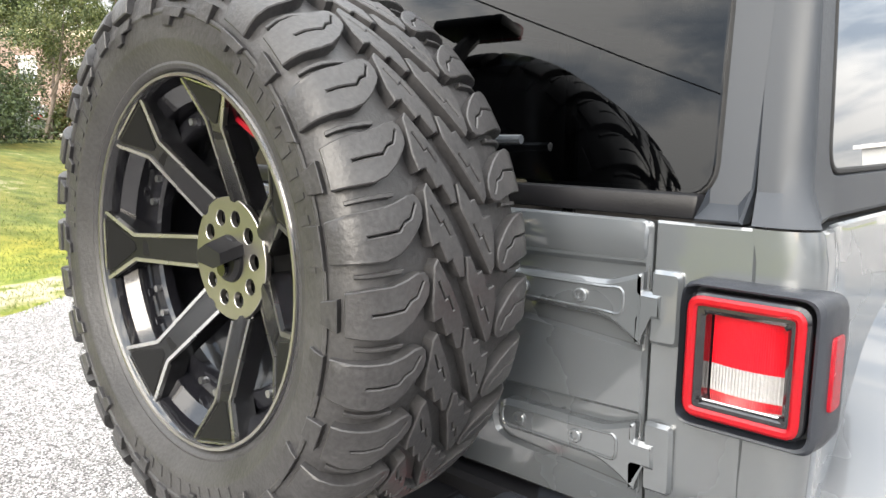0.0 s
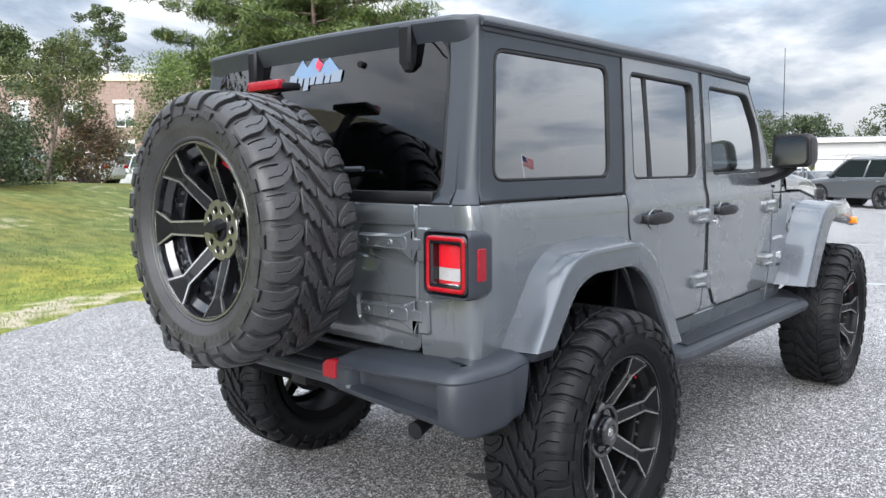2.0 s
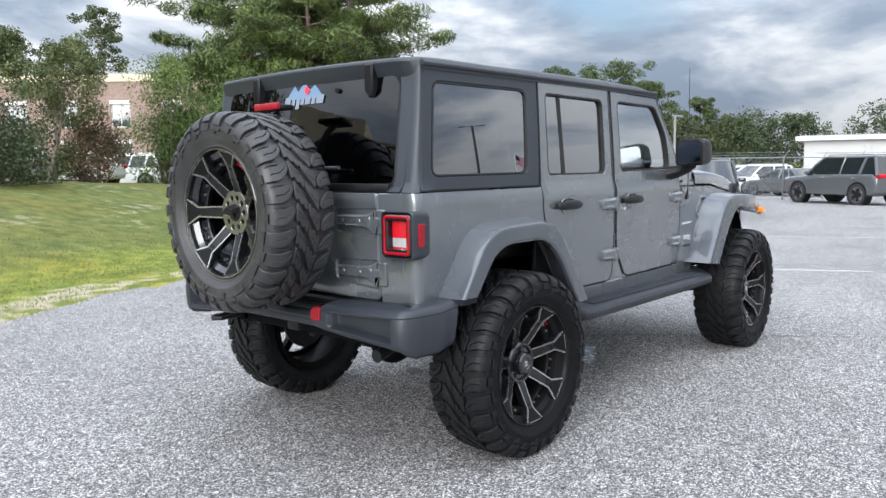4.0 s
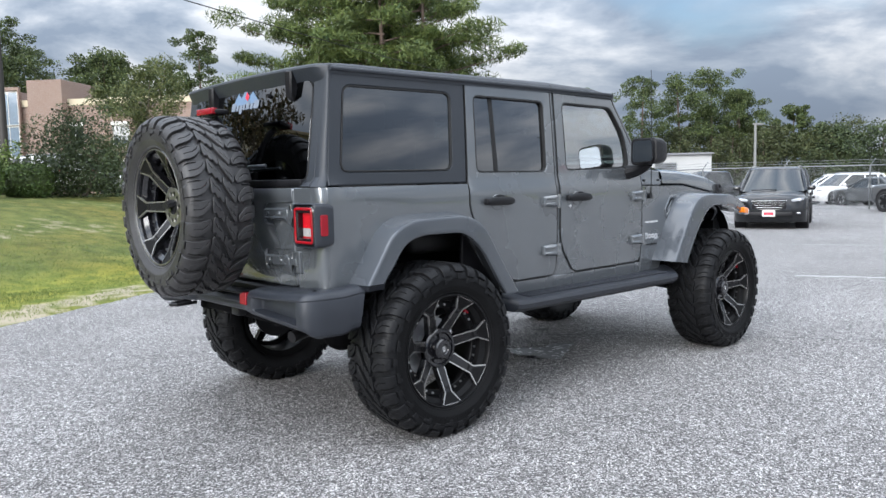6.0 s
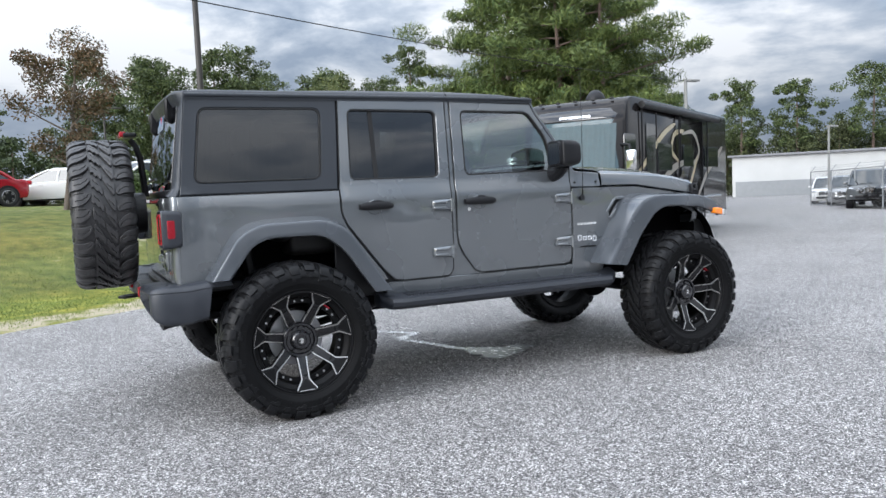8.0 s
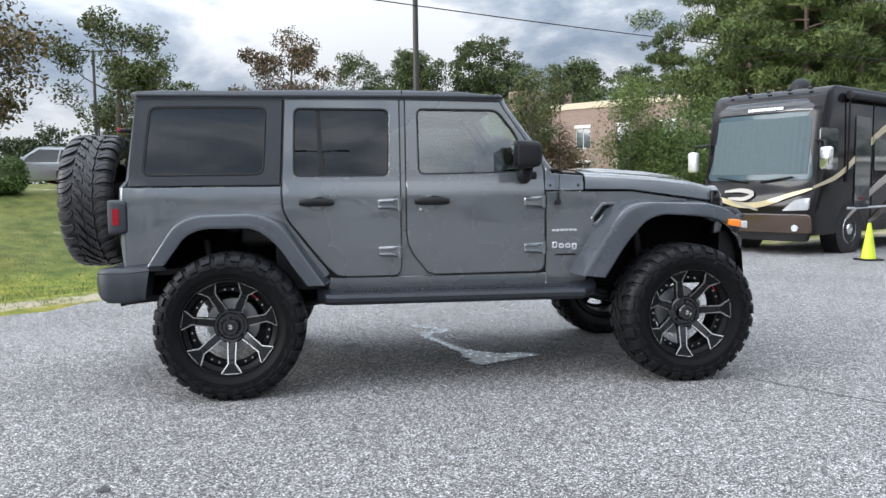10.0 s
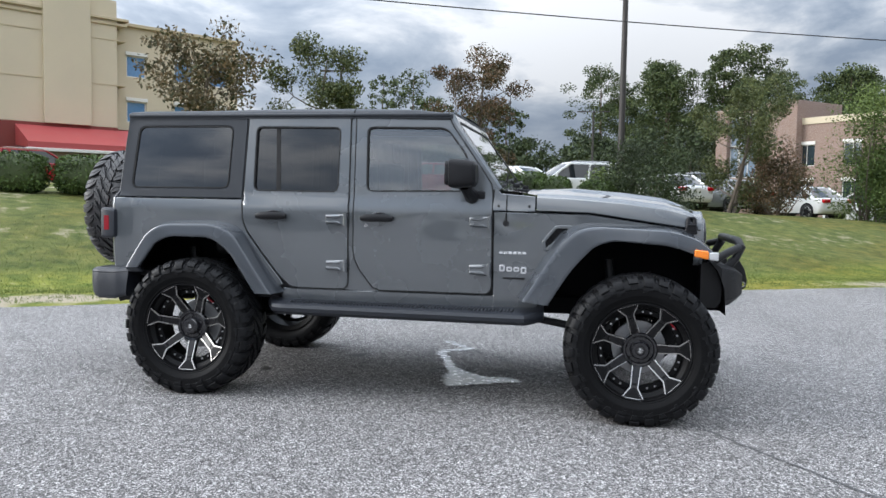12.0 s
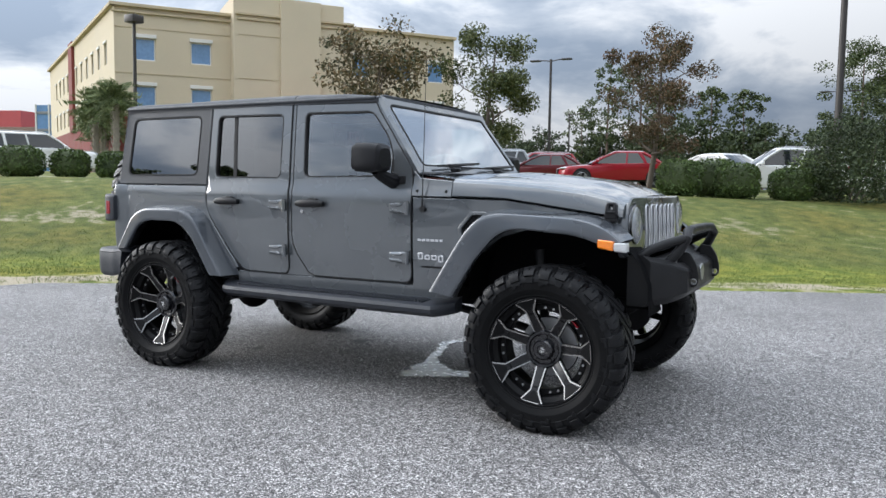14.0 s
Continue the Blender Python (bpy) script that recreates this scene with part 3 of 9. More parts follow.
def ribbon(points, widths, lift, bm=None):
    """A flat strip on the lot along points."""
    bm = bm or bmesh.new()
    rows = []
    for i, p in enumerate(points):
        a, b = Vector(points[max(0, i - 1)]), Vector(points[min(len(points) - 1, i + 1)])
        t = (b - a).normalized()
        nrm = Vector((-t.y, t.x))
        w = widths[i] if isinstance(widths, list) else widths
        row = []
        for q in (-1, 1):
            v = Vector(p) + nrm * w * q / 2
            row.append((v.x, v.y, lot_z(v.x, v.y) + lift))
        rows.append(row)
    return loft(rows, bm=bm)


# ---- marks on the tarmac ----
CRACK = surface("dark_pavement_joint", (0.09, 0.09, 0.093), 0.9, 0.0, 0.3, 8.0, 90, 0.2)
# pale half-metal colour paints the sky's glare on the water
WATER_GLARE = surface("water_with_glare", (0.62, 0.63, 0.65), 0.26, 0.45, 0.10, 24.0, 150, 0.25)
OIL = surface("dark_oil_spot", (0.05, 0.048, 0.047), 0.6, 0.0, 0.3, 20.0, 160, 0.1)
LINE_PAINT = surface("worn_white_line_paint", (0.42, 0.42, 0.41), 0.75, 0.0, 0.25, 9.0, 160, 0.1)


def wander(points, step, amount, seed):
    """A line through points, finely cut and slightly unsteady."""
    rnd = random.Random(seed)
    out = []
    for a, b in zip(points, points[1:]):
        a, b = Vector(a), Vector(b)
        k = max(1, int((b - a).length / step))
        out += [a.lerp(b, j / k) + Vector((rnd.uniform(-1, 1), rnd.uniform(-1, 1))) * amount for j in range(k)]
    out.append(Vector(points[-1]))
    return [(q.x, q.y) for q in out]


def mark(name, points, width, lift, mat, label, category, seed=1, amount=0.008, step=0.08):
    rnd = random.Random(seed)
    pts = wander(points, step, amount, seed)
    ob = part(name, ribbon(pts, [width * rnd.uniform(0.5, 1.3) for _ in pts], lift), mat)
    tagged(ob, label, category, kind="structure")


def blot(name, x, y, size, lift, mat, label, seed, stretch=(1.0, 1.0), turn=0.0):
    """A ragged flat stain."""
    rnd = random.Random(seed)
    bm = bmesh.new()
    ring = []
    for k in range(90):
        a = 2 * math.pi * k / 90
        r = size * (1 + 0.22 * math.sin(3 * a + seed) + 0.12 * math.sin(7 * a + 2 * seed) + 0.06 * math.sin(17 * a + seed) + rnd.uniform(-0.09, 0.09))
        p = Matrix.Rotation(turn, 2) @ Vector((r * math.cos(a) * stretch[0], r * math.sin(a) * stretch[1]))
        ring.append(bm.verts.new((x + p.x, y + p.y, lot_z(x, y) + lift)))
    bm.faces.new(ring)
    bmesh.ops.triangulate(bm, faces=bm.faces)
    tagged(part(name, bm, mat), label, "stain", kind="structure")


mark("pavement_joint", [(1.36, 1.38), (2.86, -0.21), (3.98, -1.8), (5.1, -3.5), (6.0, -5.0)], 0.018, 0.004, CRACK, "dark crack along a joint of the asphalt", "crack", 3)
mark("pavement_joint", [(3.7, 3.24), (5.8, 4.35), (8.6, 5.7)], 0.016, 0.004, CRACK, "thin dark crack in the asphalt", "crack", 4)
mark("water_trickle", [(1.37, 1.40), (1.45, 1.28), (1.62, 1.10), (1.58, 1.04), (1.42, 0.95), (1.41, 0.84), (1.50, 0.62), (1.56, 0.42), (1.63, 0.22), (1.70, 0.05)], 0.085, 0.006, WATER_GLARE, "thin trickle of water with painted glare on the asphalt", "stain", 6, 0.010, 0.035)
blot("puddle", 1.86, -0.10, 0.185, 0.007, WATER_GLARE, "shallow puddle of water with painted glare on the asphalt", 2, (1.45, 0.85), 0.30)
blot("puddle", 1.72, 0.06, 0.12, 0.008, WATER_GLARE, "shallow puddle of water with painted glare on the asphalt", 9, (1.0, 1.0), 0.30)
blot("puddle", 1.43, 0.90, 0.07, 0.009, WATER_GLARE, "shallow puddle of water with painted glare on the asphalt", 7, (1.2, 0.7), 1.2)
for OX, OY, OS, OE in ((0.75, 0.55, 0.07, 1), (0.2, -0.15, 0.05, 2), (2.5, 0.5, 0.06, 3), (-1.0, -2.05, 0.035, 4), (-0.35, -2.4, 0.03, 5)):
    blot("oil_spot", OX, OY, OS, 0.005, OIL, "small dark oil spot on the asphalt", OE, (1.2, 0.8), OE)
for A_, B_ in (((7.6, 0.49), (8.2, -0.75)), ((12.6, 3.2), (14.6, -1.2)), ((17.0, 1.9), (19.0, -2.6)), ((21.6, 0.6), (23.8, -4.0)), ((24.0, 9.6), (27.0, 3.6)), ((28.0, 8.4), (31.0, 2.2))):
    mark("parking_line", [A_, B_], 0.10, 0.006, LINE_PAINT, "worn white parking line on the asphalt", "road marking", 9, 0.004)

# ---- the off-road car ----
def half_width(x, z):
    """Half the car's width at the side panels."""
    base = lerp_table([(-0.7, 0.832), (1.0, 0.836), (2.05, 0.811), (2.6, 0.778), (3.4, 0.70)], x)
    if z < 1.12:
        return base - 0.022 * ((1.12 - z) / 0.42) ** 2
    if z < 1.27:
        return base
    if z < 1.345:
        return base - 0.020 * (1 - math.sqrt(max(0.0, 1 - ((z - 1.27) / 0.075) ** 2)))
    return base - 0.016 - (z - 1.345) * 0.062 - 0.03 * max(0.0, z - 1.345) ** 2


def on_side(side, out=0.0):
    """Lays a side drawing (x along the car, z up) onto the car's flank."""
    return lambda x, z, depth: (x, side * (half_width(x, z) + out - depth), z)


car = thing("off_road_car", "lifted grey four-door off-road car with dark hardtop on asphalt", "car")

QUARTER = [(-0.600, 0.78), (-0.600, 1.335), (0.288, 1.335), (0.290, 1.215), (0.300, 1.170), (0.332, 1.104), (0.46, 0.945), (0.578, 0.802), (0.60, 0.76),
           (0.56, 0.735), (0.42, 0.86), (0.29, 1.02), (0.17, 1.12), (-0.20, 1.13), (-0.31, 1.07), (-0.47, 0.83), (-0.50, 0.78)]
REAR_DOOR = [(0.322, 1.885), (1.066, 1.879), (1.066, 0.80), (1.063, 0.778), (1.055, 0.762), (1.040, 0.749), (1.02, 0.743), (0.70, 0.742), (0.65, 0.752), (0.61, 0.79), (0.585, 0.812), (0.467, 0.955), (0.338, 1.112), (0.306, 1.175), (0.297, 1.22), (0.294, 1.345)]
REAR_HOLE = rounded([(0.372, 1.398), (0.990, 1.396), (0.998, 1.832), (0.384, 1.838)], 0.045)
FRONT_DOOR = [(1.104, 1.879), (1.742, 1.872), (2.030, 1.468), (2.043, 1.40), (2.045, 0.81), (2.042, 0.785), (2.033, 0.766), (2.016, 0.752), (1.99, 0.746), (1.29, 0.744), (1.235, 0.762), (1.145, 0.880), (1.112, 0.950), (1.102, 1.02)]
FRONT_HOLE = rounded([(1.186, 1.404), (1.900, 1.414), (1.893, 1.535), (1.860, 1.655), (1.722, 1.830), (1.180, 1.835)], [0.045, 0.05, 0.08, 0.1, 0.05, 0.045])
SILL = [(0.585, 0.640), (2.20, 0.640), (2.20, 0.736), (0.605, 0.736)]
COWL_SIDE = [(2.056, 0.650), (2.056, 1.285), (2.68, 1.278), (3.28, 1.196), (3.34, 1.17), (3.34, 1.05), (3.20, 1.10), (2.86, 1.12), (2.66, 1.06), (2.50, 0.93), (2.36, 0.70), (2.34, 0.65)]
COWL_TOP = [(2.040, 1.292), (2.330, 1.290), (2.330, 1.388), (2.10, 1.405), (2.055, 1.45)]
VENT = rounded([(2.405, 1.055), (2.395, 1.10), (2.470, 1.190), (2.560, 1.192)], 0.012, 3)
TOP_SIDE = [(-0.580, 1.342), (0.284, 1.342), (0.312, 1.878), (0.312, 1.886), (-0.525, 1.888)]
TOP_HOLE = rounded([(-0.500, 1.408), (0.192, 1.411), (0.215, 1.842), (-0.452, 1.840)], 0.05)


def window_pane(name, hole, side, sink, mat, parent, seal_label=""):
    """A pane set back behind its opening, with a rubber seal round it."""
    pane = part(name, sheet_mesh(inset_any(hole, -0.012), [], on_side(side, -sink), 0.004, 0.08, 0.001), mat, parent)
    pane.visible_shadow = False
    part("seal", sheet_mesh(inset_any(hole, -0.001), [inset_any(hole, 0.008)], on_side(side, -0.001), 0.03, 0.06, 0.002), RUBBER, parent)
    return pane


def inset_any(loop, d):
    return inset(loop if area2(loop) > 0 else loop[::-1], d)


def door_handle(x, z, side, parent):
    """A pull handle: a thick grip, thumb button and end mounts, over a dished pressing with a bright lower lip."""
    w = half_width(x, z) + 0.001
    m = Matrix.Translation((x, side * w, z))
    rows = []
    for k in range(15):
        a = -0.112 + 0.224 * k / 14
        e = abs(a) / 0.112
        hh = 0.0255 * (1 - 0.35 * e ** 4) * (1.0 if e < 0.98 else 0.8)
        mid, th = 0.036 - 0.010 * e ** 2, 0.0135
        rows.append([tuple(m @ Vector((a, side * (mid + th * math.cos(q)), hh * math.sin(q) + 0.003 * (1 - e)))) for q in [2 * math.pi * j / 12 for j in range(12)]])
    h = loft(rows, True, True)
    for e in (-0.098, 0.090):
        box(0.036, 0.038, 0.036, (x + e, side * (w + 0.015), z), 0.008, 2, h)
    ob = part("handle", h, BLACK, parent, "black pull handle")
    b = bmesh.new()
    cap = [(x + 0.012 + 0.040 * math.cos(q), z + 0.026 + 0.013 * math.sin(q)) for q in [2 * math.pi * j / 20 for j in range(20)]]
    prism(cap, lambda a, c, d: (a, side * (w + 0.020 - d), c), 0.0, 0.022, b, 0.004)
    part("handle_hood", b, BLACK, parent)
    d = bmesh.new()
    cup = [(0.058 * math.cos(q), 0.046 * math.sin(q)) for q in [2 * math.pi * j / 28 for j in range(28)]]
    prism(cup, lambda a, c, dd: m @ Vector((a, side * (0.004 - dd), c - 0.006)), 0.0, 0.006, d, 0.003)
    part("handle_dish", d, PAINT, parent)
    if x > 1.0:
        b = bmesh.new()
        rod((x - 0.080, side * w, z - 0.052), (x - 0.080, side * (w + 0.008), z - 0.052), 0.0115, n=16, bm=b)
        part("door_lock", b, CHROME, parent, "bright round door lock")
    return ob


def door_hinge(x, z, side, parent):
    """A raised hinge: a tapered strap on the door and a knuckle on the body."""
    w = half_width(x, z)
    b = bmesh.new()
    strap = rounded([(-0.072, -0.030), (0.02, -0.036), (0.060, -0.036), (0.060, 0.036), (0.02, 0.036), (-0.072, 0.030)], 0.008, 3)
    prism(strap, lambda a, c, d: (x + a, side * (w + 0.024 + 0.008 * ease(-0.05, 0.05, a) - d), z + c), 0.0, 0.034, b, 0.006)
    for e in (-1, 1):
        ridge = rounded([(-0.066, e * 0.010), (0.012, e * 0.008), (0.034, e * 0.018), (0.034, e * 0.031), (0.012, e * 0.029), (-0.066, e * 0.025)], 0.005, 2)
        prism(ridge, lambda a, c, d: (x + a, side * (w + 0.032 + 0.008 * ease(-0.05, 0.05, a) - d), z + c), 0.0, 0.014, b, 0.005)
    rod((x + 0.066, side * (w + 0.026), z - 0.043), (x + 0.066, side * (w + 0.026), z + 0.043), 0.014, n=12, bm=b)
    return part("hinge", b, PAINT, parent)


def build_side(side):
    """One flank: quarter panel, doors, sill, cowl and the hardtop's side."""
    lay = on_side(side)
    part("quarter_panel", sheet_mesh(QUARTER, [], lay, 0.03, 0.045), PAINT, car)
    part("sill", sheet_mesh(SILL, [], on_side(side, -0.004), 0.05, 0.05), PAINT, car)
    cw = part("cowl_side", sheet_mesh(COWL_SIDE, [VENT], lay, 0.03, 0.045), PAINT, car)
    v = bmesh.new()
    for i in range(5):
        t = i / 5
        p = (2.425 + 0.09 * t, 1.08 + 0.085 * t)
        box(0.012, 0.004, 0.10, (0, 0, 0), 0.002, 1, v, Matrix.Translation((p[0], side * (half_width(*p) - 0.012), p[1])) @ pose(0, 0, 0, 0, -40, 0))
    prism(inset_any(VENT, -0.004), on_side(side), 0.022, 0.03, v)
    part("vent", v, BLACK, cw, "black side vent with slats")
    vf = sheet_mesh(inset_any(VENT, -0.016), [inset_any(VENT, 0.004)], on_side(side, 0.007), 0.012, 0.03, 0.003)
    part("vent_frame", vf, PAINT, cw)
    part("cowl_top", sheet_mesh(COWL_TOP, [], lay, 0.05, 0.04), PAINT, car)
    for p in ((2.085, 1.325), (2.290, 1.325)):
        w = half_width(*p)
        part("rubber_stop", rod((p[0], side * (w - 0.006), p[1]), (p[0], side * (w + 0.006), p[1]), 0.0085, n=10), RUBBER, car)

    rd = part("rear_door", sheet_mesh(REAR_DOOR, [REAR_HOLE], lay, 0.035, 0.045), PAINT, car)
    pane = window_pane("window", REAR_HOLE, side, 0.02, TINTED, rd)
    d = bmesh.new()
    prism([(0.545, 1.40), (0.575, 1.40), (0.560, 1.84), (0.532, 1.84)], on_side(side, -0.015), 0.0, 0.012, d)
    part("divider", d, RUBBER, rd)
    door_handle(0.527, 1.228, side, rd)
    for z in (1.213, 0.905):
        door_hinge(0.990, z, side, rd)

    fd = part("front_door", sheet_mesh(FRONT_DOOR, [FRONT_HOLE], lay, 0.035, 0.045), PAINT, car)
    window_pane("window", FRONT_HOLE, side, 0.02, CLEAR, fd)
    door_handle(1.272, 1.228, side, fd)
    for z in (1.217, 0.907):
        door_hinge(1.965, z, side, fd)

    # the strip between the doors, and a black sheet painting the gaps' shade
    pil = [(1.04, 0.735), (1.32, 0.735), (1.13, 1.02), (1.13, 1.88), (1.04, 1.88)]
    part("door_pillar", sheet_mesh(pil, [], on_side(side, -0.007), 0.04, 0.06), PAINT, car)
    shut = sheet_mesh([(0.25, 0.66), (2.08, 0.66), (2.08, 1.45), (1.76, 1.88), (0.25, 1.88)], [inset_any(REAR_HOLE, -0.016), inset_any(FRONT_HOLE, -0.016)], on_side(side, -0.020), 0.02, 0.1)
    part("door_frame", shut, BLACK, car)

    # black lines laid over the door edges stand in for dark gaps
    for door, loop in ((rd, REAR_DOOR), (fd, FRONT_DOOR)):
        part("door_seal", sheet_mesh(inset_any(loop, -0.0045), [inset_any(loop, 0.0005)], on_side(side, 0.0008), 0.006, 0.05, 0.0006), RUBBER, door)

    ts = part("hardtop_side", sheet_mesh(TOP_SIDE, [TOP_HOLE], on_side(side, -0.002), 0.03, 0.05, 0.006), TOP, car)
    window_pane("window", TOP_HOLE, side, 0.010, TINTED, ts)
    # rain rail under the roof's edge
    rail = [(x, side * (half_width(x, 1.89) + 0.008), 1.893) for x in (-0.52, -0.2, 0.3, 0.8, 1.3, 1.74)]
    part("rain_rail", sweep(rail, 0.009, 8), TOP, car)


for SIDE in (-1, 1):
    build_side(SIDE)


def roof_top(x, y):
    """Height of the roof skin, and of its shoulder near the flank."""
    zc = lerp_table([(-0.58, 1.925), (-0.42, 1.942), (0.3, 1.958), (1.1, 1.962), (1.5, 1.952), (1.76, 1.925)], x)
    crown = lerp_table([(-0.58, 0.012), (0.0, 0.026), (1.76, 0.026)], x)
    return zc - crown * (y / 0.70) ** 2 + 0.004


def build_roof():
    """The hardtop's roof skin, front panels split from the rear shell."""
    def skin(x0, x1, n):
        rows = []
        for i in range(n + 1):
            x = x0 + (x1 - x0) * i / n
            w = half_width(x, 1.89) + 0.004
            e = roof_top(x, w - 0.06)
            z3, z4 = min(1.910, 1.893 + (e - 1.893) * 0.5), min(1.924, e - 0.005)
            row = [(x, -w, 1.876), (x, -w - 0.003, 1.893), (x, -w + 0.006, z3), (x, -w + 0.024, z4)]
            row += [(x, (w - 0.06) * (2 * t - 1), roof_top(x, (w - 0.06) * (2 * t - 1))) for t in [k / 12 for k in range(13)]]
            row += [(x, w - 0.024, z4), (x, w - 0.006, z3), (x, w + 0.003, 1.893), (x, w, 1.876)]
            rows.append(row)
        return loft(rows)
    part("rear_roof", skin(-0.515, 1.083, 22), TOP, car)
    part("front_roof", skin(1.089, 1.762, 10), TOP, car)
    part("roof_header", box(0.05, 1.40, 0.05, (1.742, 0, 1.893), 0.015), TOP, car)
    inner = box(2.20, 1.40, 0.02, (0.55, 0, 1.885), 0.006)
    part("headliner", inner, BLACK, car)


build_roof()


def rear_x(y, z):
    """Where the car's rear face stands."""
    bow = 0.014 * (y / 0.8) ** 2
    if z < 1.345:
        return -0.648 + bow + 0.02 * max(0.0, (0.95 - z) / 0.2)
    return -0.618 + bow + (z - 1.345) * 0.135


def on_rear(out=0.0):
    return lambda y, z, depth: (rear_x(y, z) - out + depth, y, z)


def corner_strip(side, z0, z1, n=10, mat=None, name="rear_corner"):
    """The rounded upright corner between the rear face and the flank."""
    rows = []
    for i in range(n + 1):
        z = z0 + (z1 - z0) * i / n
        w = half_width(-0.64, z) - (0.002 if z > 1.34 else 0)
        xr = rear_x(0.72, z)
        r = 0.055
        xs = -0.600 if z < 1.345 else lerp_table([(1.345, -0.580), (1.89, -0.525)], z)
        row = [(xr + 0.03, side * (w - r - 0.035), z), (xr, side * (w - r - 0.03), z), (xr, side * (w - r), z)]
        for k in range(1, 8):
            a = k / 8 * math.pi / 2
            row.append((xr + (xs - xr) * (1 - math.cos(a)), side * (w - r + r * math.sin(a)), z))
        row += [(xs, side * w, z), (xs + 0.012, side * (w - 0.012), z)]
        rows.append(row)
    part(name, loft(rows), mat, car)


def build_rear():
    for side in (-1, 1):
        corner_strip(side, 0.78, 1.335, 12, PAINT)
        corner_strip(side, 1.3385, 1.884, 12, TOP, "hardtop_corner")
        lo = [(side * 0.568, 0.78), (side * 0.568, 1.335), (side * 0.745, 1.335), (side * 0.745, 0.78)]
        part("rear_panel", sheet_mesh(lo, [], on_rear(), 0.03, 0.05), PAINT, car)
        hi = [(side * 0.640, 1.3385), (side * 0.640, 1.885), (side * 0.72, 1.885), (side * 0.72, 1.3385)]
        part("rear_post", sheet_mesh(hi, [], on_rear(), 0.03, 0.05), TOP, car)
    part("rear_lip", sheet_mesh([(-0.60, 0.78), (0.60, 0.78), (0.60, 0.822), (-0.60, 0.822)], [], on_rear(-0.012), 0.03, 0.06), PAINT, car)
    # the roof's rear edge: a flared header over the glass that wraps round both corners
    wr = half_width(-0.64, 1.885) - 0.002
    r, xs = 0.055, -0.520
    half = [(rear_x(y, 1.885), y) for y in [(wr - r) * k / 14 for k in range(15)]]
    half += [(half[-1][0] + (xs - half[-1][0]) * (1 - math.cos(q)), wr - r + r * math.sin(q)) for q in [math.pi / 2 * k / 8 for k in range(1, 9)]]
    half += [(-0.505, wr + 0.003)]
    ring = [(px, -py) for px, py in half[:0:-1]] + half
    rows = []
    for i, (px, py) in enumerate(ring):
        (ax, ay), (bx, by) = ring[max(0, i - 1)], ring[min(len(ring) - 1, i + 1)]
        ln = math.hypot(bx - ax, by - ay)
        nx, ny = -(by - ay) / ln, (bx - ax) / ln
        o = 0.036 * ease(wr, wr - 0.10, abs(py)) + 0.003
        zt = roof_top(px, min(abs(py), wr - 0.05)) - 0.003
        prof = [(-0.006, 1.840), (0.25 * o, 1.862), (0.70 * o, 1.882), (o, zt - 0.020), (o - 0.002, zt - 0.011), (o - 0.009, zt - 0.004), (o - 0.022, zt), (-0.05, zt + 0.0035)]
        rows.append([(px + nx * d, py + ny * d, z) for d, z in prof])
    edge = loft(rows)
    part("roof_edge", edge, TOP, car)
    # tailgate: pressed recesses round both hinge straps
    gate = rounded([(-0.562, 0.832), (0.60, 0.832), (0.60, 1.332), (-0.562, 1.332)], [0.05, 0.05, 0.01, 0.01])
    dips = [rounded([(-0.555, z - 0.072), (-0.285, z - 0.050), (-0.285, z + 0.050), (-0.555, z + 0.056)], [0.006, 0.03, 0.03, 0.006], 5) for z in (1.205, 0.965)]
    tg = part("tailgate", sheet_mesh(gate, dips, on_rear(), 0.03, 0.05, 0.007), PAINT, car)
    for dip in dips:
        part("hinge_recess", sheet_mesh(inset_any(dip, -0.004), [], on_rear(-0.010), 0.006, 0.05, 0.001), PAINT, tg)
    step = rounded([(-0.556, 1.268), (0.59, 1.268), (0.59, 1.334), (-0.556, 1.334)], 0.012, 3)
    part("belt_rib", sheet_mesh(step, [], lambda y, z, d: (rear_x(y, z) - 0.008 * math.sin(math.pi * (z - 1.262) / 0.075) + 0.002 + d, y, z), 0.012, 0.018, 0.004), PAINT, tg)
    for z in (1.205, 0.965):
        strap = rounded([(-0.300, z - 0.026), (-0.300, z + 0.027), (-0.500, z + 0.030), (-0.530, z + 0.040), (-0.557, z + 0.050), (-0.557, z + 0.021), (-0.598, z + 0.020), (-0.598, z - 0.022), (-0.557, z - 0.023), (-0.557, z - 0.068), (-0.530, z - 0.048), (-0.490, z - 0.029)],
                        [0.022, 0.022, 0.03, 0.02, 0.003, 0.002, 0.004, 0.004, 0.002, 0.004, 0.02, 0.03], 4)
        b = bmesh.new()
        prism(strap, on_rear(0.017), 0.0, 0.034, b, 0.007)
        part("hinge", b, PAINT, tg)
        inner = rounded([(-0.312, z - 0.015), (-0.312, z + 0.015), (-0.50, z + 0.017), (-0.525, z + 0.020), (-0.525, z - 0.020), (-0.49, z - 0.017)], 0.012, 3)
        rim_ = sheet_mesh(inset_any(inner, -0.005), [inner], on_rear(0.0195), 0.006, 0.04, 0.002)
        part("hinge_rib", rim_, PAINT, tg)
        for y in (-0.345, -0.452):
            b = bmesh.new()
            x = rear_x(y, z)
            lathe([(-0.004, 0.012), (0.003, 0.012), (0.005, 0.010), (0.005, 0.0068), (0.000, 0.0055), (0.000, 0.0)], 16, "x", b)
            bmesh.ops.rotate(b, verts=b.verts, matrix=Matrix.Rotation(math.pi, 3, "Z"))
            bmesh.ops.translate(b, verts=b.verts, vec=(x - 0.018, y, z))
            part("hinge_bolt", b, PAINT, tg, "painted hinge bolt")
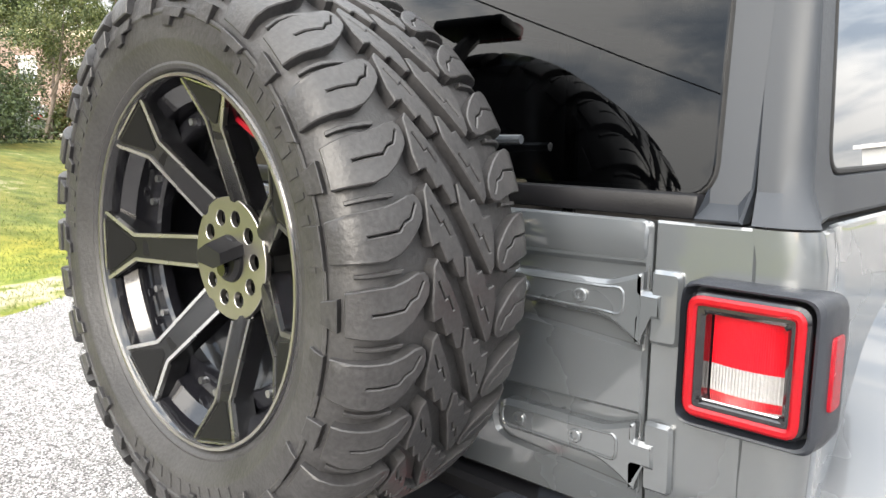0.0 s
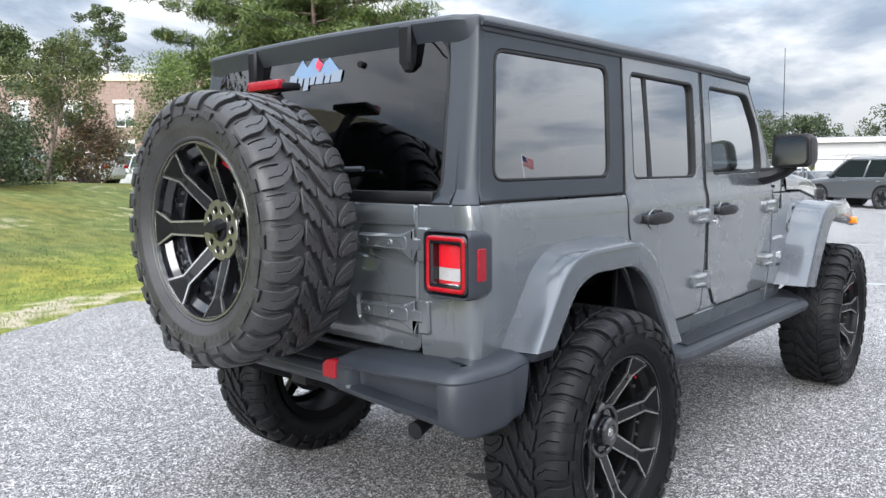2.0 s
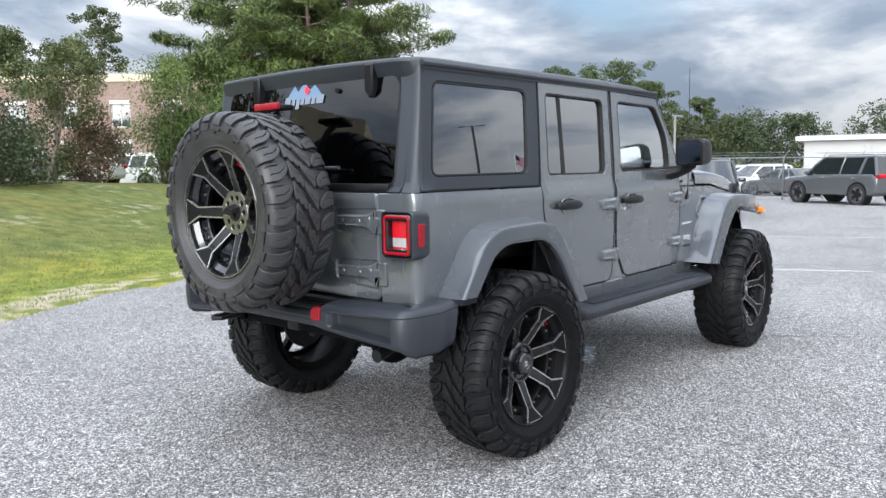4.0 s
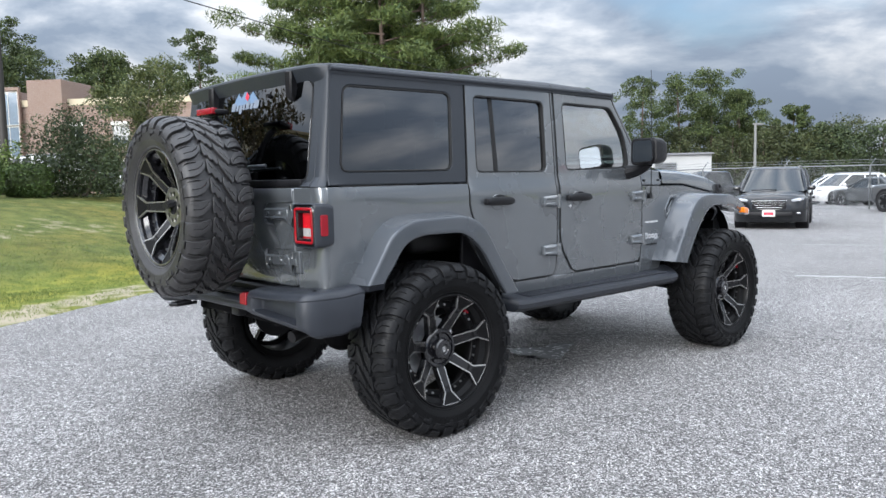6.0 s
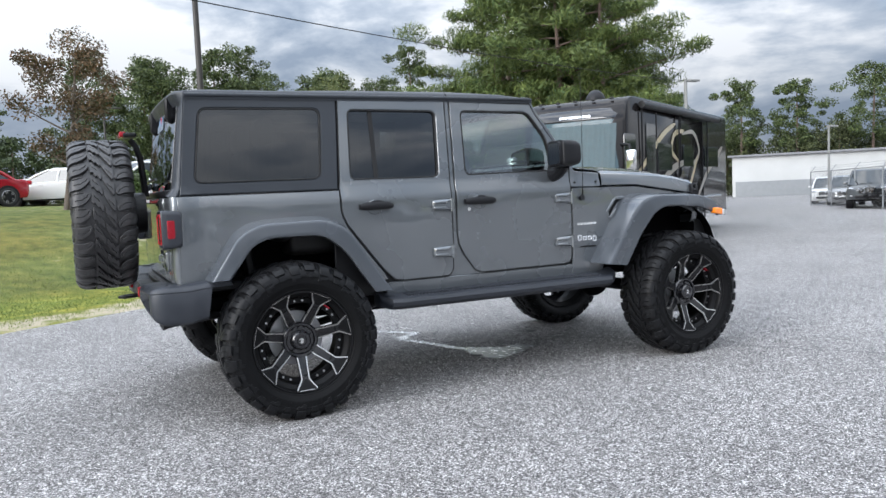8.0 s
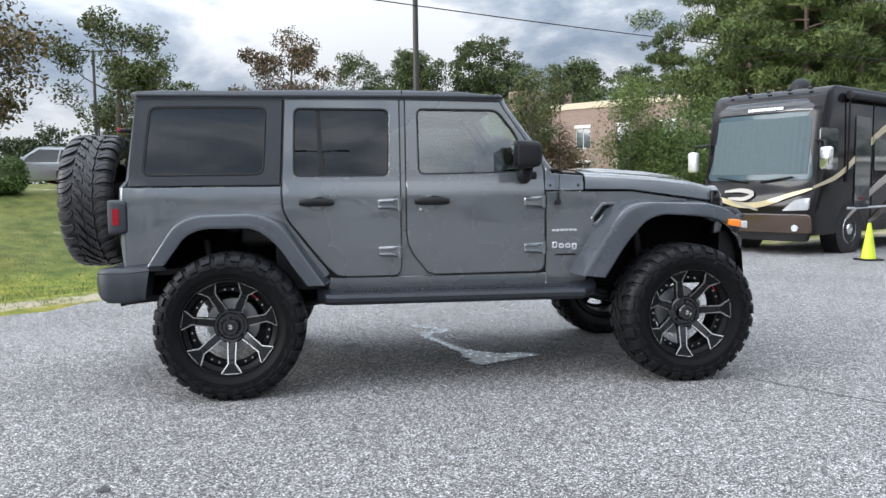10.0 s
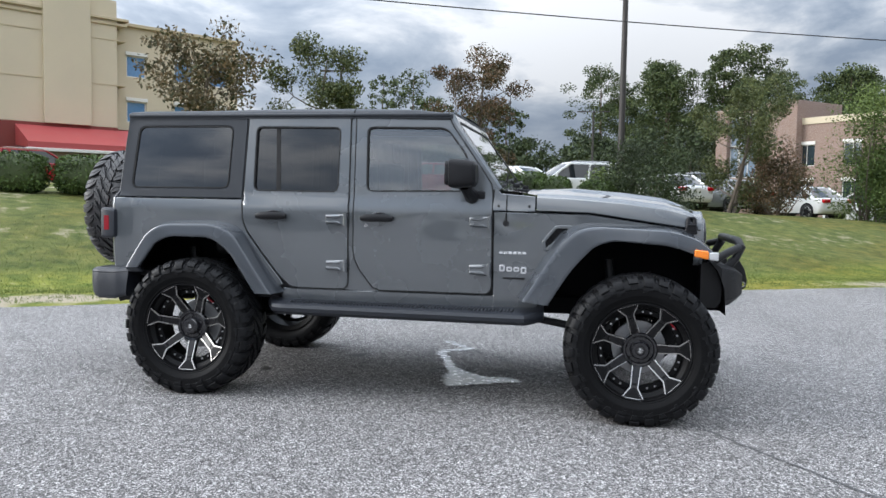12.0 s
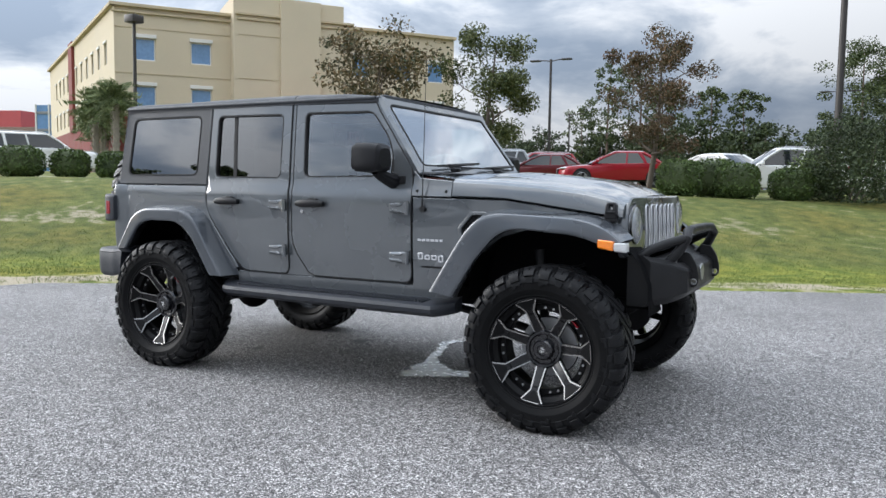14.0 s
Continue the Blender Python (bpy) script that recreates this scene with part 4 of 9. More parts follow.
        kb = bmesh.new()
        plate_ = rounded([(-0.571, z - 0.060), (-0.634, z - 0.060), (-0.634, z + 0.056), (-0.571, z + 0.056)], [0.010, 0.014, 0.014, 0.010], 4)
        prism(plate_, on_rear(0.013), 0.0, 0.020, kb, 0.006)
        part("hinge_plate", kb, PAINT, tg)
    # glass, its lower trim, its hinges, the wiper
    pane_o = rounded([(-0.650, 1.372), (0.650, 1.372), (0.636, 1.866), (-0.636, 1.866)], 0.05)
    gl = part("rear_window", sheet_mesh(pane_o, [], on_rear(0.006), 0.006, 0.08, 0.002), REAR_GLASS, car, "dark tinted rear glass")
    gl.visible_shadow = False
    part("seal", sheet_mesh(inset_any(pane_o, -0.005), [inset_any(pane_o, 0.010)], on_rear(0.004), 0.02, 0.07, 0.003), RUBBER, gl)
    part("window_trim", box(0.036, 1.284, 0.038, (rear_x(0, 1.365) - 0.004, 0, 1.358), 0.007), BLACK, gl)
    for y in (-0.478, 0.352):
        b = bmesh.new()
        arm = rounded([(y - 0.027, 1.905), (y - 0.026, 1.80), (y - 0.017, 1.776), (y + 0.017, 1.776), (y + 0.026, 1.80), (y + 0.027, 1.905)], 0.008, 3)
        prism(arm, lambda a, c, d: (rear_x(a, c) - 0.050 + 0.03 * ease(1.83, 1.775, c) + d, a, c), 0.0, 0.045, b, 0.008)
        part("glass_hinge", b, BLACK, gl, "black glass hinge")
    b = bmesh.new()
    sweep([(-0.655, 0.30, 1.43), (-0.66, 0.0, 1.445), (-0.65, -0.345, 1.452)], [0.013, 0.011, 0.008], 8, b)
    box(0.05, 0.07, 0.05, (-0.640, 0.30, 1.42), 0.012, 2, b)
    # a dark gloss arm, given grey for the sky it reflects
    part("wiper", b, FLARE, gl, "rear wiper arm, sky sheen painted in as grey")
    b = bmesh.new()
    rod((rear_x(-0.25, 1.83) - 0.02, -0.25, 1.824), (rear_x(-0.25, 1.83), -0.25, 1.824), 0.012, n=10, bm=b)
    part("washer_nozzle", b, BLACK, gl)
    # sticker: a mountain outline with a red peak, unreadable lettering as bars
    on = on_rear(0.009)
    st = bmesh.new()
    prism([(0.135, 1.80), (0.075, 1.865), (0.045, 1.84), (0.0, 1.872), (-0.045, 1.845), (-0.08, 1.862), (-0.152, 1.80)], on, 0.0, 0.001, st)
    sk = part("sticker", st, BLUE_STICK, gl, "pale blue mountain sticker")
    for a, bb, c, d in ((0.145, 0.10, 1.772, 1.815), (0.092, 0.066, 1.770, 1.802), (0.058, 0.030, 1.752, 1.80), (0.022, -0.004, 1.772, 1.803), (-0.012, -0.052, 1.772, 1.812), (-0.060, -0.088, 1.772, 1.803), (-0.096, -0.15, 1.772, 1.815)):
        st = bmesh.new()
        prism([(a, c), (bb, c), (bb - 0.006, d), (a - 0.006, d)], on_rear(0.0115), 0.0, 0.001, st)
        part("sticker_bar", st, WHITE_STICK, sk)
    st = bmesh.new()
    prism([(-0.005, 1.838), (-0.02, 1.862), (-0.047, 1.842), (-0.03, 1.818)], on_rear(0.0125), 0.0, 0.001, st)
    part("sticker_peak", st, RED_STICK, gl)


build_rear()


def tail_light(side):
    """A square lamp in a black-edged housing that wraps the corner, with a side marker."""
    tl = part("tail_light", tail_housing(side), PLASTIC, car, "square tail light in a dark housing")
    y0, y1, z0, z1 = 0.668, 0.846, 1.060, 1.247
    xo = -0.700
    on = lambda y, z, d: (xo + d, side * y, z)
    ringo = rounded([(y0, z0), (y1, z0), (y1, z1), (y0, z1)], 0.028)
    part("bezel", sheet_mesh(ringo, [inset_any(ringo, 0.031)], lambda y, z, d: (xo + 0.006 + d, side * y, z), 0.06, 0.03, 0.006), GLOSS_BLACK, tl)
    part("red_ring", sheet_mesh(inset_any(ringo, 0.0055), [inset_any(ringo, 0.0195)], on, 0.012, 0.02, 0.004), RED_BRIGHT, tl, "bright red light ring")

    def ribbed(za, zb, n, depth):
        """A lens moulded in fine upright ribs."""
        bm, ya, yb = bmesh.new(), y0 + 0.033, y1 - 0.033
        cols = [[bm.verts.new(on(ya + (yb - ya) * k / (2 * n), z, 0.030 + depth * (k % 2) + 0.010 * (2 * k / (2 * n) - 1) ** 2)) for z in (za, (2 * za + zb) / 3, (za + 2 * zb) / 3, zb)] for k in range(2 * n + 1)]
        for p, q in zip(cols, cols[1:]):
            for i in range(3):
                bm.faces.new((p[i], q[i], q[i + 1], p[i + 1]))
        return bm
    part("brake_lens", ribbed(1.140, z1 - 0.030, 34, 0.0007), RED_LENS, tl)
    part("reverse_lens", ribbed(z0 + 0.040, 1.140, 22, 0.0013), CLEAR_LENS, tl, "ribbed clear reverse lens")
    part("lower_lens", ribbed(z0 + 0.032, z0 + 0.040, 34, 0.0007), RED_BRIGHT, tl)
    part("lens_back", box(0.006, y1 - y0 - 0.05, z1 - z0 - 0.05, (xo + 0.050, side * (y0 + y1) / 2, (z0 + z1) / 2), 0.001, 1), BLACK, tl)
    b = bmesh.new()
    prism(rounded([(y0 + 0.030, z0 + 0.0295), (y1 - 0.030, z0 + 0.0295), (y1 - 0.034, z0 + 0.033), (y0 + 0.034, z0 + 0.033)], 0.001, 2), on, 0.008, 0.05, b, 0.001)
    part("lens_tray", b, CHROME, tl)
    b = bmesh.new()
    mk = rounded([(-0.662, 1.104), (-0.622, 1.104), (-0.622, 1.206), (-0.662, 1.206)], 0.008, 2)
    prism(mk, lambda x, z, d: (x, side * (0.8725 - d), z), 0.0, 0.03, b, 0.002)
    part("side_marker", b, RED_DEEP, tl, "red side marker")


def tail_housing(side):
    """The lamp's box: square to the rear, tapering forwards along the flank."""
    rings = []
    for x, y1, z0, z1 in ((-0.648, 0.846, 1.062, 1.245), (-0.650, 0.850, 1.056, 1.251), (-0.692, 0.852, 1.053, 1.254), (-0.694, 0.857, 1.050, 1.257), (-0.686, 0.863, 1.046, 1.261), (-0.650, 0.868, 1.046, 1.261), (-0.610, 0.870, 1.050, 1.257), (-0.588, 0.864, 1.058, 1.249), (-0.580, 0.822, 1.062, 1.245)):
        y0 = 0.664 if len(rings) < 2 else 0.660 if len(rings) < 6 else 0.72
        lp = rounded([(y0, z0), (y1, z0), (y1, z1), (y0, z1)], 0.026)
        rings.append([(x, side * y, z) for y, z in lp])
    return loft(rings, True, True)


for SIDE in (-1, 1):
    tail_light(SIDE)


# flares
def flare(name, outer, inner, side, w_out, taper=0.0):
    """A fender flare: a broad arch that stands out from the body, with a rolled lip.
    outer and inner are lines over the arch, where it meets the body and at its outer edge."""
    n = 44
    o, i = resample(outer, n), resample(inner, n)
    rows = []
    for (xo, zo), (xi, zi) in zip(o, i):
        wo = half_width(xo, zo) - 0.01
        far = w_out - taper * ease(2.85, 3.45, xo)
        row = []
        for f, lift in ((0.0, 0.0), (0.02, 0.025), (0.05, 0.035), (0.42, 0.12), (0.76, 0.22), (0.88, 0.262), (0.940, 0.292), (0.962, 0.335), (0.974, 0.46), (0.988, 0.76), (1.0, 1.0)):
            row.append((xo + (xi - xo) * lift, side * (wo + (far - wo) * f), zo + (zi - zo) * lift))
        cx, cz = (xi - xo), (zi - zo)
        ln = math.hypot(cx, cz) or 1
        cx, cz = cx / ln, cz / ln
        row.append((xi + cx * 0.012, side * (far + 0.001), zi + cz * 0.012))
        row.append((xi + cx * 0.022, side * (far - 0.004), zi + cz * 0.022))
        row.append((xi + cx * 0.026, side * (far - 0.02), zi + cz * 0.026))
        row.append((xi + cx * 0.012, side * (far - 0.05), zi + cz * 0.012))
        row.append((xo + (xi - xo) * 0.7, side * (wo + 0.01), zo + (zi - zo) * 0.7))
        rows.append(row)
    bm = loft(rows)
    for r in (0, -1):
        bm.verts.ensure_lookup_table()
        k = len(rows[0])
        idx = list(range(k)) if r == 0 else list(range((n - 1) * k, n * k))
        bm.faces.new([bm.verts[q] for q in idx])
    ob = part(name, bm, FLARE, car, smooth=34)
    if name == "rear_flare":
        cap = [[(x + k * 0.006, y * (1 - 0.012 * k), z - 0.004 - 0.014 * k) for x, y, z in rows[0]] for k in (0, 1, 2)]
        part("flare_end", loft(cap, True, True), PLASTIC, ob)
    return ob


def resample(line, n):
    pts = [Vector(p) for p in line]
    acc = [0.0]
    for a, b in zip(pts, pts[1:]):
        acc.append(acc[-1] + (b - a).length)
    out = []
    for k in range(n):
        s = acc[-1] * k / (n - 1)
        i = max(j for j in range(len(acc)) if acc[j] <= s + 1e-9)
        i = min(i, len(pts) - 2)
        t = (s - acc[i]) / (acc[i + 1] - acc[i])
        out.append(tuple(pts[i].lerp(pts[i + 1], t)))
    return out


def smooth_line(pts, r):
    """An open line with rounded bends."""
    out = [tuple(pts[0])]
    for i in range(1, len(pts) - 1):
        p, a, b = Vector(pts[i]), Vector(pts[i - 1]), Vector(pts[i + 1])
        u, v = (a - p), (b - p)
        d = min(r, u.length * 0.48, v.length * 0.48)
        s, e = p + u.normalized() * d, p + v.normalized() * d
        for j in range(7):
            t = j / 6
            q = s.lerp(p, t).lerp(p.lerp(e, t), t)
            out.append((q.x, q.y))
    out.append(tuple(pts[-1]))
    return out


R_OUT = smooth_line([(-0.488, 0.850), (-0.328, 1.122), (-0.218, 1.183), (0.170, 1.193), (0.290, 1.145), (0.610, 0.705)], 0.11)
R_IN = smooth_line([(-0.392, 0.853), (-0.264, 1.052), (-0.160, 1.098), (0.150, 1.100), (0.265, 1.010), (0.475, 0.705)], 0.09)
F_OUT = smooth_line([(2.215, 0.735), (2.455, 1.115), (2.545, 1.205), (2.66, 1.235), (3.20, 1.215), (3.35, 1.165), (3.435, 1.085)], 0.09)
F_IN = smooth_line([(2.410, 0.712), (2.555, 0.945), (2.690, 1.098), (2.80, 1.142), (3.17, 1.128), (3.31, 1.082), (3.395, 1.040)], 0.07)
for SIDE in (-1, 1):
    flare("rear_flare", R_OUT, R_IN, SIDE, 0.965)
    ff = flare("front_flare", F_OUT, F_IN, SIDE, 0.962, 0.040)
    for lab, x0, x1, mat, text in (("amber_marker", 3.315, 3.398, AMBER, "amber turn light"), ("clear_marker", 3.400, 3.462, WHITE_LENS, "clear running light")):
        b = bmesh.new()
        z0, z1 = lerp_table([(3.298, 1.046), (3.445, 1.018)], x0), lerp_table([(3.298, 1.046), (3.445, 1.018)], x1)
        lampo = rounded([(x0, z0), (x1, z1), (x1, z1 + 0.052), (x0, z0 + 0.044)], 0.010, 3)
        prism(lampo, lambda x, z, d, s=SIDE: (x - 0.004, s * (0.958 - d - 0.18 * max(0, x - 3.345) - 6.0 * max(0, x - 3.40) ** 2), z), 0.0, 0.05, b, 0.006)
        part(lab, b, mat, ff, text)


# bumpers
def rear_bumper():
    """A moulded bumper: a full-width bar with raised ends that wrap the corners."""
    half = [(-0.765, 0.0), (-0.765, 0.24), (-0.776, 0.31), (-0.774, 0.55), (-0.768, 0.74)]
    half += [(-0.683 - 0.083 * math.cos(a), 0.820 + 0.083 * math.sin(a)) for a in [radians(q) for q in range(0, 91, 10)]]
    half += [(-0.62, 0.908), (-0.56, 0.916), (-0.50, 0.922), (-0.455, 0.924)]
    line = [(x, -y) for x, y in half[::-1]] + half[1:]
    line = resample(line, 180)
    rows = []
    for q, (x, y) in enumerate(line):
        a_, b_ = line[max(0, q - 1)], line[min(len(line) - 1, q + 1)]
        n = Vector((-(b_[1] - a_[1]), b_[0] - a_[0])).normalized()
        a = abs(y)
        fwd = ease(-0.60, -0.45, x)
        top = lerp_table([(0, 0.770), (0.24, 0.770), (0.33, 0.812), (0.62, 0.822), (0.9, 0.834)], a) + 0.012 * fwd
        bot = lerp_table([(0, 0.690), (0.24, 0.690), (0.45, 0.672), (0.72, 0.656), (0.84, 0.646), (0.9, 0.616)], a) + 0.02 * fwd
        pan = 0.042 * ease(0.365, 0.395, a) * ease(0.800, 0.770, a)
        lean = 0.03 * fwd
        sec = [(0.16, top + 0.012), (0.060, top + 0.010), (0.030, top + 0.004), (0.014, top - 0.004), (0.005, top - 0.014), (0.0, top - 0.026), (0.002, top - 0.034), (pan, top - 0.040), (pan, (top + bot) / 2 - 0.01), (pan + 0.003, bot + 0.042), (0.004, bot + 0.032), (0.010, bot + 0.014), (0.024, bot + 0.002), (0.14, bot + 0.01)]
        rows.append([(x - n.x * d - lean * (top - z) / 0.2, y - n.y * d, z) for d, z in sec])
    bp = part("rear_bumper", loft(rows, caps=True), PLASTIC, car, "moulded dark grey plastic bumper")
    part("step_pad", box(0.09, 0.46, 0.012, (-0.712, 0.0, 0.784), 0.004, 2), BLACK, bp, "ribbed black step pad")
    for side in (-1, 1):
        b = bmesh.new()
        refl = rounded([(side * 0.262, 0.735), (side * 0.322, 0.735), (side * 0.322, 0.800), (side * 0.285, 0.800), (side * 0.262, 0.782)], 0.005, 2)
        prism(refl, lambda y, z, d: (-0.782 + d, y, z), 0.0, 0.02, b, 0.003)
        part("reflector", b, RED_DEEP, bp, "red reflector")
    b = bmesh.new()
    sweep([(-0.72, 0.36, 0.665), (-0.815, 0.36, 0.660), (-0.835, 0.40, 0.660), (-0.815, 0.44, 0.660), (-0.72, 0.44, 0.665)], 0.011, 8, b)
    part("tow_hook", b, BLACK, bp)
    b = bmesh.new()
    part("hitch", box(0.12, 0.08, 0.06, (-0.62, 0.0, 0.655), 0.008, 2), BLACK, bp)
    sweep([(-0.2, -0.55, 0.62), (-0.50, -0.58, 0.61), (-0.66, -0.60, 0.60), (-0.705, -0.61, 0.592)], [0.030, 0.030, 0.030, 0.032], 14, b)
    part("exhaust", b, BLACK_STEEL, car, "dark exhaust tailpipe")


rear_bumper()


def front_bumper():
    """A black steel bumper with cut-back ends and a tubular hoop."""
    b = bmesh.new()
    rows = []
    for t in [k / 24 for k in range(25)]:
        y = -0.64 + 1.28 * t
        a = abs(y)
        xf = lerp_table([(0, 3.685), (0.42, 3.685), (0.53, 3.625), (0.64, 3.52)], a)
        top = lerp_table([(0, 0.930), (0.42, 0.935), (0.53, 0.962), (0.64, 0.988)], a)
        bot = lerp_table([(0, 0.735), (0.42, 0.735), (0.53, 0.712), (0.64, 0.700)], a)
        rows.append([(3.39, y, top), (xf - 0.045, y, top), (xf - 0.006, y, top - 0.030), (xf, y, top - 0.045), (xf, y, bot + 0.040), (xf - 0.035, y, bot), (3.39, y, bot)])
    loft(rows, True, True, b)
    fb = part("front_bumper", b, BLACK_STEEL, car, "black steel winch bumper", smooth=20)
    b = bmesh.new()
    hoop = [(3.565, -0.47, 0.93), (3.625, -0.45, 1.00), (3.668, -0.42, 1.080), (3.658, -0.36, 1.116), (3.648, -0.2, 1.120), (3.648, 0.2, 1.120), (3.658, 0.36, 1.116), (3.668, 0.42, 1.080), (3.625, 0.45, 1.00), (3.565, 0.47, 0.93)]
    sweep([tuple(v) for v in hoop], 0.028, 12, b)
    for s in (-1, 1):
        sweep([(3.45, s * 0.60, 0.975), (3.50, s * 0.59, 1.015), (3.57, s * 0.53, 1.050), (3.65, s * 0.44, 1.078)], 0.026, 12, b)
    part("bull_bar", b, BLACK_STEEL, fb, "tubular black bull bar")
    for s in (-1, 1):
        ear = rounded([(3.60, 1.000), (3.668, 0.995), (3.708, 0.930), (3.726, 0.860), (3.722, 0.812), (3.700, 0.792), (3.60, 0.800)], 0.014, 3)
        eye = [(3.698 + 0.014 * math.cos(q), 0.828 + 0.014 * math.sin(q)) for q in [2 * math.pi * j / 14 for j in range(14)]]
        part("shackle_mount", sheet_mesh(ear, [eye], lambda a, c, d: (a, s * 0.335 - 0.012 + d, c), 0.024, 0.04, 0.003), BLACK_STEEL, fb)
        ring_ = [[(3.698 + r * math.cos(q), s * 0.335 + e, 0.828 + r * math.sin(q)) for r, e in ((0.014, -0.0135), (0.019, -0.0135), (0.019, 0.0135), (0.014, 0.0135))] for q in [2 * math.pi * j / 18 for j in range(19)]]
        part("shackle_eye", loft(ring_, True), STEEL, fb)
    b = bmesh.new()
    rod((3.680, -0.05, 0.86), (3.691, -0.05, 0.86), 0.05, n=20, bm=b)
    part("fairlead", b, STEEL, fb)


front_bumper()


# bonnet, grille, lamps
def hood_top(x, y):
    c = lerp_table([(2.30, 1.452), (2.6, 1.440), (2.9, 1.418), (3.15, 1.388), (3.30, 1.352), (3.37, 1.318)], x)
    e = half_width(x, 1.25) - 0.03
    t = min(1.0, abs(y) / e)
    dome = 0.016 * ease(0.44, 0.36, abs(y)) * ease(2.35, 2.6, x) * ease(3.36, 3.15, x)
    return c - 0.050 * t ** 2.2 + dome


def build_front():
    rows = []
    for k in range(27):
        x = 2.338 + 1.035 * k / 26
        w = half_width(x, 1.25) + 0.004
        low = lerp_table([(2.33, 1.294), (2.68, 1.288), (3.28, 1.206), (3.38, 1.19)], x)
        row = [(x, -w + 0.01, low), (x, -w, low + 0.006)]
        hi = hood_top(x, w)
        row += [(x, -w + 0.004, low + (hi - low) * 0.5), (x, -w + 0.014, hi - 0.02), (x, -w + 0.035, hi - 0.003)]
        row += [(x, -w + 0.06 + (w - 0.06) * 2 * t, hood_top(x, -w + 0.06 + (w - 0.06) * 2 * t)) for t in [j / 30 for j in range(31)]]
        row += [(x, w - 0.035, hi - 0.003), (x, w - 0.014, hi - 0.02), (x, w - 0.004, low + (hi - low) * 0.5), (x, w, low + 0.006), (x, w - 0.01, low)]
        rows.append(row)
    hd = part("bonnet", loft(rows), PAINT, car)
    for side in (-1, 1):
        b = bmesh.new()
        x = 3.312
        w = half_width(x, 1.24)
        body_ = rounded([(x - 0.036, 1.186), (x + 0.034, 1.186), (x + 0.030, 1.264), (x + 0.018, 1.280), (x - 0.022, 1.280), (x - 0.031, 1.264)], 0.006, 2)
        hole = rounded([(x - 0.010, 1.240), (x + 0.010, 1.240), (x + 0.010, 1.264), (x - 0.010, 1.264)], 0.005, 3)
        b.free()
        b = sheet_mesh(body_, [hole], lambda a, c, d: (a, side * (w + 0.034 - 0.010 * ease(1.224, 1.284, c) - d), c), 0.036, 0.03, 0.005)
        box(0.058, 0.018, 0.012, (x, side * (w + 0.032), 1.226), 0.003, 1, b)
        box(0.074, 0.030, 0.020, (x, side * (w + 0.016), 1.180), 0.005, 2, b)
        rod((x - 0.040, side * (w + 0.020), 1.210), (x + 0.038, side * (w + 0.020), 1.210), 0.008, n=8, bm=b)
        part("bonnet_latch", b, BLACK, hd, "black rubber bonnet latch")
    # cowl in front of the windscreen
    rows = []
    for t in [j / 12 for j in range(13)]:
        y = -0.76 + 1.52 * t
        rows.append([(2.06, y, 1.425 + 0.012 * (1 - (y / 0.76) ** 2)), (2.20, y, 1.418 + 0.022 * (1 - (y / 0.76) ** 2)), (2.335, y, hood_top(2.338, y) - 0.003)])
    part("cowl", loft(rows), PAINT, car)
    b = bmesh.new()
    for k in range(9):
        box(0.10, 0.10, 0.006, (2.21, -0.56 + 0.14 * k, 1.444 - 0.01 * abs(k - 4) / 4), 0.002, 1, b)
    part("cowl_grille", b, BLACK, car)
    # grille with seven slots
    gx = lambda y, z: 3.395 + 0.030 * (1 - (y / 0.7) ** 2) - 0.07 * max(0, z - 1.12)
    on = lambda y, z, d: (gx(y, z) - d, y, z)
    slots = [rounded([(-0.330 + 0.110 * k - 0.032, 1.005), (-0.330 + 0.110 * k + 0.032, 1.005), (-0.330 + 0.110 * k + 0.034, 1.262), (-0.330 + 0.110 * k - 0.034, 1.262)], 0.028, 4) for k in range(7)]
    lamps = [[(s * 0.545 + 0.108 * math.cos(a), 1.155 + 0.108 * math.sin(a)) for a in (2 * math.pi * j / 28 for j in range(28))] for s in (-1, 1)]
    face = rounded([(-0.66, 0.965), (0.66, 0.965), (0.69, 1.10), (0.675, 1.24), (0.60, 1.312), (-0.60, 1.312), (-0.675, 1.24), (-0.69, 1.10)], 0.05, 4)
    gr = part("grille", sheet_mesh(face, slots + lamps, on, 0.06, 0.04, 0.008), PAINT, car)
    b = bmesh.new()
    for sl in slots:
        prism(inset_any(sl, -0.004), on, 0.045, 0.05, b)
    part("grille_mesh", b, BLACK, gr)
    for sl in slots:
        part("slot_trim", sheet_mesh(inset_any(sl, -0.004), [inset_any(sl, 0.004)], lambda y, z, d: (gx(y, z) + 0.006 - d, y, z), 0.02, 0.03, 0.004), SILVER, gr)
    for s in (-1, 1):
        b = bmesh.new()
        lathe([(-0.03, 0.108), (0.012, 0.104), (0.020, 0.092), (0.028, 0.06), (0.033, 0.0)], 32, "x", b)
        bmesh.ops.translate(b, verts=b.verts, vec=(3.392, s * 0.545, 1.155))
        hl = part("headlight", b, HEADLIGHT, car, "round headlight")
        b = bmesh.new()
        lathe([(0.0, 0.112), (0.012, 0.110), (0.012, 0.104), (0.0, 0.100)], 32, "x", b, True)
        bmesh.ops.translate(b, verts=b.verts, vec=(3.398, s * 0.545, 1.155))
        part("headlight_ring", b, GLOSS_BLACK, hl)


build_front()


